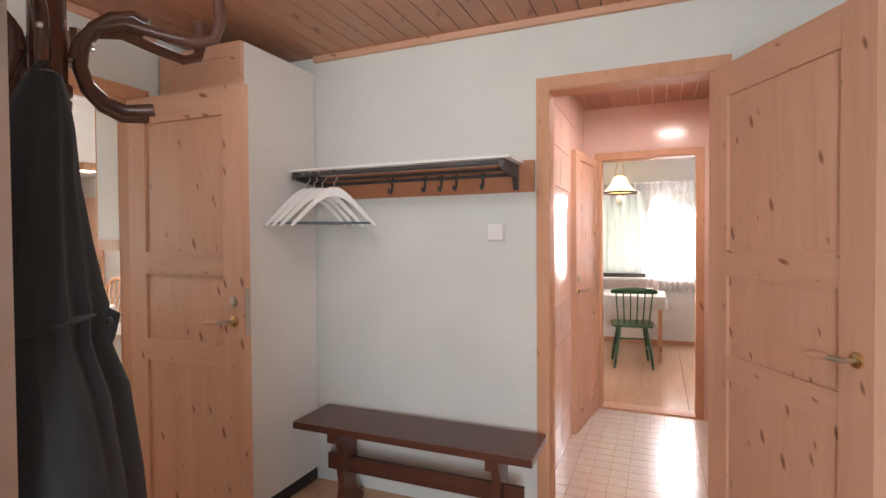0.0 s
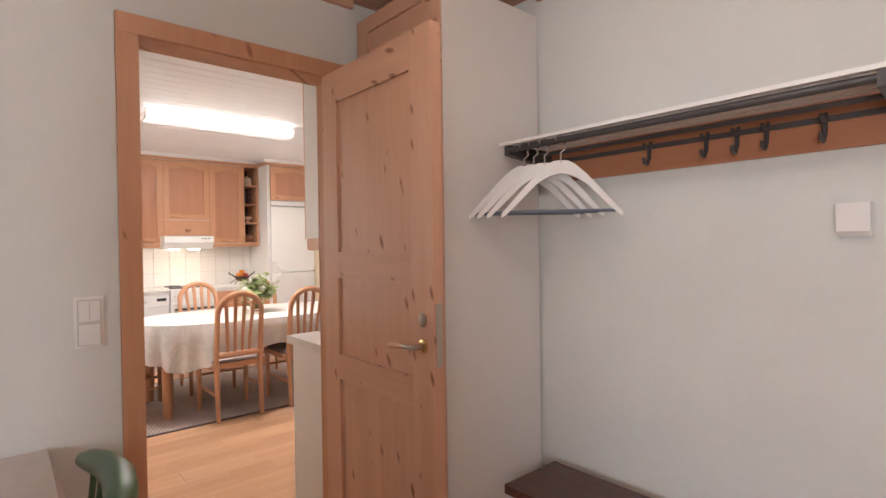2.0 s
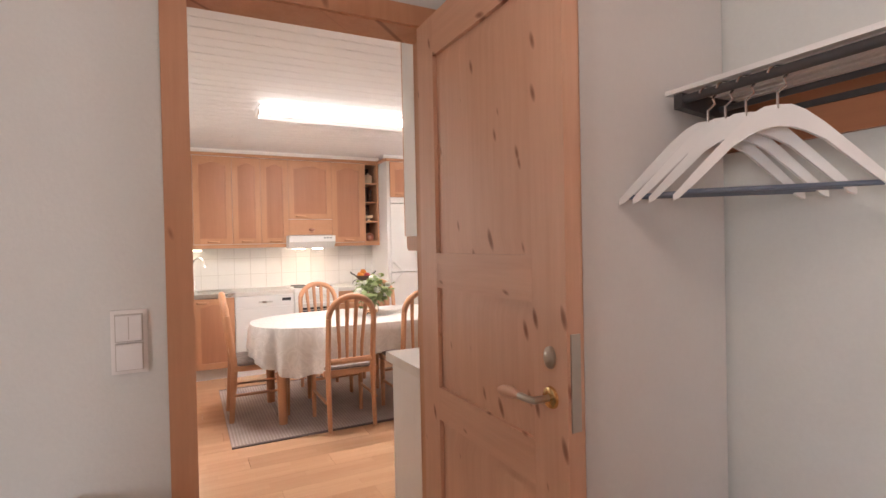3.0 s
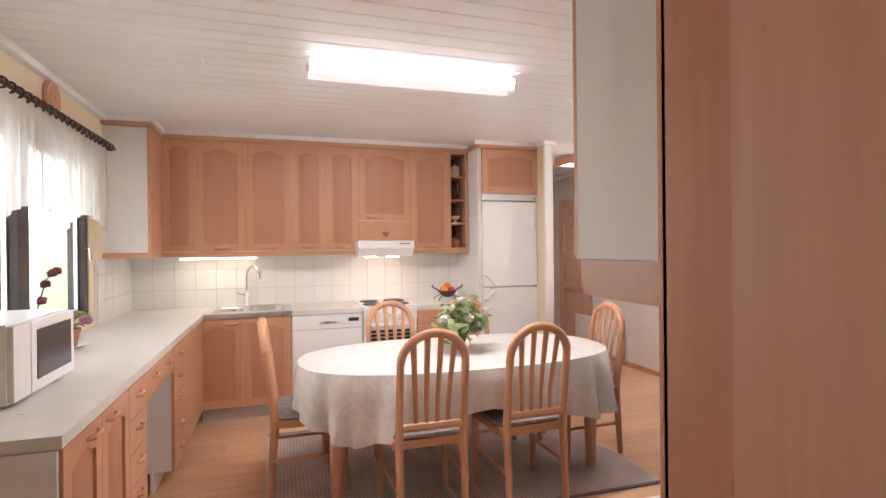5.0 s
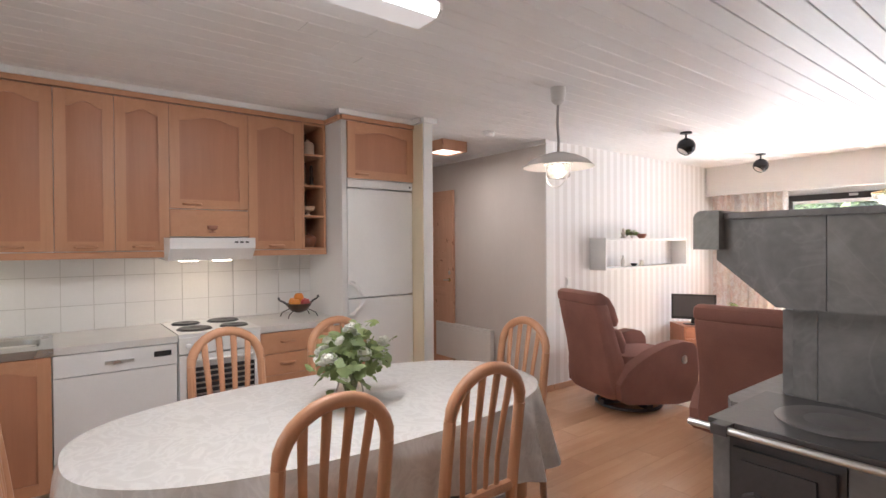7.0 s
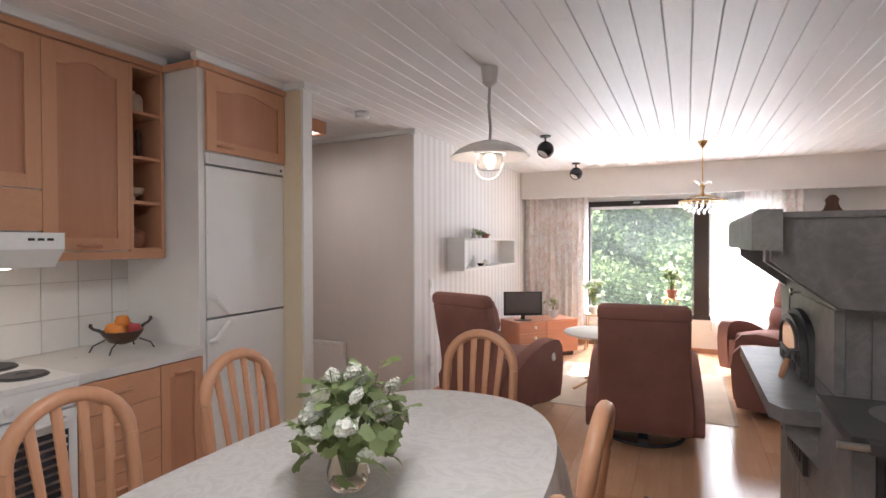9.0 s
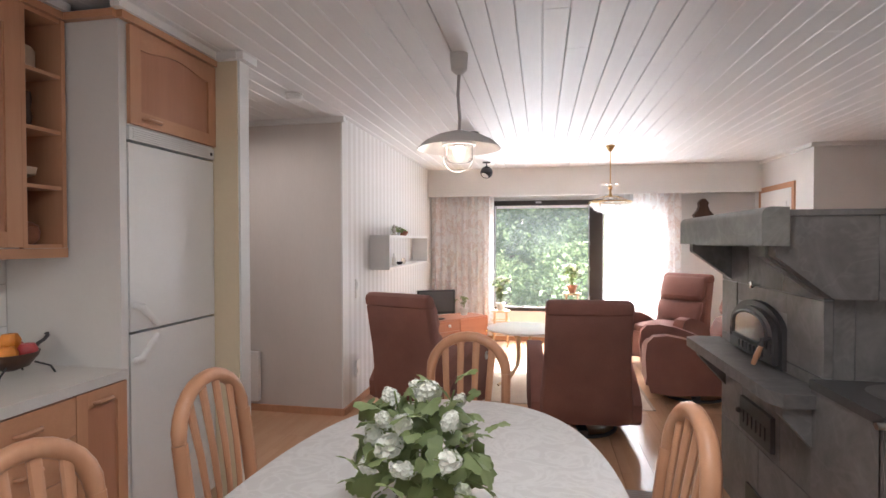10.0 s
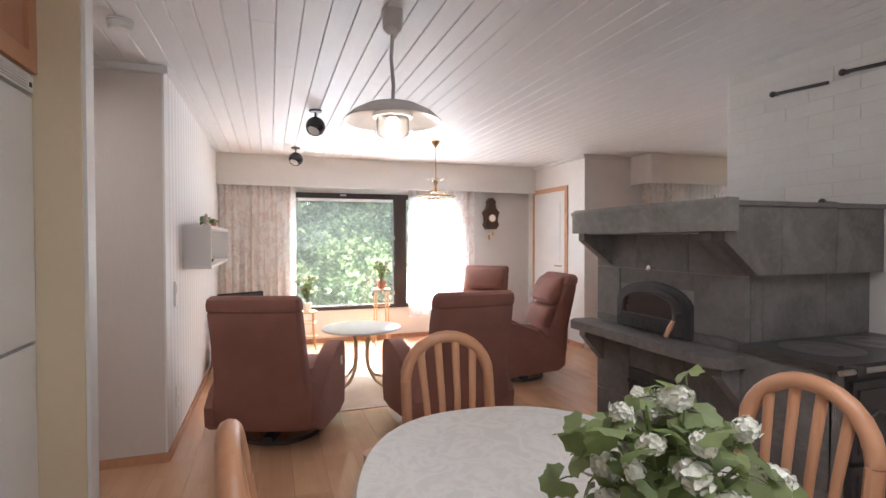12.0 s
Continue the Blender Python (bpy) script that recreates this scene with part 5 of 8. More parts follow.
def damask():
    m, nt, b = base("damask", 0.42)
    v = coords(nt, (1, 1, 1), False)
    n1, n2, wv = noise_tex(nt, v, 8.0, 3.0, 0.55, 2.0), noise_tex(nt, v, 2.0), noise_tex(nt, v, 300.0, 1.0)
    col = ramp(nt, n1, ((0.4, (0.6, 0.575, 0.55)), (0.5, (0.7, 0.68, 0.655)), (0.6, (0.61, 0.585, 0.56))))
    col = blend(nt, 0.2, col, ramp(nt, n2, ((0.3, (0.58, 0.55, 0.52)), (0.7, (0.7, 0.68, 0.66)))))
    nt.links.new(col, b.inputs["Base Color"])
    bumped(nt, b, wv, 0.12)
    return m


M["damask"] = damask()
tablecloth()


def dining_chair(at, rz):
    """A beech chair with an arched back and four slats. Local: faces +y; back posts at y=-0.2."""
    t = thing("dining_chair", at, "beech dining chair with an arched slatted back and woven seat", "chair", "chairs round the dining table", rz=rz)
    hw = 0.168

    def lean(z):
        return -0.2 - 0.07 * max(0, (z - 0.42) / 0.55) ** 1.15 - 0.03 * max(0, (0.42 - z) / 0.42)
    arch = [(hw * math.cos(a), 0.82 + 0.155 * math.sin(a)) for a in (math.pi * k / 14 for k in range(15))]
    for s in (1, -1):
        post = [(s * hw, lean(z), z) for z in (0.0, 0.15, 0.3, 0.42, 0.55, 0.68, 0.82)]
        part("back_leg", tube(nb(), post, [0.016, 0.018, 0.02, 0.021, 0.02, 0.02, 0.02], 10, 1.2), "beech", t, local=True)
    part("arch", tube(nb(), [(x, lean(z), z) for x, z in arch], [0.02] + [0.023] * 13 + [0.02], 10, 1.0), "beech", t, local=True)
    for k in range(4):
        x = -0.099 + 0.066 * k
        zt = 0.82 + 0.155 * math.sqrt(max(0, 1 - (x / hw) ** 2)) - 0.012
        pts = [(x * 0.84, lean(0.52), 0.52), (x * 0.86, lean(0.62) + 0.008, 0.62), (x * 0.95, lean(0.75) + 0.008, 0.75), (x * 1.08, lean(zt), zt)]
        part("slat", tube(nb(), pts, [0.0115, 0.0125, 0.014, 0.0165], 10, 0.6), "beech", t, local=True)
    part("lower_rail", tube(nb(), [(-hw, lean(0.5), 0.5), (hw, lean(0.5), 0.5)], 0.019, 8, 1.2), "beech", t, local=True)
    part("seat_frame", boxes((-0.2, 0.2, -0.2, -0.165, 0.395, 0.435), (-0.215, 0.215, 0.17, 0.205, 0.395, 0.435), (-0.212, -0.185, -0.1645, 0.1695, 0.395, 0.435), (0.185, 0.212, -0.1645, 0.1695, 0.395, 0.435)), "beech_h", t, local=True, smooth=False)
    cu = nb()
    loops = []
    for ins, z in ((0.012, 0.4352), (0.0, 0.447), (0.003, 0.46), (0.025, 0.47), (0.08, 0.475)):
        loops.append([(x, y + 0.005, z) for x, y in (oval(k, 32, 0.212 - ins, 0.203 - ins, 7) for k in range(32))])
    rings(cu, loops)
    part("seat", cu, "cushion", t, "woven grey-brown seat pad", local=True)
    for s in (1, -1):
        part("front_leg", tube(nb(), [(s * 0.19, 0.185, 0.0), (s * 0.19, 0.185, 0.2), (s * 0.192, 0.185, 0.394)], [0.016, 0.019, 0.021], 10), "beech", t, local=True)
        part("side_stretcher", tube(nb(), [(s * 0.19, 0.185, 0.21), (s * 0.187, lean(0.21), 0.21)], 0.011, 8), "beech", t, local=True)
    part("front_stretcher", tube(nb(), [(-0.19, 0.185, 0.29), (0.19, 0.185, 0.29)], 0.011, 8), "beech", t, local=True)
    return t


RUG = 0.008
ch = dining_chair((-4.715, 2.18, RUG), 90)
for x, y, rz in ((-4.715, 2.755, 91), (-5.595, 2.25, -90), (-5.595, 2.87, -88), (-5.14, 3.405, 180), (-5.235, 1.627, 0)):
    copy_thing(ch, pose(x, y, RUG, 0, 0, rz))

# woven rug under the table
def rug(name, x0, x1, y0, y1, mat, label, h=0.007, rz=0.0):
    t = thing(name, ((x0 + x1) / 2, (y0 + y1) / 2, 0), label, "rug", rz=rz)
    part("weave", bev(boxes((-(x1 - x0) / 2, (x1 - x0) / 2, -(y1 - y0) / 2, (y1 - y0) / 2, 0.0005, h)), 0.003), mat, t, local=True)
    for s in (-1, 1):
        part("border", bbox(s * (x1 - x0) / 2 - 0.012, s * (x1 - x0) / 2 + 0.012, -(y1 - y0) / 2, (y1 - y0) / 2, 0.001, h + 0.002, 0.003), mat + "_edge", t, "darker bound edge", local=True)
    return t


def ribbed(name, c1, c2, pitch):
    m, nt, b = base(name, 0.95)
    v = coords(nt, (1, 1, 1), False)
    wv = nt.nodes.new("ShaderNodeTexWave")
    wv.bands_direction = "Y"
    wv.inputs["Scale"].default_value, wv.inputs["Distortion"].default_value, wv.inputs["Detail Scale"].default_value = pitch, 1.2, 3.0
    nt.links.new(v, wv.inputs["Vector"])
    n = noise_tex(nt, v, 5.0, 4.0)
    col = blend(nt, 0.5, ramp(nt, wv.outputs["Fac"], ((0.2, c1), (0.8, c2))), ramp(nt, n, ((0.3, c1), (0.7, c2))))
    nt.links.new(col, b.inputs["Base Color"])
    bumped(nt, b, wv.outputs["Fac"], 0.6, 0.004)
    return m


M["rug_dark"] = ribbed("rug_dark", (0.35, 0.285, 0.255), (0.54, 0.46, 0.42), 14.0)
M["rug_dark_edge"] = plain("rug_dark_edge", (0.16, 0.12, 0.11), 0.95, var=0.2)
M["rug_pale"] = ribbed("rug_pale", (0.5, 0.4, 0.31), (0.66, 0.55, 0.44), 16.0)
M["rug_pale_edge"] = plain("rug_pale_edge", (0.4, 0.3, 0.22), 0.95, var=0.2)
rug("woven_rug", -6.1, -4.54, 1.36, 3.6, "rug_dark", "flat woven grey-brown rug under the dining table")


# ---- soapstone heater and wood stove ----
def slab(parent, x0, x1, y0, y1, z0, z1, mat="soapstone", w=0.004):
    return part("slab", bbox(x0, x1, y0, y1, z0, z1, w), mat, parent)


def heater():
    t = thing("soapstone_heater", (-3.4, 4.05, 0), "grey soapstone masonry heater with a mantel and arched iron door", "fireplace")
    X, Y0, Y1 = -3.8, 3.51, 4.59
    part("core", boxes((X + 0.006, -2.99, Y0 + 0.006, Y1 - 0.005, 0, 1.385)), "mortar_grey", t, "grey joint mortar", smooth=False)
    j = 0.0025
    # west face courses; the firebox opening lies in the third
    for z0, z1, cuts in ((0.0, 0.42, (3.51, 4.08, 4.59)), (0.42, 0.795, (3.51, 3.86, 4.28, 4.59)), (0.85, 0.90, (3.51, 4.1, 4.59)), (1.19, 1.385, (3.51, 3.84, 4.22, 4.59))):
        for a, b in zip(cuts, cuts[1:]):
            slab(t, X, X + 0.03, a + j, b - j, z0 + j, z1 - j)
    slab(t, X, X + 0.03, 3.51 + j, 3.80, 0.90 + j, 1.19 - j)
    slab(t, X, X + 0.03, 4.37, 4.59 - j, 0.90 + j, 1.19 - j)
    slab(t, X + 0.004, X + 0.03, 3.80 + j, 4.37 - j, 1.1, 1.19 - j)
    # south face above the stove, and the corner post
    slab(t, X + 0.031, -3.70, Y0, Y0 + 0.03, 0.9, 1.2 - j)
    slab(t, -3.70 + j, -3.3, Y0, Y0 + 0.03, 0.9, 1.2 - j)
    slab(t, -3.3 + j, -2.99, Y0, Y0 + 0.03, 0.9, 1.2 - j)
    # mantel: front block with rounded upper edge, side slabs, corbels
    nose = [(-4.052, 1.392), (-3.962, 1.392), (-3.962, 1.53)] + [(-4.022 - 0.03 * math.sin(q), 1.502 + 0.03 * math.cos(q)) for q in (radians(15 * k) for k in range(7))]
    part("mantel", bev(prism(nb(), nose, "y", 3.405, 4.49), 0.012, 3), "soapstone_light", t, "pale soapstone mantel block with a rounded edge")
    for a, b in ((-3.989, -3.66), (-3.658, -3.32), (-3.318, -2.99)):
        lo = 1.39 if a < -3.9 else 1.2
        prof = [(a, 1.50), (b, 1.50), (b, 1.2), (max(a, X), 1.2)] + ([(a, 1.355)] if a < -3.9 else [])
        part("hood_slab", bev(prism(nb(), prof, "y", 3.45, 3.509), 0.003), "soapstone", t)
    part("hood_top", bbox(-3.989, -2.99, 3.44, 4.6, 1.501, 1.522, 0.004), "soapstone", t)
    for y0, y1 in ((3.5095, 3.575), (4.44, 4.50)):
        part("corbel", bev(prism(nb(), [(X - 0.001, 1.2), (X - 0.001, 1.398), (-4.0, 1.398), (-4.0, 1.35)], "y", y0, y1), 0.004), "soapstone", t)
    part("hood_underside", bbox(-3.989, X - 0.0005, 3.58, 4.435, 1.386, 1.398, 0.003), "soapstone", t)
    # bench slab with brackets
    prof = [(-3.985, 3.53), (-3.95, 3.47), (X + 0.01, 3.47), (X + 0.01, 4.66), (-3.93, 4.66), (-3.985, 4.61)]
    part("shelf_slab", bev(prism(nb(), prof, "z", 0.797, 0.848), 0.014, 3), "soapstone", t, "soapstone shelf with rounded edge")
    for y0, y1 in ((3.5, 3.56), (4.52, 4.58)):
        part("bracket", bev(prism(nb(), [(X - 0.001, 0.6), (X - 0.001, 0.796), (-3.94, 0.796), (-3.94, 0.755)], "y", y0, y1), 0.004), "soapstone", t)
    # arched door
    def arch(y0, y1, z0, zs, zt, n=14):
        c, r = (y0 + y1) / 2, (y1 - y0) / 2
        return [(y0, z0), (y1, z0)] + [(c + r * math.cos(math.pi * k / n), zs + (zt - zs) * math.sin(math.pi * k / n)) for k in range(n + 1)]
    fr = part("door_frame", bev(prism(nb(), arch(3.80, 4.37, 0.855, 1.0, 1.125), "x", X - 0.018, X + 0.02), 0.006), "iron", t, "cast iron door frame")
    dr = part("fire_door", bev(prism(nb(), arch(3.835, 4.335, 0.87, 0.99, 1.1), "x", X - 0.042, X - 0.0185), 0.006), "iron", t, "arched cast iron fire door")
    part("glass", prism(nb(), arch(3.90, 4.27, 0.945, 1.0, 1.065), "x", X - 0.0445, X - 0.0425), "fire_glass", dr, "dark door glass")
    part("glass_rim", tube(nb(), [(X - 0.044, y, z) for y, z in arch(3.89, 4.28, 0.938, 1.0, 1.072)], 0.008, 6, 1.0, True), "iron", dr)
    for k in range(7):
        part("vent_bar", bbox(X - 0.048, X - 0.0425, 3.93 + 0.045 * k, 3.955 + 0.045 * k, 0.885, 0.918, 0.002), "iron", dr)
    part("handle", tube(nb(), [(X - 0.043, 3.85, 0.985), (X - 0.075, 3.85, 0.98), (X - 0.08, 3.85, 0.95)], 0.009, 8), "iron", dr)
    part("wooden_grip", tube(nb(), [(X - 0.08, 3.85, 0.95), (X - 0.09, 3.865, 0.91), (X - 0.1, 3.88, 0.865)], [0.009, 0.013, 0.01], 10), "beech", dr)
    for y in (4.325, 3.845):
        part("hinge", tube(nb(), [(X - 0.035, y, 0.92), (X - 0.035, y, 0.96)], 0.012, 8), "iron", fr)
    part("damper_knob", move(lathe(nb(), [(0.006, 0), (0.006, 0.03), (0.017, 0.032), (0.017, 0.042), (0.01, 0.045)], n=14), pose(X, 4.075, 1.2, 0, -90)), "chrome", t)
    # no recess here: a raised black block paints the opening's shade
    part("ash_pit", bbox(X - 0.012, X - 0.0005, 3.92, 4.2, 0.03, 0.2, 0.004), "black_plastic", t, "black block painted as the dark of an opening")
    # lower soot door
    sd = part("ash_door", bbox(X - 0.02, X - 0.0005, 3.9, 4.26, 0.46, 0.62, 0.005), "iron", t, "cast iron ash door")
    for k in range(6):
        part("vent_bar", bbox(X - 0.026, X - 0.0205, 3.95 + 0.05 * k, 3.975 + 0.05 * k, 0.5, 0.56, 0.002), "iron", sd)
    part("knob", ball(nb(), (X - 0.035, 4.235, 0.55), 0.014, 10), "iron", sd)


M["mortar_grey"] = plain("mortar_grey", (0.3, 0.31, 0.31), 0.9, var=0.1)
heater()


def stove():
    t = thing("wood_stove", (-3.42, 3.3, 0), "soapstone-clad wood cooking stove with iron doors and a chrome rail", "stove")
    X0, X1, Y0, Y1 = -3.83, -2.99, 3.1, 3.507
    part("core", boxes((X0 + 0.01, X1, Y0 + 0.02, Y1, 0, 0.86)), "mortar_grey", t, smooth=False)
    for z0, z1 in ((0.0, 0.42), (0.4225, 0.865)):
        slab(t, X0 - 0.012, X0 + 0.0095, Y0 + 0.012, Y1 - 0.001, z0, z1)
        slab(t, X0 - 0.012, X0 + 0.035, Y0 - 0.002, Y0 + 0.0195, z0, z1)
        slab(t, -3.515, -3.25, Y0 - 0.002, Y0 + 0.0195, z0, z1)
        slab(t, -3.2475, X1, Y0 - 0.002, Y0 + 0.0195, z0, z1)
    part("front_frame", bbox(X0 + 0.037, -3.5175, Y0 - 0.006, Y0 + 0.0195, 0.1, 0.862, 0.004), "iron", t)
    for z0, z1 in ((0.54, 0.835), (0.14, 0.52)):
        d = part("door", bbox(X0 + 0.05, -3.535, Y0 - 0.022, Y0 - 0.0065, z0, z1, 0.006), "iron", t, "cast iron stove door")
        part("raised_panel", bbox(X0 + 0.075, -3.575, Y0 - 0.03, Y0 - 0.0225, z0 + 0.03, z1 - 0.03, 0.006), "iron", d)
        part("latch", tube(nb(), [(X0 + 0.1, Y0 - 0.03, z1 - 0.12), (X0 + 0.1, Y0 - 0.055, z1 - 0.12), (X0 + 0.125, Y0 - 0.06, z1 - 0.1), (X0 + 0.165, Y0 - 0.06, z1 - 0.115), (X0 + 0.185, Y0 - 0.055, z1 - 0.15)], [0.008, 0.012, 0.008, 0.007, 0.006], 8), "iron", d)
    top = part("cooktop", bbox(X0 - 0.02, X1, Y0 - 0.015, Y1, 0.868, 0.9, 0.006), "iron_top", t, "dark iron cooktop")
    for x in (-3.6, -3.25):
        part("ring_plate", lathe(nb(), [(0.15, 0), (0.15, 0.0015), (0.145, 0.002), (0.08, 0.002), (0.078, 0.001), (0.075, 0.002), (0.002, 0.002)], (x, 3.32, 0.9003), 40), "ring_iron", top)
    rail = part("rail", tube(nb(), [(X0 - 0.06, Y0 - 0.05, 0.885), (X1 - 0.02, Y0 - 0.05, 0.885)], 0.0105, 12), "steel", t, "chrome hand rail")
    for x in (X0 + 0.03, -3.2):
        part("rail_holder", bbox(x - 0.022, x + 0.022, Y0 - 0.064, Y0 - 0.013, 0.871, 0.9, 0.005), "iron", t)


M["ring_iron"] = plain("ring_iron", (0.24, 0.225, 0.22), 0.3, 0.5, var=0.15, coarse=9, bump=0.06)
M["iron_top"] = plain("iron_top", (0.1, 0.095, 0.095), 0.34, 0.4, var=0.25, coarse=7, bump=0.1)
stove()
# damper rods on the chimney
for y0, y1, z in ((3.70, 4.0, 2.19), (3.35, 3.62, 2.2)):
    t = thing("damper_rod", (-3.0, y1, z), "black iron damper rod on the brick chimney", "damper rod")
    part("rod", tube(nb(), [(-3.03, y0, z - 0.02), (-3.03, y1, z)], 0.01, 8), "iron", t)
    part("stem", tube(nb(), [(-2.984, y1, z), (-3.03, y1, z)], 0.009, 8), "iron", t)
    part("knob", ball(nb(), (-3.035, y1 + 0.006, z), 0.018, 10), "iron", t)
# iron tool lying on the heater
solo("fire_tool", tube(nb(), [(-3.35, 3.5, 1.532), (-3.3, 3.53, 1.54), (-3.24, 3.56, 1.533), (-3.1, 3.6, 1.534)], [0.014, 0.012, 0.009, 0.009], 8), "iron", "small black iron tool lying on the heater", "tool", at=(-3.3, 3.53, 1.523))


# ---- recliners ----
def recliner(at, rz, label):
    """An upholstered recliner. Local: faces +y."""
    t = thing("recliner", at, label, "armchair", "recliners round the coffee table", rz=rz)
    # back: rounded slab that leans, with a padded rear skin
    def sect(cy, z, hw, th, p=5, n=28):
        return [(x, cy + y, z) for x, y in (oval(k, n, hw, th, p) for k in range(n))]
    rows = [(0.14, -0.30, 0.30, 0.09), (0.17, -0.31, 0.315, 0.105), (0.3, -0.33, 0.315, 0.115), (0.42, -0.34, 0.3, 0.11), (0.56, -0.375, 0.29, 0.1), (0.78, -0.437, 0.285, 0.09), (0.905, -0.47, 0.284, 0.082), (0.915, -0.472, 0.279, 0.076), (0.925, -0.474, 0.286, 0.086), (0.965, -0.483, 0.287, 0.084), (0.995, -0.49, 0.28, 0.068), (1.012, -0.493, 0.262, 0.04)]
    part("backrest", rings(nb(), [sect(cy, z, hw, th) for z, cy, hw, th in rows]), "suede", t, local=True)
    rows = [(0.5, -0.25, 0.235, 0.07), (0.58, -0.262, 0.25, 0.09), (0.68, -0.3, 0.25, 0.085), (0.7, -0.312, 0.24, 0.06)]
    part("lumbar_cushion", rings(nb(), [sect(cy, z, hw, th, 3.5) for z, cy, hw, th in rows]), "suede", t, local=True)
    rows = [(0.73, -0.325, 0.24, 0.06), (0.77, -0.335, 0.252, 0.088), (0.88, -0.372, 0.252, 0.088), (0.96, -0.402, 0.245, 0.062), (0.985, -0.415, 0.225, 0.03)]
    part("head_cushion", rings(nb(), [sect(cy, z, hw, th, 3.5) for z, cy, hw, th in rows]), "suede", t, local=True)
    rows = [(0.3, 0.07, 0.245, 0.3), (0.33, 0.075, 0.255, 0.325), (0.43, 0.08, 0.255, 0.33), (0.465, 0.08, 0.245, 0.31), (0.475, 0.08, 0.2, 0.26)]
    part("seat_cushion", rings(nb(), [sect(cy, z, hw, th, 4.5) for z, cy, hw, th in rows]), "suede", t, local=True)
    part("footrest", bev(boxes((-0.25, 0.25, 0.34, 0.41, 0.12, 0.4)), 0.03, 4), "suede", t, local=True)
    prof = [(-0.36, 0.16), (-0.30, 0.12), (0.2, 0.075), (0.38, 0.09), (0.41, 0.2), (0.425, 0.4), (0.41, 0.52), (0.36, 0.575), (0.25, 0.59), (0.1, 0.565), (-0.06, 0.51), (-0.2, 0.44), (-0.3, 0.37), (-0.37, 0.28)]
    for s in (-1, 1):
        arm = part("armrest", bev(prism(nb(), prof, "x", min(s * 0.262, s * 0.375), max(s * 0.262, s * 0.375)), 0.04, 4), "suede", t, local=True)
        if s > 0:
            part("lever_plate", move(lathe(nb(), [(0.032, 0), (0.03, 0.006), (0.02, 0.007), (0.018, 0.003)], n=18, sx=1.15), pose(0.374, 0.27, 0.44, 0, 90, 0)), "steel", arm, "oval steel release lever", local=True)
    part("base_ring", tube(nb(), [(0.27 * math.cos(a), 0.27 * math.sin(a), 0.014) for a in (2 * math.pi * k / 28 for k in range(28))], 0.014, 8, 1.0, True), "iron", t, local=True)
    part("base_cross", boxes((-0.28, 0.28, -0.03, 0.03, 0.02, 0.06), (-0.03, 0.03, -0.28, -0.031, 0.02, 0.06), (-0.03, 0.03, 0.031, 0.28, 0.02, 0.06), (-0.06, 0.06, -0.06, 0.06, 0.061, 0.14)), "iron", t, local=True, smooth=False)
    return t


r = recliner((-5.72, 5.6, 0), -19, "reddish-brown suede recliner seen beside the striped wall")
for x, y, rz, lb in ((-4.54, 5.43, 4, "reddish-brown suede recliner with its back to the table"), (-3.47, 6.42, 84, "reddish-brown suede recliner near the heater"), (-3.4, 7.62, 140, "reddish-brown suede recliner near the window corner")):
    tagged(copy_thing(r, pose(x, y, 0, 0, 0, rz)), lb)
rug("woven_rug", -5.55, -3.9, 5.87, 7.5, "rug_pale", "pale straw-coloured rug under the coffee table", 0.006)
rug("woven_rug", -4.45, -3.88, 3.55, 4.42, "rug_dark", "small grey-brown mat in front of the heater", 0.006)


def coffee_table():
    cx, cy = -4.99, 6.52
    t = thing("coffee_table", (cx, cy, 0), "round white-topped coffee table with bent birch legs", "table")
    part("top", lathe(nb(), [(0.3, 0.53), (0.355, 0.532), (0.362, 0.54), (0.362, 0.548), (0.355, 0.553), (0.001, 0.553)], (cx, cy, 0), 48), "white_gloss", t)
    for k in range(4):
        a = math.radians(40 + 90 * k)
        path = ((0.3, 0.522), (0.12, 0.5), (0.075, 0.42), (0.07, 0.26), (0.09, 0.16), (0.17, 0.07), (0.31, 0.018))
        part("leg", tube(nb(), [(cx + r * math.cos(a), cy + r * math.sin(a), z + 0.006) for r, z in path], 0.018, 10, 0.7), "birch", t)


M["birch"] = wood("birch", (0.66, 0.47, 0.28), (0.56, 0.37, 0.2), "z", 0.35)
coffee_table()


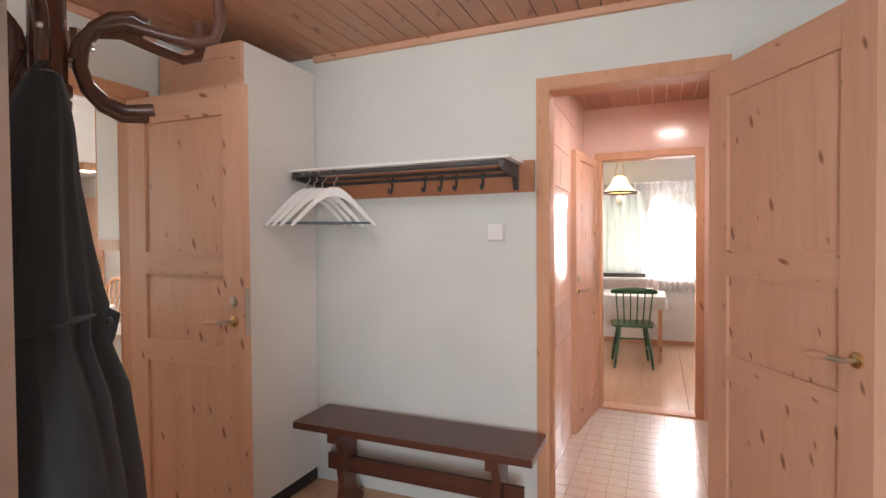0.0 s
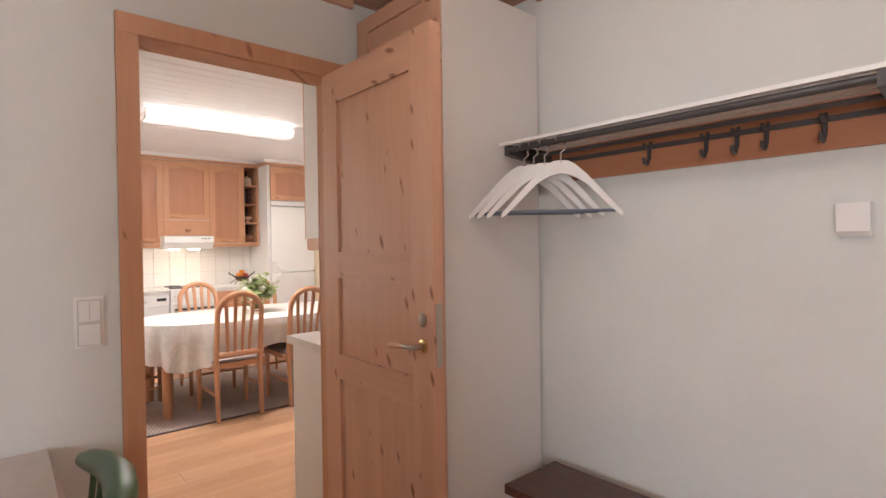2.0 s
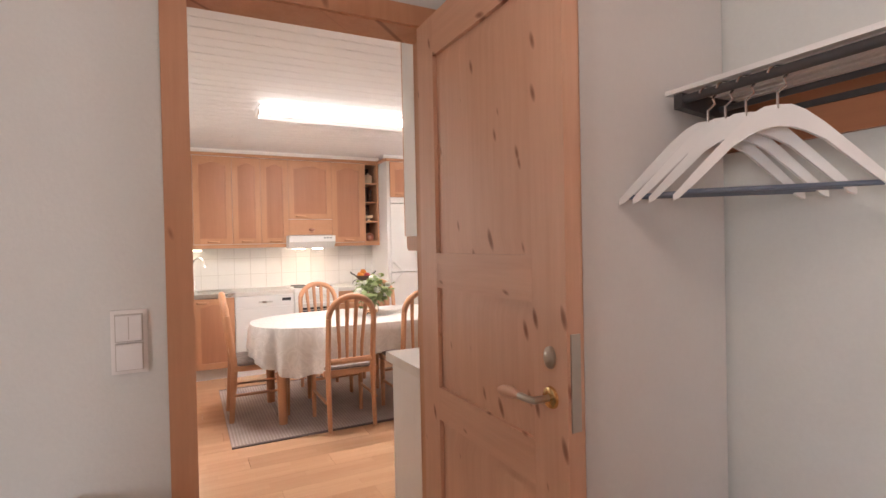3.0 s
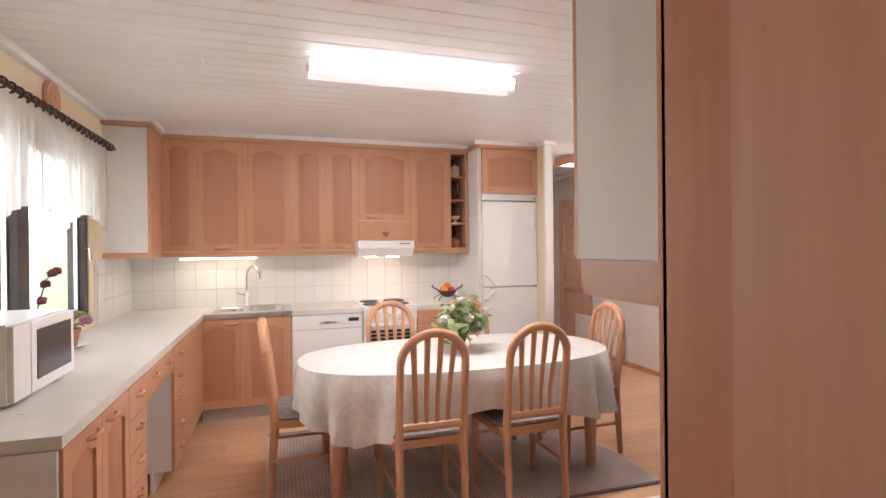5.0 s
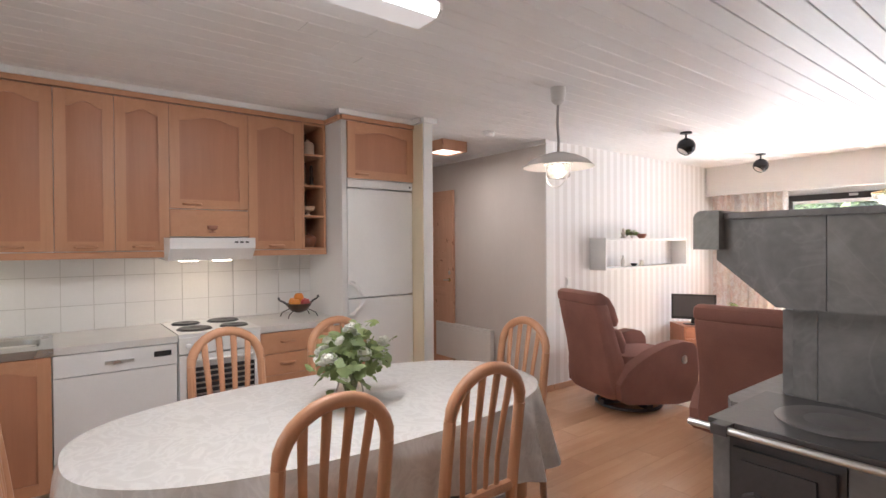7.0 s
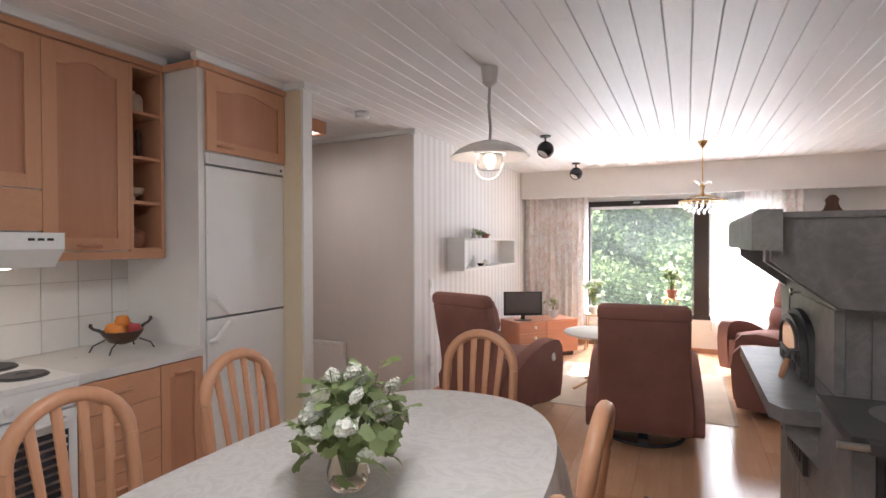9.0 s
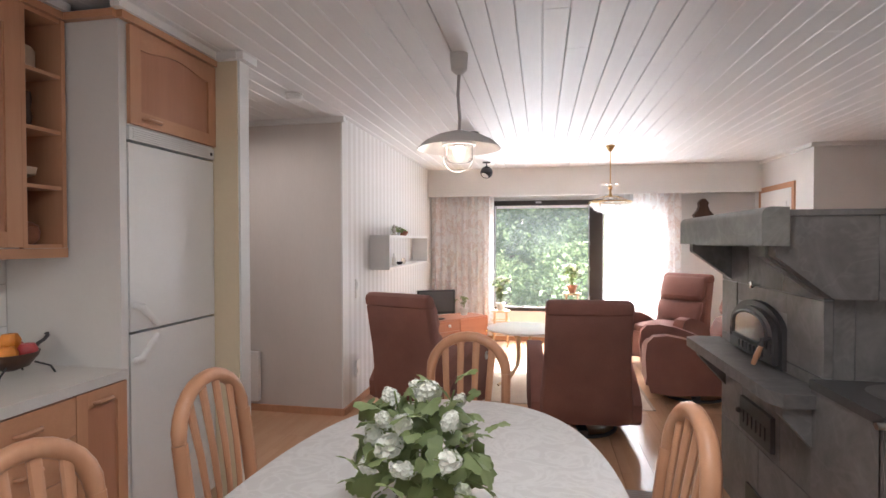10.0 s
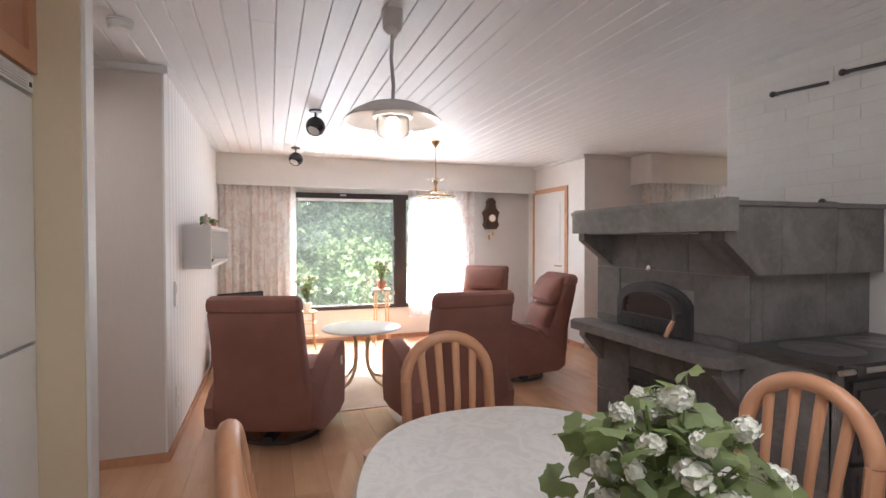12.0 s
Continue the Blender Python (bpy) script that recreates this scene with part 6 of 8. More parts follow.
# ---- tv corner ----
def tv_corner():
    m = pose(-6.06, 7.25, 0, 0, 0, 50)
    t = thing("sideboard", (-6.06, 7.25, 0), "low teak sideboard with drawers and a door, set across the corner", "sideboard", rz=50)
    part("carcass", bbox(0, 0.88, 0, 0.4, 0.06, 0.46, 0.004), "teak", t, local=True)
    part("plinth", bbox(0.03, 0.85, 0.04, 0.38, 0, 0.0595, 0.003), "dark_wood", t, local=True)
    for k in range(3):
        d = part("drawer", bbox(0.01, 0.4, -0.016, -0.0005, 0.075 + 0.127 * k, 0.195 + 0.127 * k, 0.003), "teak", t, local=True)
        part("knob", ball(nb(), (0.23, -0.03, 0.14 + 0.127 * k), 0.019, 12), "white_gloss", d, "round white knob", local=True)
    d = part("door", bbox(0.41, 0.87, -0.016, -0.0005, 0.075, 0.449, 0.003), "teak", t, local=True)
    part("knob", ball(nb(), (0.83, -0.028, 0.27), 0.015, 12), "brass", d, local=True)
    t = thing("television", tuple(m @ Vector((0.18, 0.17, 0.4605))), "small black flat television on the sideboard", "television", rz=28)
    part("stand", lathe(nb(), [(0.11, 0), (0.11, 0.006), (0.03, 0.014), (0.02, 0.07)], n=24, sy=0.7), "black_plastic", t, local=True)
    bz = part("bezel", bbox(-0.235, 0.235, -0.02, 0.02, 0.06, 0.35, 0.008), "black_plastic", t, local=True)
    part("screen", bbox(-0.215, 0.215, -0.0225, -0.0205, 0.09, 0.335, 0.001), "tv_screen", bz, local=True)
    px, py, pz = m @ Vector((0.66, 0.2, 0.4605))
    potted((px, py, pz), 0.055, "white_gloss", "small green plant in a white pot on the sideboard", 9, 0.14)


def leaf_mesh(name, mat, l=0.06, w=0.035, lobes=0):
    """A leaf with a folded midrib, tip along +y."""
    bm = nb()
    n = 6
    left, mid, right = [], [], []
    for i in range(n + 1):
        u = i / n
        ww = w * (math.sin(math.pi * (u ** 0.8)) ** 0.8) * (1 + (0.35 * math.sin(lobes * math.pi * u) if lobes else 0))
        z = -0.25 * l * u * u
        mid.append(bm.verts.new((0, l * u, z)))
        left.append(bm.verts.new((-ww, l * u - 0.1 * ww, z + 0.25 * ww)))
        right.append(bm.verts.new((ww, l * u - 0.1 * ww, z + 0.25 * ww)))
    for i in range(n):
        bm.faces.new((left[i], mid[i], mid[i + 1], left[i + 1]))
        bm.faces.new((mid[i], right[i], right[i + 1], mid[i + 1]))
    bmesh.ops.remove_doubles(bm, verts=bm.verts, dist=1e-5)
    return mesh_of(name, bm, mat)


def lobed_leaf(name, mat, s, seed):
    """A three-lobed toothed leaf on a short stalk, cupped, tip along +y."""
    rnd = random.Random(seed)
    bm = nb()
    ctr = bm.verts.new((0, 0.35 * s, -0.05 * s))
    rim = []
    for k in range(19):
        a = math.radians(-150 + 300 * k / 18)
        r = s * (0.42 + 0.2 * abs(math.cos(1.5 * a)) ** 0.8 + (0.05 if k % 2 else -0.04) + rnd.uniform(-0.03, 0.03))
        rim.append(bm.verts.new((r * math.sin(a), 0.35 * s + r * math.cos(a), -0.45 * r * r / s + 0.05 * s * math.sin(3 * a))))
    for k in range(18):
        bm.faces.new((ctr, rim[k + 1], rim[k]))
    st = tube(nb(), [(0, 0.35 * s, -0.052 * s), (0, 0, -0.1 * s), (0, -0.25 * s, -0.3 * s)], 0.0016, 5)
    tmp = bpy.data.meshes.new("stalk")
    st.to_mesh(tmp)
    bm.from_mesh(tmp)
    return mesh_of(name, bm, mat)


LEAVES = [leaf_mesh("leaf", "leaf", 0.05, 0.022), leaf_mesh("leaf", "leaf", 0.065, 0.034, 3), leaf_mesh("leaf", "leaf_pale", 0.06, 0.03, 3)]
LOBED = [lobed_leaf("leaf", "leaf", 0.062, 1), lobed_leaf("leaf", "leaf_pale", 0.052, 2), lobed_leaf("leaf", "leaf", 0.05, 3), lobed_leaf("leaf", "leaf_pale", 0.068, 4)]


def shared(name, me, parent, m):
    ob = new(name, me)
    ob.parent = parent
    ob.matrix_basis = m
    return ob


def potted(at, r, pot_mat, label, leaves, h, flower=None, saucer=False):
    """A pot with stems and leaves, and blossoms if any."""
    rnd = random.Random(int(abs(at[0] * 1000 + at[1] * 100)))
    t = thing("potted_plant", at, label, "plant")
    ph = r * 1.7
    part("pot", lathe(nb(), [(r * 0.72, 0), (r * 0.98, ph * 0.8), (r * 1.06, ph * 0.82), (r * 1.08, ph), (r * 0.95, ph), (r * 0.9, ph * 0.9), (0.001, ph * 0.88)], n=24), pot_mat, t, local=True)
    if saucer:
        part("saucer", lathe(nb(), [(r * 1.0, -0.0005), (r * 1.5, 0.012), (r * 1.5, 0.016), (r * 0.72, 0.004)], n=24), "white_gloss", t, local=True)
    for k in range(leaves):
        a, f = rnd.uniform(0, 6.28), rnd.uniform(0.3, 1.0)
        tip = Vector((math.cos(a) * r * 1.7 * f, math.sin(a) * r * 1.7 * f, ph + h * rnd.uniform(0.4, 1.0)))
        part("stem", tube(nb(), [(0, 0, ph * 0.88), tuple(tip * 0.5 + Vector((0, 0, ph * 0.5))), tuple(tip)], 0.0022, 5), "leaf", t, local=True)
        for _ in range(2):
            s = rnd.uniform(0.7, 1.2)
            shared("leaf", rnd.choice(LEAVES), t, Matrix.Translation(tip) @ pose(0, 0, 0, rnd.uniform(-30, 40), rnd.uniform(-25, 25), rnd.uniform(0, 360)) @ Matrix.Scale(s, 4))
        if flower and k % 2 == 0:
            shared("blossom", flower, t, Matrix.Translation(tip + Vector((0, 0, 0.01))) @ Matrix.Scale(rnd.uniform(0.5, 0.85), 4))
    return t


def blossom_mesh(name, mat, seed):
    """A snowball blossom: a ball of many small rounded petals."""
    rnd = random.Random(seed)
    bm = nb()
    for k in range(46):
        u, a = 1 - 2 * (k + 0.5) / 46, k * 2.39996
        d = Vector((math.sqrt(1 - u * u) * math.cos(a), math.sqrt(1 - u * u) * math.sin(a), u * 0.8))
        rot = d.to_track_quat("Z", "Y").to_matrix().to_4x4() @ pose(0, 0, 0, rnd.uniform(-25, 25), rnd.uniform(-25, 25), rnd.uniform(0, 90))
        c = d * 0.03 * rnd.uniform(0.85, 1.1)
        q = 0.0095
        ctr = bm.verts.new(c + rot.to_3x3() @ Vector((0, 0, -0.003)))
        rim = [bm.verts.new(c + rot.to_3x3() @ Vector((q * math.cos(i * 1.0472) * (1.1 if i % 2 else 0.85), q * math.sin(i * 1.0472) * (1.1 if i % 2 else 0.85), 0.001))) for i in range(6)]
        for i in range(6):
            bm.faces.new((ctr, rim[i], rim[(i + 1) % 6]))
    core = ball(nb(), (0, 0, 0), 0.024, 10)
    tmp = bpy.data.meshes.new("core")
    core.to_mesh(tmp)
    bm.from_mesh(tmp)
    me = bpy.data.meshes.new(name)
    bm.to_mesh(me)
    me.materials.append(M[mat])
    return me


SNOW = [blossom_mesh("blossom", "petal", s) for s in (1, 2, 3)]
PINK = blossom_mesh("blossom", "pink_flower", 4)
tv_corner()
potted((-5.36, 8.36, 0.47), 0.06, "white_gloss", "white flowering plant on a stand by the window", 40, 0.34, SNOW[0])
potted((-4.42, 8.36, 0.72), 0.06, "terracotta", "white flowering trailing plant on a wicker stand", 40, 0.26, SNOW[1])


def plant_stand(x, y, h, r, label):
    t = thing("plant_stand", (x, y, 0), label, "plant stand")
    part("top", lathe(nb(), [(r, h - 0.018), (r, h - 0.002), (0.001, h - 0.002)], (x, y, 0), 24), "birch", t)
    for k in range(4):
        a = math.radians(45 + 90 * k)
        part("leg", tube(nb(), [(x + r * 0.85 * math.cos(a), y + r * 0.85 * math.sin(a), h - 0.019), (x + r * 0.9 * math.cos(a), y + r * 0.9 * math.sin(a), h * 0.5), (x + r * 1.1 * math.cos(a), y + r * 1.1 * math.sin(a), 0)], 0.01, 8), "birch", t)
    for f in (0.35, 0.7):
        part("ring", tube(nb(), [(x + r * 0.93 * math.cos(2 * math.pi * k / 24), y + r * 0.93 * math.sin(2 * math.pi * k / 24), h * f) for k in range(24)], 0.006, 6, 1.0, True), "birch", t)


plant_stand(-5.36, 8.36, 0.47, 0.13, "round pale wooden plant stand by the window")
plant_stand(-4.42, 8.36, 0.72, 0.12, "tall pale wicker plant stand by the window")


# ---- wall shelf with ornaments ----
def wall_shelf():
    t = thing("wall_shelf", (-6.3, 6.65, 1.14), "white open box shelf on the striped wall", "shelf")
    part("top_board", bbox(-6.388, -6.2, 5.97, 7.6, 1.44, 1.465, 0.003), "white_gloss", t)
    part("bottom_board", bbox(-6.388, -6.2, 5.97, 7.6, 1.14, 1.162, 0.003), "white_gloss", t)
    for y in (5.97, 7.578):
        part("end_board", bbox(-6.388, -6.2, y, y + 0.022, 1.1625, 1.4395, 0.003), "white_gloss", t)


wall_shelf()
def ornament(name, prof, at, mat, label, cat, n=18):
    return solo(name, lathe(nb(), prof, at, n), mat, label, cat, at=at)


ornament("figurine", [(0.03, 0), (0.03, 0.01), (0.014, 0.02), (0.024, 0.05), (0.012, 0.075), (0.016, 0.09), (0.002, 0.11)], (-6.28, 6.4, 1.4655), "aged_metal", "small dark metal figurine on the wall shelf", "ornament")
ornament("ceramic_bowl", [(0.03, 0), (0.05, 0.03), (0.052, 0.045), (0.04, 0.05), (0.001, 0.045)], (-6.28, 6.75, 1.4655), "terracotta", "salmon pink ceramic bowl on the wall shelf", "bowl")
ornament("bottle", [(0.022, 0), (0.024, 0.01), (0.024, 0.07), (0.01, 0.09), (0.01, 0.12), (0.001, 0.122)], (-6.28, 6.4, 1.1625), "opal", "small pale bottle on the wall shelf", "bottle")
ornament("dish", [(0.02, 0), (0.035, 0.02), (0.036, 0.03), (0.03, 0.028), (0.001, 0.02)], (-6.28, 6.6, 1.1625), "black_plastic", "small dark dish on the wall shelf", "bowl")
ornament("glass_jar", [(0.022, 0), (0.024, 0.04), (0.018, 0.06), (0.001, 0.062)], (-6.28, 6.75, 1.1625), "crystal", "small glass jar on the wall shelf", "jar")
potted((-6.28, 6.57, 1.4655), 0.022, "white_gloss", "tiny green succulent on the wall shelf", 9, 0.035)

# thermometer strip and socket on the striped wall
t = thing("wall_switch", (-6.385, 5.62, 1.0), "white switch panel on the striped wall", "switch")
part("plate", bbox(-6.3885, -6.38, 5.58, 5.66, 0.92, 1.08, 0.004), "opal", t)
part("rocker", bbox(-6.3795, -6.374, 5.595, 5.645, 1.0, 1.06, 0.004), "white_gloss", t)
t = thing("wall_socket", (-6.385, 5.62, 0.3), "white wall socket on the striped wall", "socket")
part("plate", bbox(-6.3885, -6.38, 5.58, 5.66, 0.24, 0.38, 0.004), "opal", t)
part("insert", bbox(-6.3795, -6.376, 5.6, 5.64, 0.27, 0.31, 0.003), "laminate_white", t)

M["lamp_glow"] = emit("lamp_glow", (1.0, 0.9, 0.78), 0.6)
# corridor: door, heater panel, pine lamp
d = panel_door("pine_door", (-8.3, 5.235, 0), 90, 0.01 + 0.7, "reddish pine panel door standing in the corridor", 2.04)
d.matrix_basis = pose(-8.46, 5.275, 0, 0, 0, 0.5)
lever(d, 0.71, 1.0, sides=(-1,), lock=True)
t = thing("radiator", (-7.57, 5.26, 0.1), "white flat electric radiator on the corridor wall", "radiator")
part("panel", bbox(-8.05, -7.1, 5.225, 5.275, 0.1, 0.5, 0.006), "white_gloss", t)
for k in range(8):
    part("slot", bbox(-8.0 + 0.112 * k, -7.93 + 0.112 * k, 5.222, 5.2245, 0.465, 0.477, 0.001), "laminate_white", t)
for x in (-7.9, -7.25):
    part("bracket", bbox(x, x + 0.03, 5.2755, 5.2985, 0.3, 0.4, 0.002), "steel", t)
t = thing("ceiling_lamp", (-7.05, 4.6, 2.32), "square pine-framed ceiling lamp in the corridor", "lamp")
part("frame", boxes((-7.2, -7.18, 4.45, 4.75, 2.3, 2.399), (-6.92, -6.9, 4.45, 4.75, 2.3, 2.399), (-7.18, -6.92, 4.45, 4.47, 2.3, 2.399), (-7.18, -6.92, 4.73, 4.75, 2.3, 2.399)), "trim_pine", t, smooth=False)
part("diffuser", bbox(-7.179, -6.921, 4.471, 4.729, 2.31, 2.32, 0.002), "lamp_glow", t)

# door in the living room
t = thing("door_living", (-2.105, 8.08, 0), "white panelled door in a pine frame", "door", kind="structure")
part("leaf", bbox(-2.118, -2.1015, 7.683, 8.477, 0.008, 1.996, 0.003), "white_paint", t)
for z0, z1 in ((0.15, 0.9), (1.05, 1.85)):
    part("panel", bbox(-2.126, -2.1185, 7.78, 8.38, z0, z1, 0.006), "white_paint", t)
part("handle", tube(nb(), [(-2.118, 7.74, 1.0), (-2.16, 7.74, 1.0), (-2.165, 7.85, 1.0)], 0.008, 8), "brass", t)


# cuckoo clock
def clock():
    x, y = -2.745, 8.695
    t = thing("wall_clock", (x, y, 1.6), "carved dark wood wall clock with brass weights", "clock")
    body = [(-0.07, 1.5), (0.07, 1.5), (0.11, 1.56), (0.09, 1.62), (0.1, 1.7), (0.12, 1.74), (0.07, 1.8), (0.05, 1.86), (0.06, 1.9), (0.02, 1.95), (-0.02, 1.95), (-0.06, 1.9), (-0.05, 1.86), (-0.07, 1.8), (-0.12, 1.74), (-0.1, 1.7), (-0.09, 1.62), (-0.11, 1.56)]
    part("case", bev(prism(nb(), [(x + a, z) for a, z in body], "y", y - 0.1, y - 0.003), 0.012, 3), "dark_wood", t)
    part("dial", move(lathe(nb(), [(0.055, 0), (0.053, 0.01), (0.001, 0.012)], n=24), pose(x, y - 0.1, 1.66, 90)), "opal", t, "pale round dial")
    part("dial_ring", tube(nb(), [(x + 0.055 * math.cos(a), y - 0.108, 1.66 + 0.055 * math.sin(a)) for a in (2 * math.pi * k / 24 for k in range(24))], 0.008, 6, 1.0, True), "brass", t)
    for dx, z in ((-0.03, 1.36), (0.03, 1.42)):
        part("weight", lathe(nb(), [(0.004, 0.06), (0.016, 0.05), (0.018, 0.0), (0.002, -0.02)], (x + dx, y - 0.06, z), 12), "brass", t)
        part("chain", tube(nb(), [(x + dx, y - 0.06, z + 0.055), (x + dx, y - 0.06, 1.5)], 0.002, 5), "brass", t)


clock()


# ---- lamps ----
def pendant(x, y):
    t = thing("pendant_lamp", (x, y, 2.399), "white metal pendant lamp with a lit glass cylinder", "lamp")
    part("canopy", lathe(nb(), [(0.048, 0.0), (0.048, -0.02), (0.042, -0.085), (0.022, -0.105), (0.012, -0.11)], (x, y, 2.399), 24), "canopy_grey", t)
    part("cord", tube(nb(), [(x, y, 2.29), (x - 0.006, y, 2.18), (x + 0.004, y, 2.06), (x, y, 1.985)], 0.0085, 10), "cord_grey", t)
    part("shade", lathe(nb(), [(0.02, 1.99), (0.05, 1.988), (0.12, 1.968), (0.18, 1.938), (0.222, 1.9), (0.22, 1.897), (0.176, 1.93), (0.118, 1.958), (0.05, 1.976), (0.02, 1.978)], (x, y, 0), 48), "shade_white", t)
    part("collar", lathe(nb(), [(0.09, 1.915), (0.09, 1.93), (0.03, 1.94), (0.03, 1.92)], (x, y, 0), 32), "opal", t)
    gl = part("glass_cylinder", lathe(nb(), [(0.074, 1.915), (0.074, 1.842), (0.06, 1.83), (0.058, 1.832), (0.071, 1.843), (0.071, 1.915)], (x, y, 0), 32), "frosted", t)
    gl.visible_shadow = False
    part("bulb", ball(nb(), (x, y, 1.888), 0.032, 14), "bulb", t, "lit bulb")
    part("bail", tube(nb(), [(x + 0.085 * math.cos(a), y - 0.02, 1.86 + 0.09 * math.sin(a)) for a in (math.pi + math.pi * k / 16 for k in range(17))], 0.004, 6), "opal", t)


M["frosted"] = glassy("frosted", (1.0, 0.97, 0.93), 0.25)
pendant(-5.25, 4.1)


def chandelier(x, y):
    t = thing("chandelier", (x, y, 2.399), "brass and crystal bowl chandelier", "chandelier")
    part("canopy", lathe(nb(), [(0.045, 0), (0.045, -0.012), (0.015, -0.06), (0.006, -0.065)], (x, y, 2.399), 20), "brass", t)
    part("chain", tube(nb(), [(x, y, 2.34), (x, y, 1.95)], 0.006, 8), "brass", t)
    part("spindle", lathe(nb(), [(0.01, 1.86), (0.018, 1.88), (0.01, 1.92), (0.024, 1.96), (0.008, 1.99)], (x, y, 0), 14), "brass", t)
    part("rim", tube(nb(), [(x + 0.21 * math.cos(a), y + 0.21 * math.sin(a), 1.81) for a in (2 * math.pi * k / 40 for k in range(40))], 0.009, 8, 1.0, True), "brass", t)
    for k in range(6):
        a = 2 * math.pi * k / 6
        part("arm", tube(nb(), [(x + r * math.cos(a), y + r * math.sin(a), z) for r, z in ((0.01, 1.88), (0.1, 1.86), (0.21, 1.81))], 0.004, 6), "brass", t)
        part("spray", tube(nb(), [(x + r * math.cos(a + 0.5), y + r * math.sin(a + 0.5), z) for r, z in ((0.012, 1.96), (0.06, 2.0), (0.09, 1.99))], [0.003, 0.004, 0.006], 6), "crystal", t)
    drop = ball(nb(), (0, 0, 0), 0.014, 8)
    me = mesh_of("crystal_drop", drop, "crystal")
    for row, (r, z) in enumerate(((0.2, 1.79), (0.185, 1.765), (0.16, 1.74), (0.125, 1.718), (0.08, 1.705), (0.03, 1.695))):
        n = max(3, int(r * 120))
        for k in range(n):
            a = 2 * math.pi * (k + 0.5 * (row % 2)) / n
            shared("crystal_drop", me, t, Matrix.Translation((r * math.cos(a) + 0.0, r * math.sin(a), z - 2.399)))


chandelier(-4.115, 6.99)


def spot(x, y, tilt):
    t = thing("ceiling_spotlight", (x, y, 2.399), "black ball ceiling spotlight", "spotlight", "ceiling spotlights")
    part("plate", lathe(nb(), [(0.05, 0), (0.05, -0.012), (0.012, -0.016)], (x, y, 2.399), 20), "black_plastic", t)
    part("stem", tube(nb(), [(x, y, 2.385), (x, y, 2.34)], 0.009, 8), "black_plastic", t)
    m = pose(x, y, 2.27, tilt, 25, 0)
    prof = [(0.078 * math.sin(a), -0.078 * math.cos(a)) for a in (0.75 + (math.pi - 0.75) * k / 12 for k in range(13))]
    part("ball", move(lathe(nb(), [(0.04, -0.04)] + prof, n=28), m), "ball_metal", t)
    part("lens", move(lathe(nb(), [(0.048, -0.05), (0.001, -0.046)], n=20), m), "opal", t)


M["ball_metal"] = plain("ball_metal", (0.05, 0.05, 0.055), 0.25, 0.7, var=0.08, bump=0)
spot(-5.43, 6.065, -28)
spot(-5.5, 7.87, -28)
t = thing("smoke_detector", (-6.45, 4.61, 2.399), "round white smoke detector on the ceiling", "smoke detector")
part("case", lathe(nb(), [(0.05, -0.009), (0.056, -0.014), (0.056, -0.024), (0.052, -0.026), (0.052, -0.029), (0.056, -0.031), (0.053, -0.038), (0.046, -0.046), (0.02, -0.05), (0.001, -0.05)], (-6.45, 4.61, 2.399), 24), "white_gloss", t)
part("base", lathe(nb(), [(0.06, -0.0005), (0.06, -0.008), (0.05, -0.009)], (-6.45, 4.61, 2.399), 24), "laminate_white", t)


def tube_lamp():
    x, y0, y1, zt = -4.81, 1.6, 2.78, 2.399
    t = thing("fluorescent_lamp", (x, 2.19, zt), "lit fluorescent ceiling lamp with an acrylic cover", "lamp")
    part("tray", bbox(x - 0.05, x + 0.05, y0 + 0.02, y1 - 0.02, zt - 0.035, zt - 0.0005, 0.004), "white_gloss", t)
    prof = [(x - 0.075, zt - 0.03), (x - 0.082, zt - 0.06), (x - 0.06, zt - 0.088), (x + 0.06, zt - 0.088), (x + 0.082, zt - 0.06), (x + 0.075, zt - 0.03)]
    part("cover", bev(prism(nb(), prof, "y", y0 + 0.018, y1 - 0.018), 0.008), "tube", t, "glowing opal cover")
    part("lower_diffuser", bbox(x - 0.064, x + 0.064, y0 + 0.02, y1 - 0.02, zt - 0.0915, zt - 0.0885, 0.001), "tube_base", t, "prismatic lower cover")
    for a, b in ((y0, y0 + 0.0175), (y1 - 0.0175, y1)):
        part("end_cap", bev(prism(nb(), [(p, q) for p, q in prof], "y", a, b), 0.004), "opal", t)


tube_lamp()
# nook pendant over the small table
t = thing("pendant_lamp", (-0.42, 6.35, 2.399), "lit yellow glass pendant lamp with a counterweight", "lamp")
for dx in (-0.06, 0.06):
    part("cord", tube(nb(), [(-0.42, 6.35, 2.395), (-0.42 + dx, 6.35, 2.02)], 0.004, 6), "brass", t)
part("shade", lathe(nb(), [(0.03, 2.08), (0.07, 2.06), (0.09, 2.0), (0.14, 1.93), (0.175, 1.9), (0.17, 1.895), (0.085, 1.99)], (-0.42, 6.35, 0), 32), "yellow_shade", t, "glowing yellow shade")
part("weight", ball(nb(), (-0.42, 6.35, 1.8), 0.045, 14, 1.3), "opal", t)
part("rod", tube(nb(), [(-0.42, 6.35, 1.85), (-0.42, 6.35, 2.0)], 0.006, 6), "brass", t)
part("ring", tube(nb(), [(-0.42 + 0.2 * math.cos(a), 6.35 + 0.2 * math.sin(a), 1.885) for a in (2 * math.pi * k / 28 for k in range(28))], 0.012, 6, 1.0, True), "dark_wood", t)
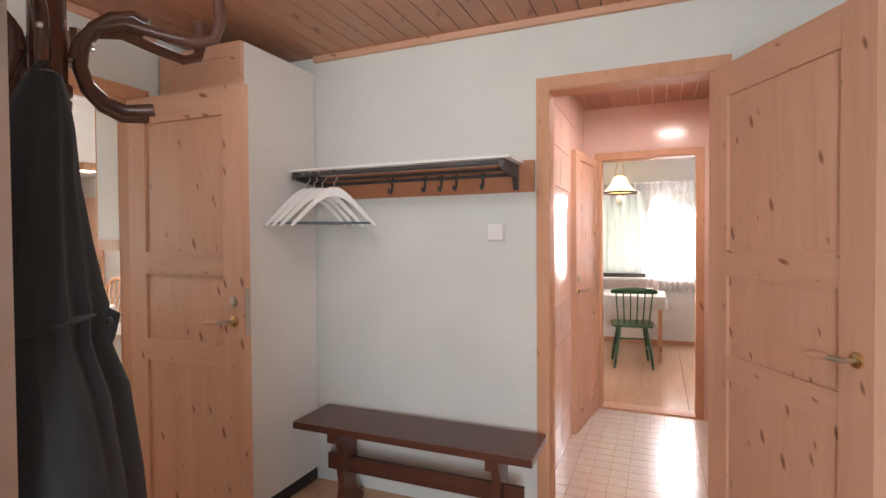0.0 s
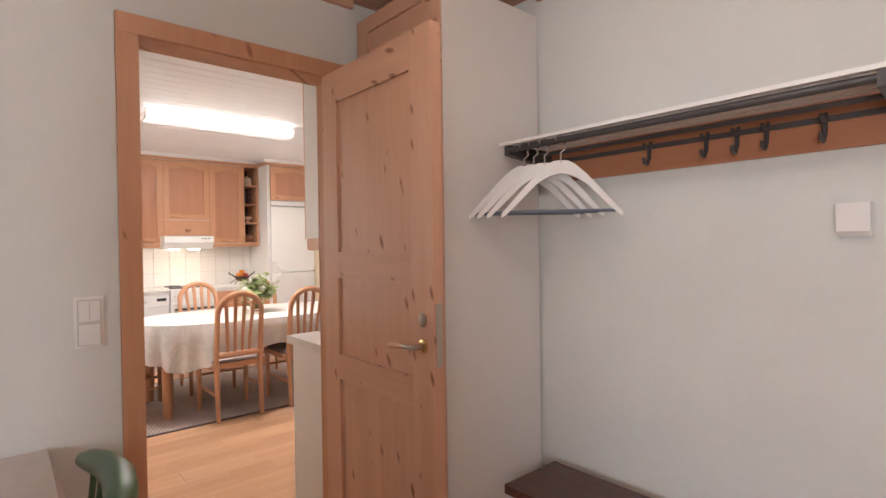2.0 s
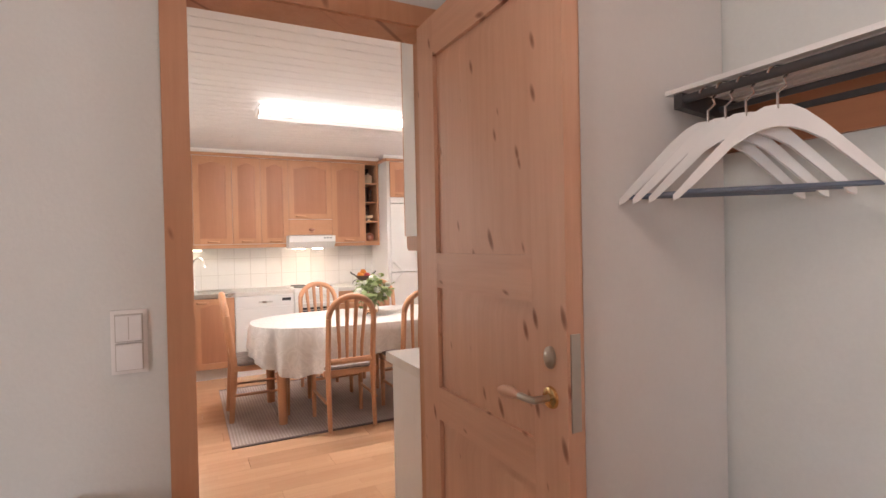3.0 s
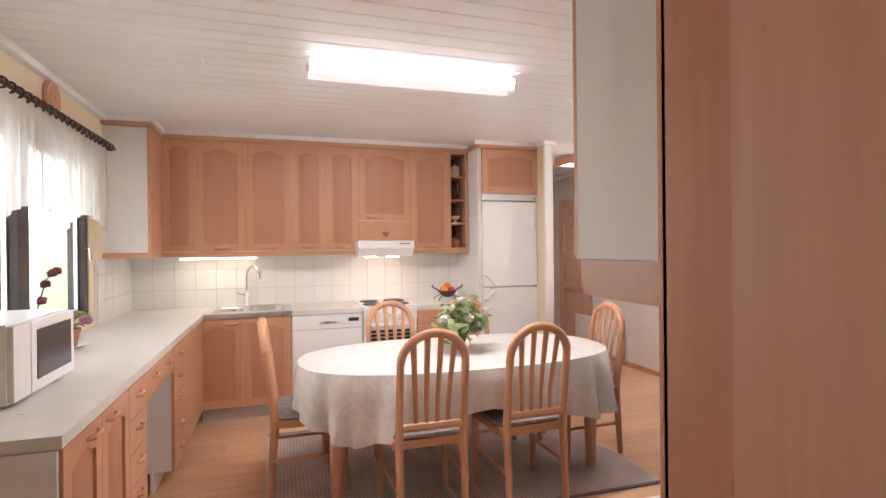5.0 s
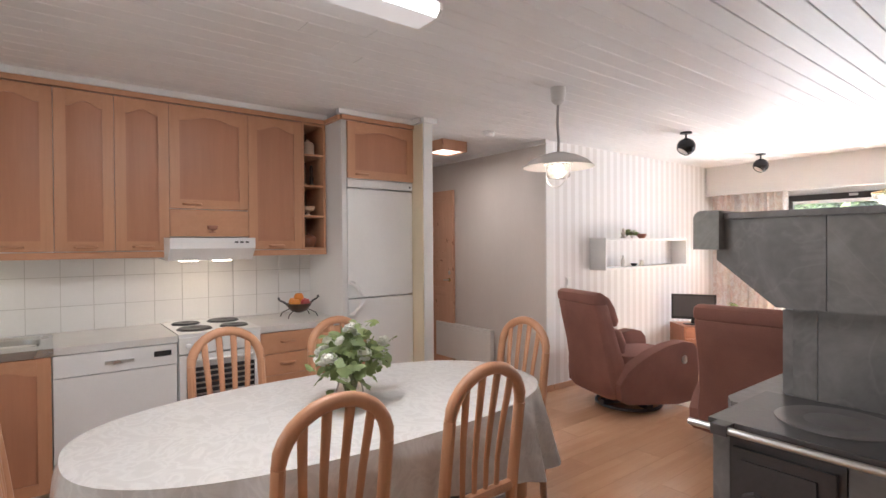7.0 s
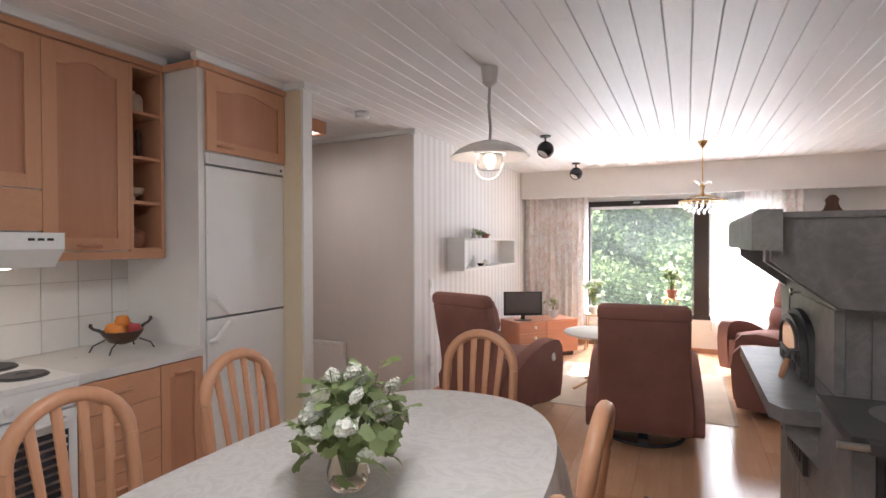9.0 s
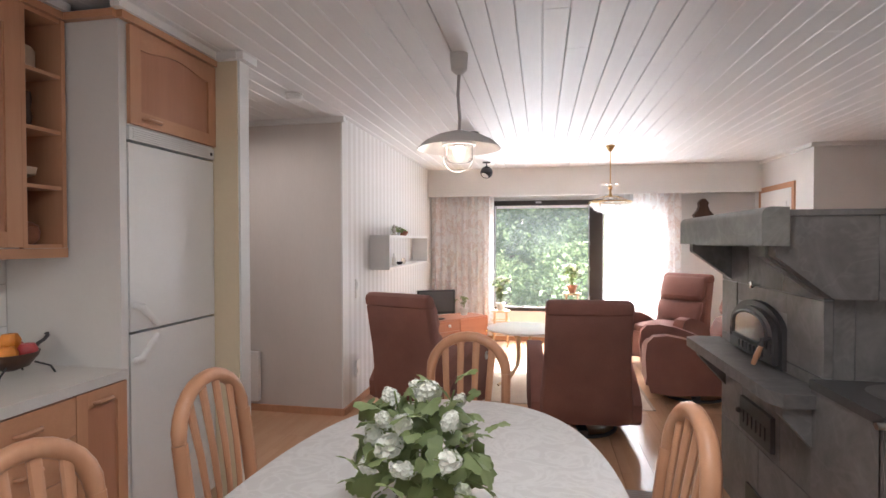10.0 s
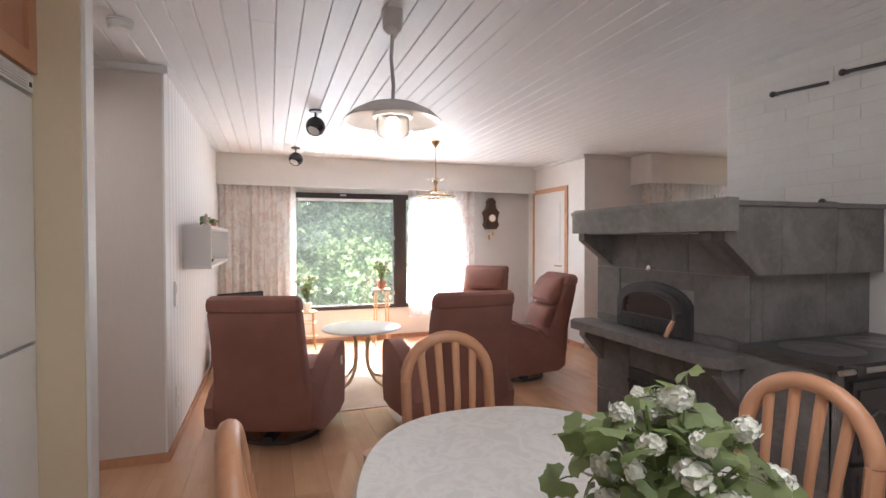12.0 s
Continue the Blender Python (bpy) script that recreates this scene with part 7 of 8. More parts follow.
# hall ceiling lamp, behind the start of the walk
t = thing("ceiling_lamp", (-1.0, 1.3, 2.399), "round opal ceiling lamp in the hall", "lamp")
part("base", lathe(nb(), [(0.1, 0), (0.1, -0.03), (0.09, -0.035)], (-1.0, 1.3, 2.399), 28), "white_gloss", t)
part("shade", lathe(nb(), [(0.12, -0.03), (0.15, -0.06), (0.12, -0.09), (0.001, -0.095)], (-1.0, 1.3, 2.399), 28), "tube", t)


# ---- curtains ----
def curtain(name, x0, x1, y, z0, z1, waves, amp, mat, label, hem=0.0):
    bm = nb()
    nx, nz = int((x1 - x0) * 90), 14
    grid = []
    for j in range(nz + 1):
        v = j / nz
        row = []
        for i in range(nx + 1):
            u = i / nx
            ph = u * waves * 2 * math.pi
            a = amp * (0.55 + 0.45 * v) * (math.sin(ph) + 0.35 * math.sin(2.3 * ph + 1.3 + v))
            zb = z0 + (hem * abs(math.sin(u * math.pi * 3.0)) ** 0.7 if hem else 0)
            row.append(bm.verts.new((x0 + (x1 - x0) * u, y + a, z1 + (zb - z1) * v)))
        grid.append(row)
    for j in range(nz):
        for i in range(nx):
            bm.faces.new((grid[j][i], grid[j][i + 1], grid[j + 1][i + 1], grid[j + 1][i]))
    return solo(name, bm, mat, label, "curtain", at=((x0 + x1) / 2, y, z1))


curtain("curtain", -6.36, -5.47, 8.6, 0.25, 2.2, 9, 0.026, "curtain_print", "white curtain with a brown leaf print, drawn aside")
curtain("curtain", -3.62, -3.02, 8.58, 0.25, 2.2, 6, 0.026, "curtain_print", "white curtain with a brown leaf print, drawn aside")
curtain("sheer_curtain", -3.98, -3.2, 8.635, 0.3, 2.2, 9, 0.014, "sheer", "sheer white curtain over the window")
curtain("curtain", -1.36, -0.68, 7.1, 0.7, 2.2, 7, 0.022, "curtain_print", "white curtain with a brown leaf print")
curtain("sheer_curtain", -0.16, 0.5, 7.12, 0.7, 2.2, 9, 0.018, "curtain_print", "pale printed curtain at the small window")
# added sheet whose white stands for the washed-out left pane
curtain("sheer_curtain", -0.95, -0.14, 7.16, 0.92, 2.2, 9, 0.014, "washout_sheer", "added thin white sheet for the small window's glare")
# kitchen valance with its rod and rings
curtain("valance", -6.2, -4.0, 0.3, 1.5, 2.13, 26, 0.013, "sheer", "gathered white valance with a scalloped hem", 0.13)
t = thing("curtain_rod", (-5.2, 0.3, 2.15), "dark turned wood curtain rod with rings", "curtain rod")
part("rod", tube(nb(), [(-6.42, 0.3, 2.155), (-3.9, 0.3, 2.155)], 0.013, 10), "dark_wood", t)
part("finial", lathe(nb(), [(0.001, 0), (0.02, 0.01), (0.022, 0.03), (0.01, 0.04)], (-6.44, 0.3, 2.135), 10), "dark_wood", t)
ring = tube(nb(), [(0, 0.024 * math.cos(a), 0.024 * math.sin(a)) for a in (2 * math.pi * k / 14 for k in range(14))], 0.006, 6, 1.0, True)
rme = mesh_of("ring", ring, "dark_wood")
for k in range(30):
    shared("ring", rme, t, Matrix.Translation((-6.3 + 0.08 * k + 5.2, 0.0, 0.0)))
for x in (-6.38, -4.0):
    part("holder", tube(nb(), [(x, 0.223, 2.155), (x, 0.3, 2.155)], 0.009, 8), "dark_wood", t)
# round wooden plate above the rod
t = thing("wall_plate", (-5.5, 0.222, 2.27), "round carved wooden plate on the kitchen wall", "wall plate")
part("disc", move(lathe(nb(), [(0.1, 0), (0.105, 0.012), (0.095, 0.024), (0.075, 0.018), (0.07, 0.012), (0.001, 0.014)], n=32), pose(-5.5, 0.223, 2.27, -90)), "beech", t)
part("relief", move(lathe(nb(), [(0.045, 0), (0.04, 0.006), (0.02, 0.008), (0.018, 0.003), (0.001, 0.005)], n=20), pose(-5.5, 0.2375, 2.27, -90)), "trim_pine", t)


# ---- things on worktops, shelves and table ----
def bouquet():
    x, y, z = -5.1, 2.55, 0.7472
    rnd = random.Random(11)
    t = thing("flower_bouquet", (x, y, z), "bouquet of white snowball flowers and green leaves in a glass vase", "flowers")
    v = part("vase", lathe(nb(), [(0.045, 0.0), (0.058, 0.02), (0.06, 0.05), (0.05, 0.085), (0.053, 0.11), (0.05, 0.11), (0.046, 0.085), (0.055, 0.05), (0.052, 0.018), (0.001, 0.012)], n=28), "crystal", t, "clear cut glass vase", local=True)
    tips = []
    for k in range(40):
        a = k * 2.39996
        el = math.sqrt((k + 0.5) / 40)
        g = rnd.uniform(0.82, 1.2)
        d = Vector((math.cos(a) * el * 0.155 * g, math.sin(a) * el * 0.155 * g, 0.15 + 0.16 * math.sqrt(max(0, 1 - el * el)) + rnd.uniform(-0.02, 0.04) - 0.03 * el))
        tips.append(d)
        part("stem", tube(nb(), [(d.x * 0.12, d.y * 0.12, 0.03), (d.x * 0.3, d.y * 0.3, 0.12), tuple(d)], 0.0026, 5), "leaf_pale", t, local=True)
    for k, d in enumerate(tips):
        if k % 3 == 0 or k in (31, 32, 28, 25, 37, 38):
            s = rnd.uniform(0.65, 1.1)
            shared("blossom", SNOW[k % 3], t, Matrix.Translation(d * 1.0) @ pose(0, 0, 0, rnd.uniform(-50, 50), rnd.uniform(-50, 50), rnd.uniform(0, 360)) @ Matrix.Diagonal((s, s * rnd.uniform(0.75, 1.0), s * rnd.uniform(0.6, 0.85), 1)))
        for _ in range(3):
            s = rnd.uniform(0.7, 1.2)
            off = Vector((rnd.uniform(-0.035, 0.035), rnd.uniform(-0.035, 0.035), rnd.uniform(-0.035, 0.03)))
            out = math.degrees(math.atan2(d.y, d.x)) - 90
            shared("leaf", rnd.choice(LOBED), t, Matrix.Translation(d * rnd.uniform(0.75, 1.05) + off) @ pose(0, 0, 0, 0, 0, out + rnd.uniform(-75, 75)) @ pose(0, 0, 0, rnd.uniform(-65, 25), rnd.uniform(-35, 35), 0) @ Matrix.Scale(s, 4))


bouquet()


def fruit_bowl():
    x, y, z = -6.84, 3.03, 0.8825
    t = thing("fruit_bowl", (x, y, z), "dark metal fruit bowl on thin legs with curled handles", "bowl")
    part("bowl", lathe(nb(), [(0.02, 0.03), (0.06, 0.045), (0.09, 0.085), (0.095, 0.1), (0.09, 0.1), (0.056, 0.052), (0.001, 0.038)], (x, y, z), 28), "dark_wood", t)
    for s in (-1, 1):
        part("handle", tube(nb(), [(x, y + s * 0.085, z + 0.09), (x, y + s * 0.115, z + 0.115), (x, y + s * 0.14, z + 0.125), (x, y + s * 0.155, z + 0.14), (x, y + s * 0.15, z + 0.15)], [0.009, 0.008, 0.007, 0.008, 0.009], 8), "iron", t)
        for q in (-1, 1):
            part("leg", tube(nb(), [(x + q * 0.05, y + s * 0.055, z + 0.055), (x + q * 0.075, y + s * 0.1, z + 0.03), (x + q * 0.08, y + s * 0.115, z)], 0.004, 6), "iron", t)
    for k, (dx, dy, dz, mt, nm) in enumerate(((0.035, -0.04, 0.1, "orange", "orange"), (-0.03, -0.03, 0.105, "orange", "orange"), (0.04, 0.035, 0.1, "apple", "apple"), (-0.03, 0.045, 0.1, "apple", "apple"), (0.0, 0.0, 0.142, "orange", "orange"))):
        b = nb()
        lathe(b, [(0.001, -0.032), (0.018, -0.034), (0.034, -0.012), (0.036, 0.008), (0.024, 0.03), (0.008, 0.032), (0.001, 0.026)], (x + dx, y + dy, z + dz), 16)
        solo(nm, b, mt, "ripe orange in the fruit bowl" if nm == "orange" else "red apple in the fruit bowl", "fruit", group="fruit in the bowl", at=(x + dx, y + dy, z + dz))


fruit_bowl()
sx, sy = -6.9, 3.135
ornament("tea_caddy", [(0.045, 0), (0.05, 0.01), (0.05, 0.09), (0.04, 0.105), (0.015, 0.11), (0.014, 0.125), (0.001, 0.13)], (sx, sy, shelf_z[3] + 0.0155), "ceramic_cream", "cream painted ceramic caddy on the open shelf", "jar", 16)
for dy in (-0.032, 0.03):
    ornament("candlestick", [(0.022, 0), (0.022, 0.01), (0.01, 0.02), (0.016, 0.06), (0.009, 0.09), (0.015, 0.13), (0.01, 0.16), (0.001, 0.162)], (sx, sy + dy, shelf_z[2] + 0.0155), "dark_wood", "turned dark wood candlestick on the open shelf", "candlestick", 12)
ornament("footed_bowl", [(0.03, 0), (0.03, 0.006), (0.01, 0.014), (0.01, 0.03), (0.045, 0.045), (0.052, 0.075), (0.045, 0.075), (0.001, 0.055)], (sx, sy, shelf_z[1] + 0.0155), "ceramic_cream", "cream footed bowl on the open shelf", "bowl", 20)
ornament("soup_tureen", [(0.035, 0), (0.055, 0.02), (0.06, 0.05), (0.054, 0.07), (0.057, 0.074), (0.03, 0.092), (0.01, 0.096), (0.01, 0.106), (0.001, 0.108)], (sx, sy, shelf_z[0] + 0.0155), "ceramic_brown", "brown banded lidded pot on the open shelf", "pot", 20)
potted((-5.27, 0.37, 0.8825), 0.06, "terracotta", "pink flowering plant in a terracotta pot on the worktop", 12, 0.07, PINK, True)


def microwave():
    t = thing("microwave", (-4.45, 0.45, 0.8825), "white microwave oven on the worktop", "microwave")
    part("case", bbox(-4.6, -4.08, 0.28, 0.6, 0.892, 1.16, 0.01), "white_gloss", t)
    d = part("door", bbox(-4.595, -4.21, 0.6005, 0.622, 0.9, 1.152, 0.008), "white_gloss", t)
    part("window", bbox(-4.56, -4.25, 0.6225, 0.625, 0.94, 1.12, 0.002), "screen", d)
    part("panel", bbox(-4.206, -4.085, 0.6005, 0.62, 0.9, 1.152, 0.006), "laminate_white", t)
    for x in (-4.56, -4.12):
        for y in (0.31, 0.57):
            part("foot", lathe(nb(), [(0.012, 0), (0.012, 0.01)], (x, y, 0.8825), 10), "black_plastic", t)


microwave()
# dark red orchid on the sill
t = thing("orchid", (-5.02, 0.33, 0.8825), "dark red orchid in a white pot on the worktop", "plant")
part("pot", lathe(nb(), [(0.04, 0), (0.05, 0.08), (0.052, 0.085), (0.046, 0.085), (0.001, 0.075)], n=20), "white_gloss", t, local=True)
part("stem", tube(nb(), [(0, 0, 0.075), (0.01, 0.01, 0.25), (-0.03, 0.03, 0.38), (-0.1, 0.05, 0.42)], 0.004, 6), "leaf", t, local=True)
M["dark_red"] = plain("dark_red", (0.16, 0.02, 0.04), 0.6, var=0.15)
DR = blossom_mesh("blossom", "dark_red", 8)
for p in ((0.0, 0.02, 0.28), (-0.02, 0.03, 0.36), (-0.06, 0.045, 0.41), (-0.1, 0.05, 0.42), (0.01, 0.03, 0.22)):
    shared("blossom", DR, t, Matrix.Translation(p) @ Matrix.Scale(0.75, 4))
for a in (20, 140, 250):
    shared("leaf", LEAVES[0], t, pose(0, 0, 0.085, 25, 0, a) @ Matrix.Scale(2.2, 4))


# ---- outdoors ----
solo("ground", boxes((-120, 110, -160, 220, -0.6, -0.5)), "grass", "mown grass round the house", "ground", "structure", smooth=False)

# Added backdrop that glows by emission, for bright haze between the trees.
M["glowing_haze"] = emit("glowing_haze", (0.62, 0.68, 0.56), 0.75)
solo("backdrop", boxes((-90, 80, 70, 70.2, -1, 45)), "glowing_haze", "added glowing sheet, pale haze behind the trees", "backdrop", "structure", smooth=False)


def tree_meshes(seed, h, spread, low):
    """A tapered trunk with limbs, and a crown of leaf clumps with gaps."""
    rnd = random.Random(seed)
    trunk = nb()
    tube(trunk, [(0, 0, -0.1), (0.03, 0.02, h * 0.3), (-0.05, 0.04, h * 0.6), (0.02, 0, h * 0.92)], [0.13, 0.1, 0.07, 0.02], 8)
    centres = []
    for k in range(26):
        z = h * (low + (0.97 - low) * (k + 0.5) / 26)
        a = k * 2.4 + rnd.uniform(-0.4, 0.4)
        r = spread * rnd.uniform(0.55, 1.0) * math.sin(math.pi * min(0.95, 0.18 + 0.8 * (z / h - low) / (1 - low))) ** 0.7
        tip = Vector((r * math.cos(a), r * math.sin(a), z + 0.3 * r))
        tube(trunk, [(0, 0, z - 0.25 * r), tuple(tip * 0.5 + Vector((0, 0, (z - 0.1 * r) * 0.5))), tuple(tip)], [0.035, 0.022, 0.008], 5)
        centres += [tip, tip * 0.72 + Vector((0, 0, z * 0.28))]
    verts, faces = [], []
    for c in centres:
        cr = spread * rnd.uniform(0.22, 0.38)
        for _ in range(150):
            d = Vector((rnd.gauss(0, 1), rnd.gauss(0, 1), rnd.gauss(0, 0.8)))
            p = c + d * cr * 0.5
            s = rnd.uniform(0.035, 0.075)
            q = Euler((rnd.uniform(0, 6.3), rnd.uniform(0, 6.3), rnd.uniform(0, 6.3))).to_matrix()
            i = len(verts)
            for v in ((-s * 0.5, 0, 0), (0, -s, 0.2 * s), (s * 0.5, 0, 0), (0, s * 1.1, 0.2 * s)):
                verts.append(tuple(p + q @ Vector(v)))
            faces.append((i, i + 1, i + 2, i + 3))
    me = bpy.data.meshes.new("crown")
    me.from_pydata(verts, [], faces)
    me.materials.append(M["tree_leaf"])
    return mesh_of("trunk", trunk, "bark"), me


def foliage():
    m, nt, b = base("tree_leaf", 0.5)
    geo = nt.nodes.new("ShaderNodeNewGeometry")
    col = ramp(nt, geo.outputs["Random Per Island"], ((0.0, (0.1, 0.14, 0.065)), (0.5, (0.17, 0.22, 0.11)), (1.0, (0.27, 0.32, 0.18))))
    nt.links.new(col, b.inputs["Base Color"])
    tr, mx = nt.nodes.new("ShaderNodeBsdfTranslucent"), nt.nodes.new("ShaderNodeMixShader")
    nt.links.new(blend(nt, 1.0, col, (2.7, 2.6, 2.3), "MULTIPLY"), tr.inputs[0])
    mx.inputs[0].default_value = 0.7
    nt.links.new(b.outputs[0], mx.inputs[1])
    nt.links.new(tr.outputs[0], mx.inputs[2])
    nt.links.new(mx.outputs[0], nt.nodes["Material Output"].inputs[0])
    return m


M["tree_leaf"] = foliage()


def tree(at, rz, meshes, s, label, name="tree"):
    t = thing(name, at, label, name, "trees outside", rz=rz)
    for nm, me in zip(("trunk", "crown"), meshes):
        shared(nm, me, t, Matrix.Scale(s, 4))


T1, T2, B1 = tree_meshes(3, 6.0, 1.9, 0.18), tree_meshes(5, 7.5, 2.2, 0.22), tree_meshes(9, 2.0, 1.3, 0.06)
M["sunlit_white"] = plain("sunlit_white", (0.7, 0.72, 0.62), 0.7, var=0.12, coarse=2.0, fine=20)


def sunlit_shrub(at, s, seed):
    """A shrub with small white quads over its leaves, painting its sunlit top."""
    rnd = random.Random(seed)
    t = thing("shrub", at, "garden shrub with its sunlit top painted as white patches", "shrub", "trees outside", rz=rnd.uniform(0, 360))
    for nm, me in zip(("trunk", "crown"), B1):
        shared(nm, me, t, Matrix.Scale(s, 4))
    verts, faces = [], []
    for k in range(420):
        u, a = rnd.uniform(-0.1, 1.0), rnd.uniform(0, 6.283)
        d = Vector((math.sqrt(max(0, 1 - u * u)) * math.cos(a), math.sqrt(max(0, 1 - u * u)) * math.sin(a), u))
        c = Vector((0, 0, 0.9)) + Vector((d.x * 1.35, d.y * 1.35, d.z * 1.15)) * rnd.uniform(0.8, 1.08)
        for _ in range(7):
            p = c + Vector((rnd.gauss(0, 0.05), rnd.gauss(0, 0.05), rnd.gauss(0, 0.04)))
            q, w = Euler((rnd.uniform(0, 6.3), rnd.uniform(0, 6.3), 0)).to_matrix(), rnd.uniform(0.025, 0.05)
            i = len(verts)
            for v in ((-w, 0, 0), (0, -w, 0.01), (w, 0, 0), (0, w, 0.01)):
                verts.append(tuple(p + q @ Vector(v)))
            faces.append((i, i + 1, i + 2, i + 3))
    me = bpy.data.meshes.new("flower_heads")
    me.from_pydata(verts, [], faces)
    me.materials.append(M["sunlit_white"])
    shared("flower_heads", me, t, Matrix.Scale(s, 4))


sunlit_shrub((-3.5, 12.6, -0.5), 0.8, 31)
sunlit_shrub((-2.2, 12.2, -0.5), 0.75, 32)
for x, y, rz, me, s in ((-7.5, 15.5, 0, T1, 1.0), (-4.6, 17.5, 70, T2, 1.0), (-2.2, 15.0, 140, T1, 0.9), (0.6, 17.0, 200, T2, 1.0), (-9.8, 18.0, 250, T2, 1.1), (-2.6, 22.5, 110, T2, 1.35), (2.5, 23.0, 310, T1, 1.5), (-11.5, 24.0, 170, T1, 1.5), (4.2, 15.0, 20, T1, 1.0), (-13.5, 16.0, 80, T1, 1.1), (-5.2, -9.0, 15, T1, 1.0), (-8.5, -10.0, 105, T2, 1.0)):
    tree((x, y, -0.5), rz, me, s, "leafy green broadleaf tree in summer")
rnd = random.Random(21)
for k in range(30):
    row = k % 3
    x, y = -12 + 15 * (k // 3 + rnd.uniform(0.2, 0.8)) / 10, (12.3, 14.2, 16.4)[row] + rnd.uniform(-0.5, 0.5)
    tree((x, y, -0.5), rnd.uniform(0, 360), B1, (0.75, 1.05, 1.6)[row] * rnd.uniform(0.85, 1.15), "dense green garden shrub", "shrub")
for k in range(9):
    tree((-14 + 2.1 * k + rnd.uniform(-0.5, 0.5), 20.5 + rnd.uniform(-1.2, 1.2), -0.5), rnd.uniform(0, 360), T1 if k % 2 else T2, rnd.uniform(1.1, 1.5), "leafy green broadleaf tree in summer")
for k in range(6):
    tree((-8.6 + 1.4 * k + rnd.uniform(-0.4, 0.4), -5.2 + rnd.uniform(-0.6, 0.6), -0.5), rnd.uniform(0, 360), B1, rnd.uniform(0.9, 1.3), "dense green garden shrub", "shrub")
for k in range(4):
    tree((-9.5 + 2.6 * k, -8.0 + rnd.uniform(-0.8, 0.8), -0.5), rnd.uniform(0, 360), T1, rnd.uniform(0.8, 1.1), "leafy green broadleaf tree in summer")


# ---- pieces of floor, walls and chimney ----
def piece_mesh(name, dx, dy, dz, mat, w=0.0015):
    return mesh_of(name, bev(boxes((0, dx, 0, dy, 0, dz)), w, 1) if w else boxes((0, dx, 0, dy, 0, dz)), mat, False)


def child(name, me, parent, x, y, z):
    ob = new(name, me)
    ob.parent = parent
    ob.location = Vector((x, y, z)) - Vector(parent.location)
    return ob


def laminate():
    """Three-strip beech boards: strips of varied tone along the board."""
    m, nt, b = base("laminate", 0.2)
    v = coords(nt, (14, 0.9, 14))
    streak, fine = noise_tex(nt, v, 1.0, 4.0, 0.6, 0.5), noise_tex(nt, v, 7.0, 3.0, 0.6)
    tc, mp = nt.nodes.new("ShaderNodeTexCoord"), nt.nodes.new("ShaderNodeMapping")
    mp.inputs["Scale"].default_value = (1, 1, 1)
    nt.links.new(tc.outputs["Object"], mp.inputs[0])
    br = nt.nodes.new("ShaderNodeTexBrick")
    mp.inputs["Rotation"].default_value = (0, 0, radians(90))
    nt.links.new(mp.outputs[0], br.inputs["Vector"])
    for k, val in (("Scale", 1.0), ("Mortar Size", 0.0006), ("Brick Width", 0.42), ("Row Height", 0.0633), ("Bias", 0.0)):
        br.inputs[k].default_value = val
    br.inputs["Color1"].default_value, br.inputs["Color2"].default_value, br.inputs["Mortar"].default_value = (0.7, 0.43, 0.265, 1), (0.62, 0.36, 0.21, 1), (0.5, 0.28, 0.16, 1)
    oi = nt.nodes.new("ShaderNodeObjectInfo")
    tone = ramp(nt, oi.outputs["Random"], ((0.0, (0.9, 0.88, 0.86)), (1.0, (1.05, 1.05, 1.05))))
    col = blend(nt, 0.45, br.outputs["Color"], ramp(nt, streak, ((0.25, (0.58, 0.33, 0.19)), (0.75, (0.73, 0.46, 0.29)))))
    col = blend(nt, 0.15, col, ramp(nt, fine, ((0.3, (0.56, 0.32, 0.18)), (0.7, (0.73, 0.46, 0.29)))))
    col = blend(nt, 1.0, col, tone, "MULTIPLY")
    nt.links.new(col, b.inputs["Base Color"])
    bumped(nt, b, fine, 0.04)
    return m


M["laminate"] = laminate()
fl = bpy.data.objects["floor"]
L, W = 1.29, 0.19
full = piece_mesh("board", W - 0.0012, L - 0.0012, 0.012, "laminate", 0.0008)
near, rest = 0, nb()
row = 0
x = -8.9
while x < 1.45:
    y = -2.1 + (row * 0.47) % L - L
    lo = 3.9 if x < -7.3 else 0.12 if x < -2.6 else -2.1
    hi = 5.35 if x < -6.6 else 8.7
    while y < 8.7:
        y0, y1 = max(y, lo), min(y + L, hi)
        if y1 - y0 > 0.05 and not (x > -2.42 and y0 > 2.6 and y1 < 4.5):
            whole = y1 - y0 > L - 1e-6
            if whole and -7.2 < x < -2.2 and y0 > -0.2 and near < 290:
                child("board", full, fl, x, y, -0.012)
                near += 1
            else:
                box(rest, x, x + W - 0.0012, y0, y1 - 0.0012, -0.012, 0.0)
        y += L
    x += W
    row += 1
ob = part("boards_beyond", rest, "laminate", fl, smooth=False)
tagged(ob, kind="stuff")

# kitchen wall tiles
wl = bpy.data.objects["wall_kitchen_back"]
tw, g = 0.172, 0.0035
rows = ((0.884, 1.045), (1.045, 1.229), (1.229, 1.344))
solo("wall_tile_bed", boxes((-7.1195, -7.116, 0.222, 3.238, 0.884, 1.345)), "grout", "pale grout behind the wall tiles", "wall", "structure", smooth=False)
for z0, z1 in rows:
    me = piece_mesh("tile", 0.006, tw - g, z1 - z0 - g, "tile_white", 0.002)
    y = 0.224
    while y + tw < 3.24:
        child("tile", me, wl, -7.1155, y, z0)
        y += tw
    if 3.238 - y > 0.02:
        child("tile", piece_mesh("tile", 0.006, 3.237 - y, z1 - z0 - g, "tile_white", 0.002), wl, -7.1155, y, z0)
wk = bpy.data.objects["wall_kitchen_window"]
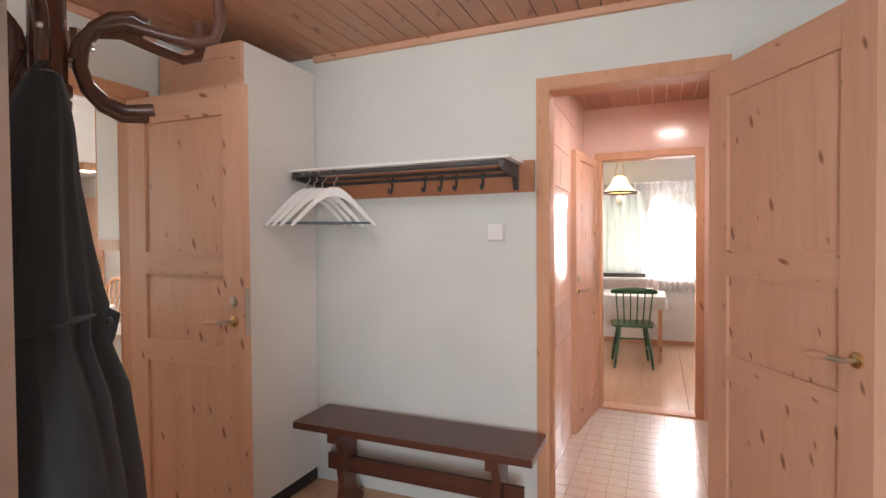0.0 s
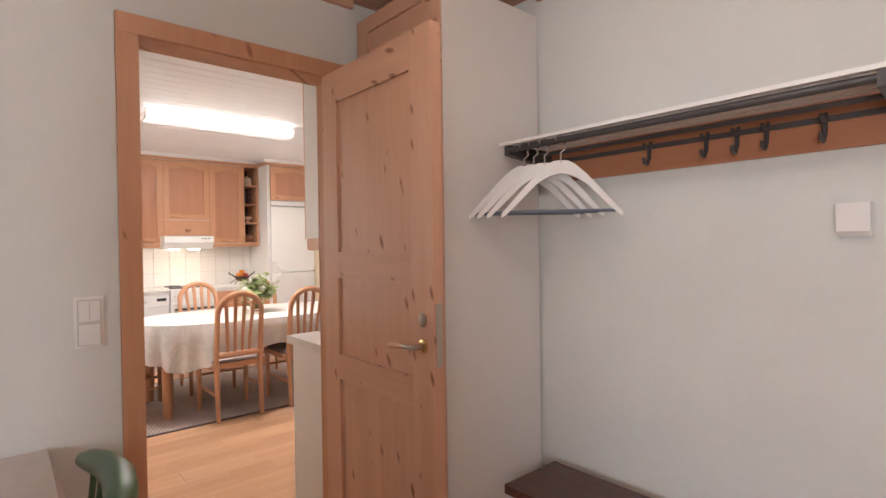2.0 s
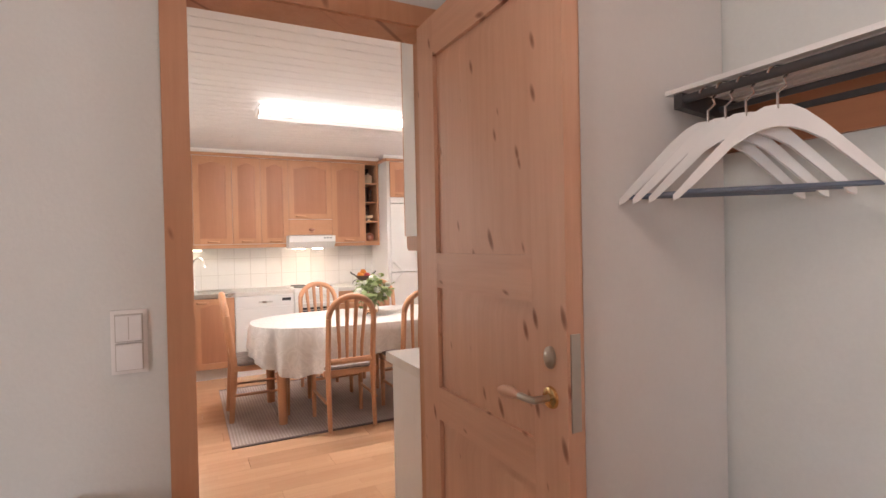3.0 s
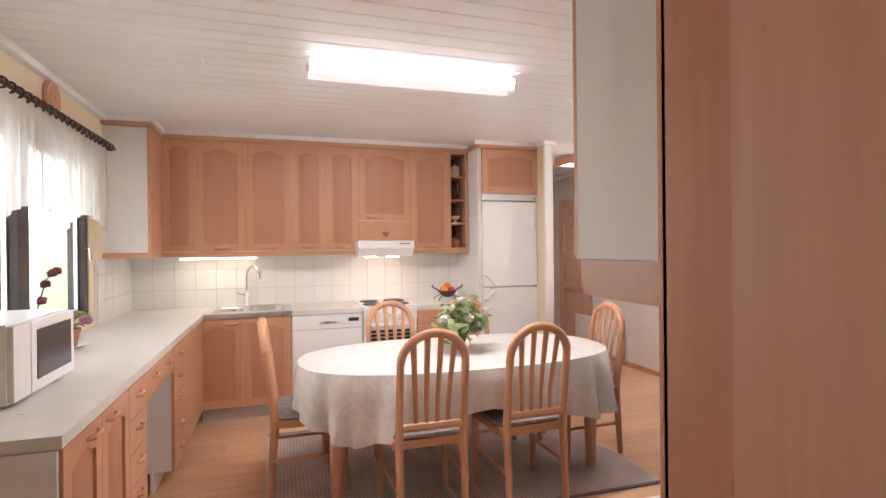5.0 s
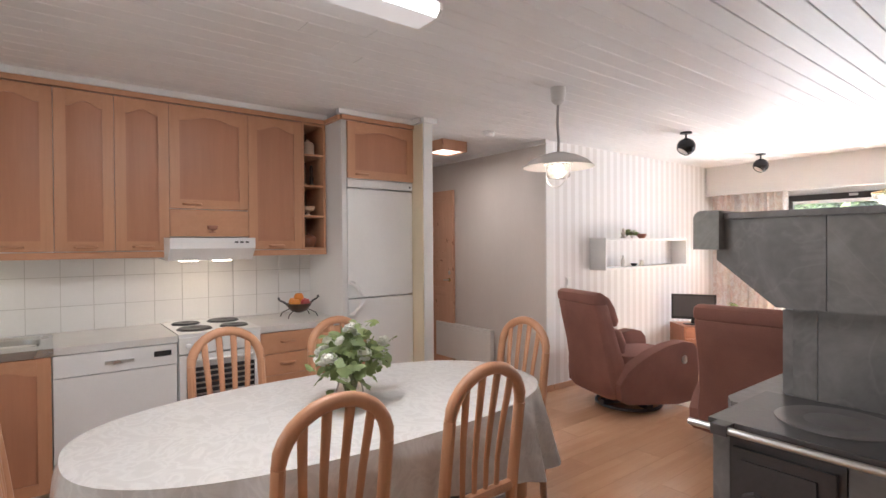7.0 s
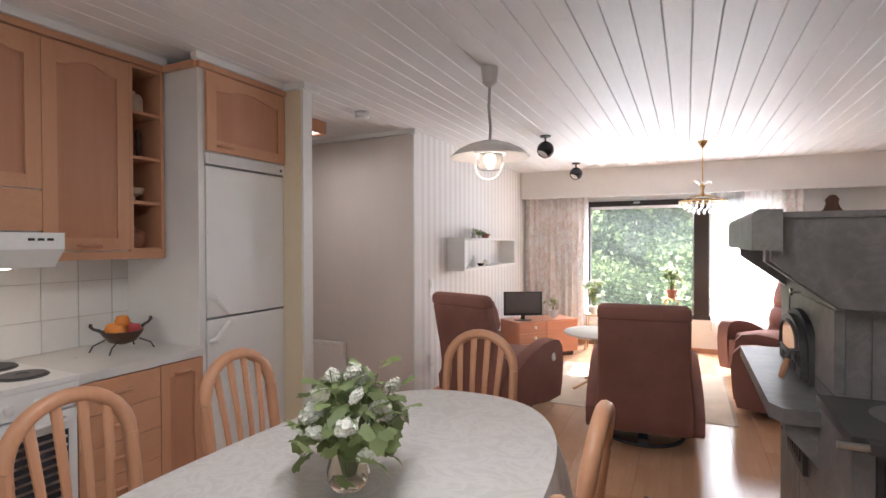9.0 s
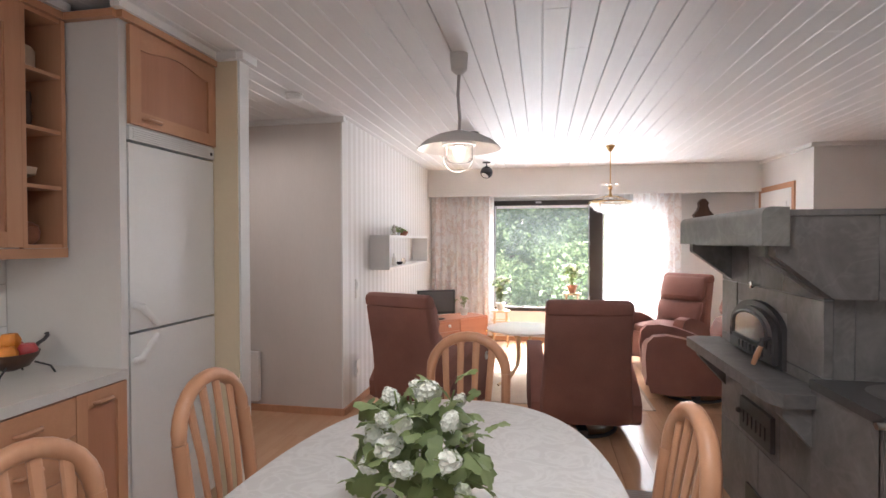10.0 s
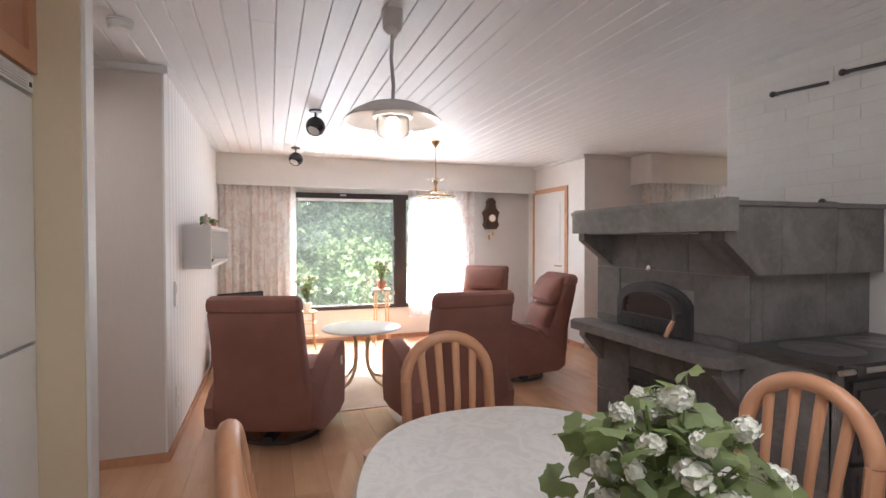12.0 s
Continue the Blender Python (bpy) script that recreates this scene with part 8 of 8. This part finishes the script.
solo("wall_tile_bed_side", boxes((-7.1155, -6.2, 0.2205, 0.2235, 0.884, 1.345)), "grout", "pale grout behind the wall tiles", "wall", "structure", smooth=False)
for z0, z1 in rows:
    me = piece_mesh("tile", tw - g, 0.006, z1 - z0 - g, "tile_white", 0.002)
    for k in range(5):
        child("tile", me, wk, -7.108 + k * tw, 0.224, z0)

# pink tiles of the passage, and its small floor tiles
pw = bpy.data.objects["wall_passage_left"]
pr = bpy.data.objects["wall_passage_right"]
me = piece_mesh("tile", 0.006, 0.335, 0.235, "tile_pink", 0.002)
for k in range(5):
    for j in range(10):
        child("tile", me, pw, -0.5695, 2.65 + 0.34 * k, 0.24 * j + 0.001)
        child("tile", me, pr, 0.3535, 2.65 + 0.34 * k, 0.24 * j + 0.001)
pe = bpy.data.objects["wall_passage_end"]
me = piece_mesh("tile", 0.30, 0.006, 0.19, "tile_pink", 0.002)
for k in range(3):
    child("tile", me, pe, -0.56 + 0.304 * k, 4.3935, 2.06)
solo("floor_passage", boxes((-2.42, 1.49, 2.6, 4.45, -0.0115, -0.003)), "grout_pink", "grouted floor of the tiled passage", "floor", "structure", smooth=False)
fp = bpy.data.objects["floor_passage"]
M["tile_floor"] = plain("tile_floor", (0.7, 0.56, 0.48), 0.2, var=0.06, coarse=12, bump=0.02)
me = piece_mesh("tile", 0.096, 0.096, 0.006, "tile_floor", 0.0015)
for i in range(9):
    for j in range(17):
        child("tile", me, fp, -0.56 + 0.1 * i, 2.66 + 0.1 * j, -0.003)
solo("threshold", bbox(-0.425, 0.255, 4.38, 4.53, -0.002, 0.014, 0.004), "trim_pine", "worn wooden threshold of the passage", "threshold", "structure")
solo("threshold_hall", bbox(-0.474, 0.211, 2.52, 2.65, -0.002, 0.012, 0.004), "trim_pine", "worn wooden threshold of the passage", "threshold", "structure")
solo("threshold_kitchen", bbox(-2.487, -2.353, 1.136, 1.847, -0.002, 0.012, 0.004), "trim_pine", "worn wooden kitchen threshold", "threshold", "structure")

# painted bricks of the chimney
ck = bpy.data.objects["wall_chimney"]
bl, bh = 0.262, 0.075
rnd = random.Random(2)
meshes = [piece_mesh("brick", 0.018, bl - 0.005 - 0.001 * k, bh - 0.005, "brick_white", 0.004) for k in range(3)]
half = piece_mesh("brick", 0.018, bl / 2 - 0.005, bh - 0.005, "brick_white", 0.004)
for j in range(13):
    z = 1.43 + bh * j
    if z + bh > 2.4:
        break
    y = 2.645 + (bl / 2 if j % 2 else 0)
    if j % 2:
        child("brick", half, ck, -3.0, 2.645, z)
    while y + bl < 4.35:
        child("brick", rnd.choice(meshes), ck, -3.001 - rnd.uniform(0, 0.0015), y, z)
        y += bl
    if 4.34 - y > 0.08:
        child("brick", half, ck, -3.0, y, z)
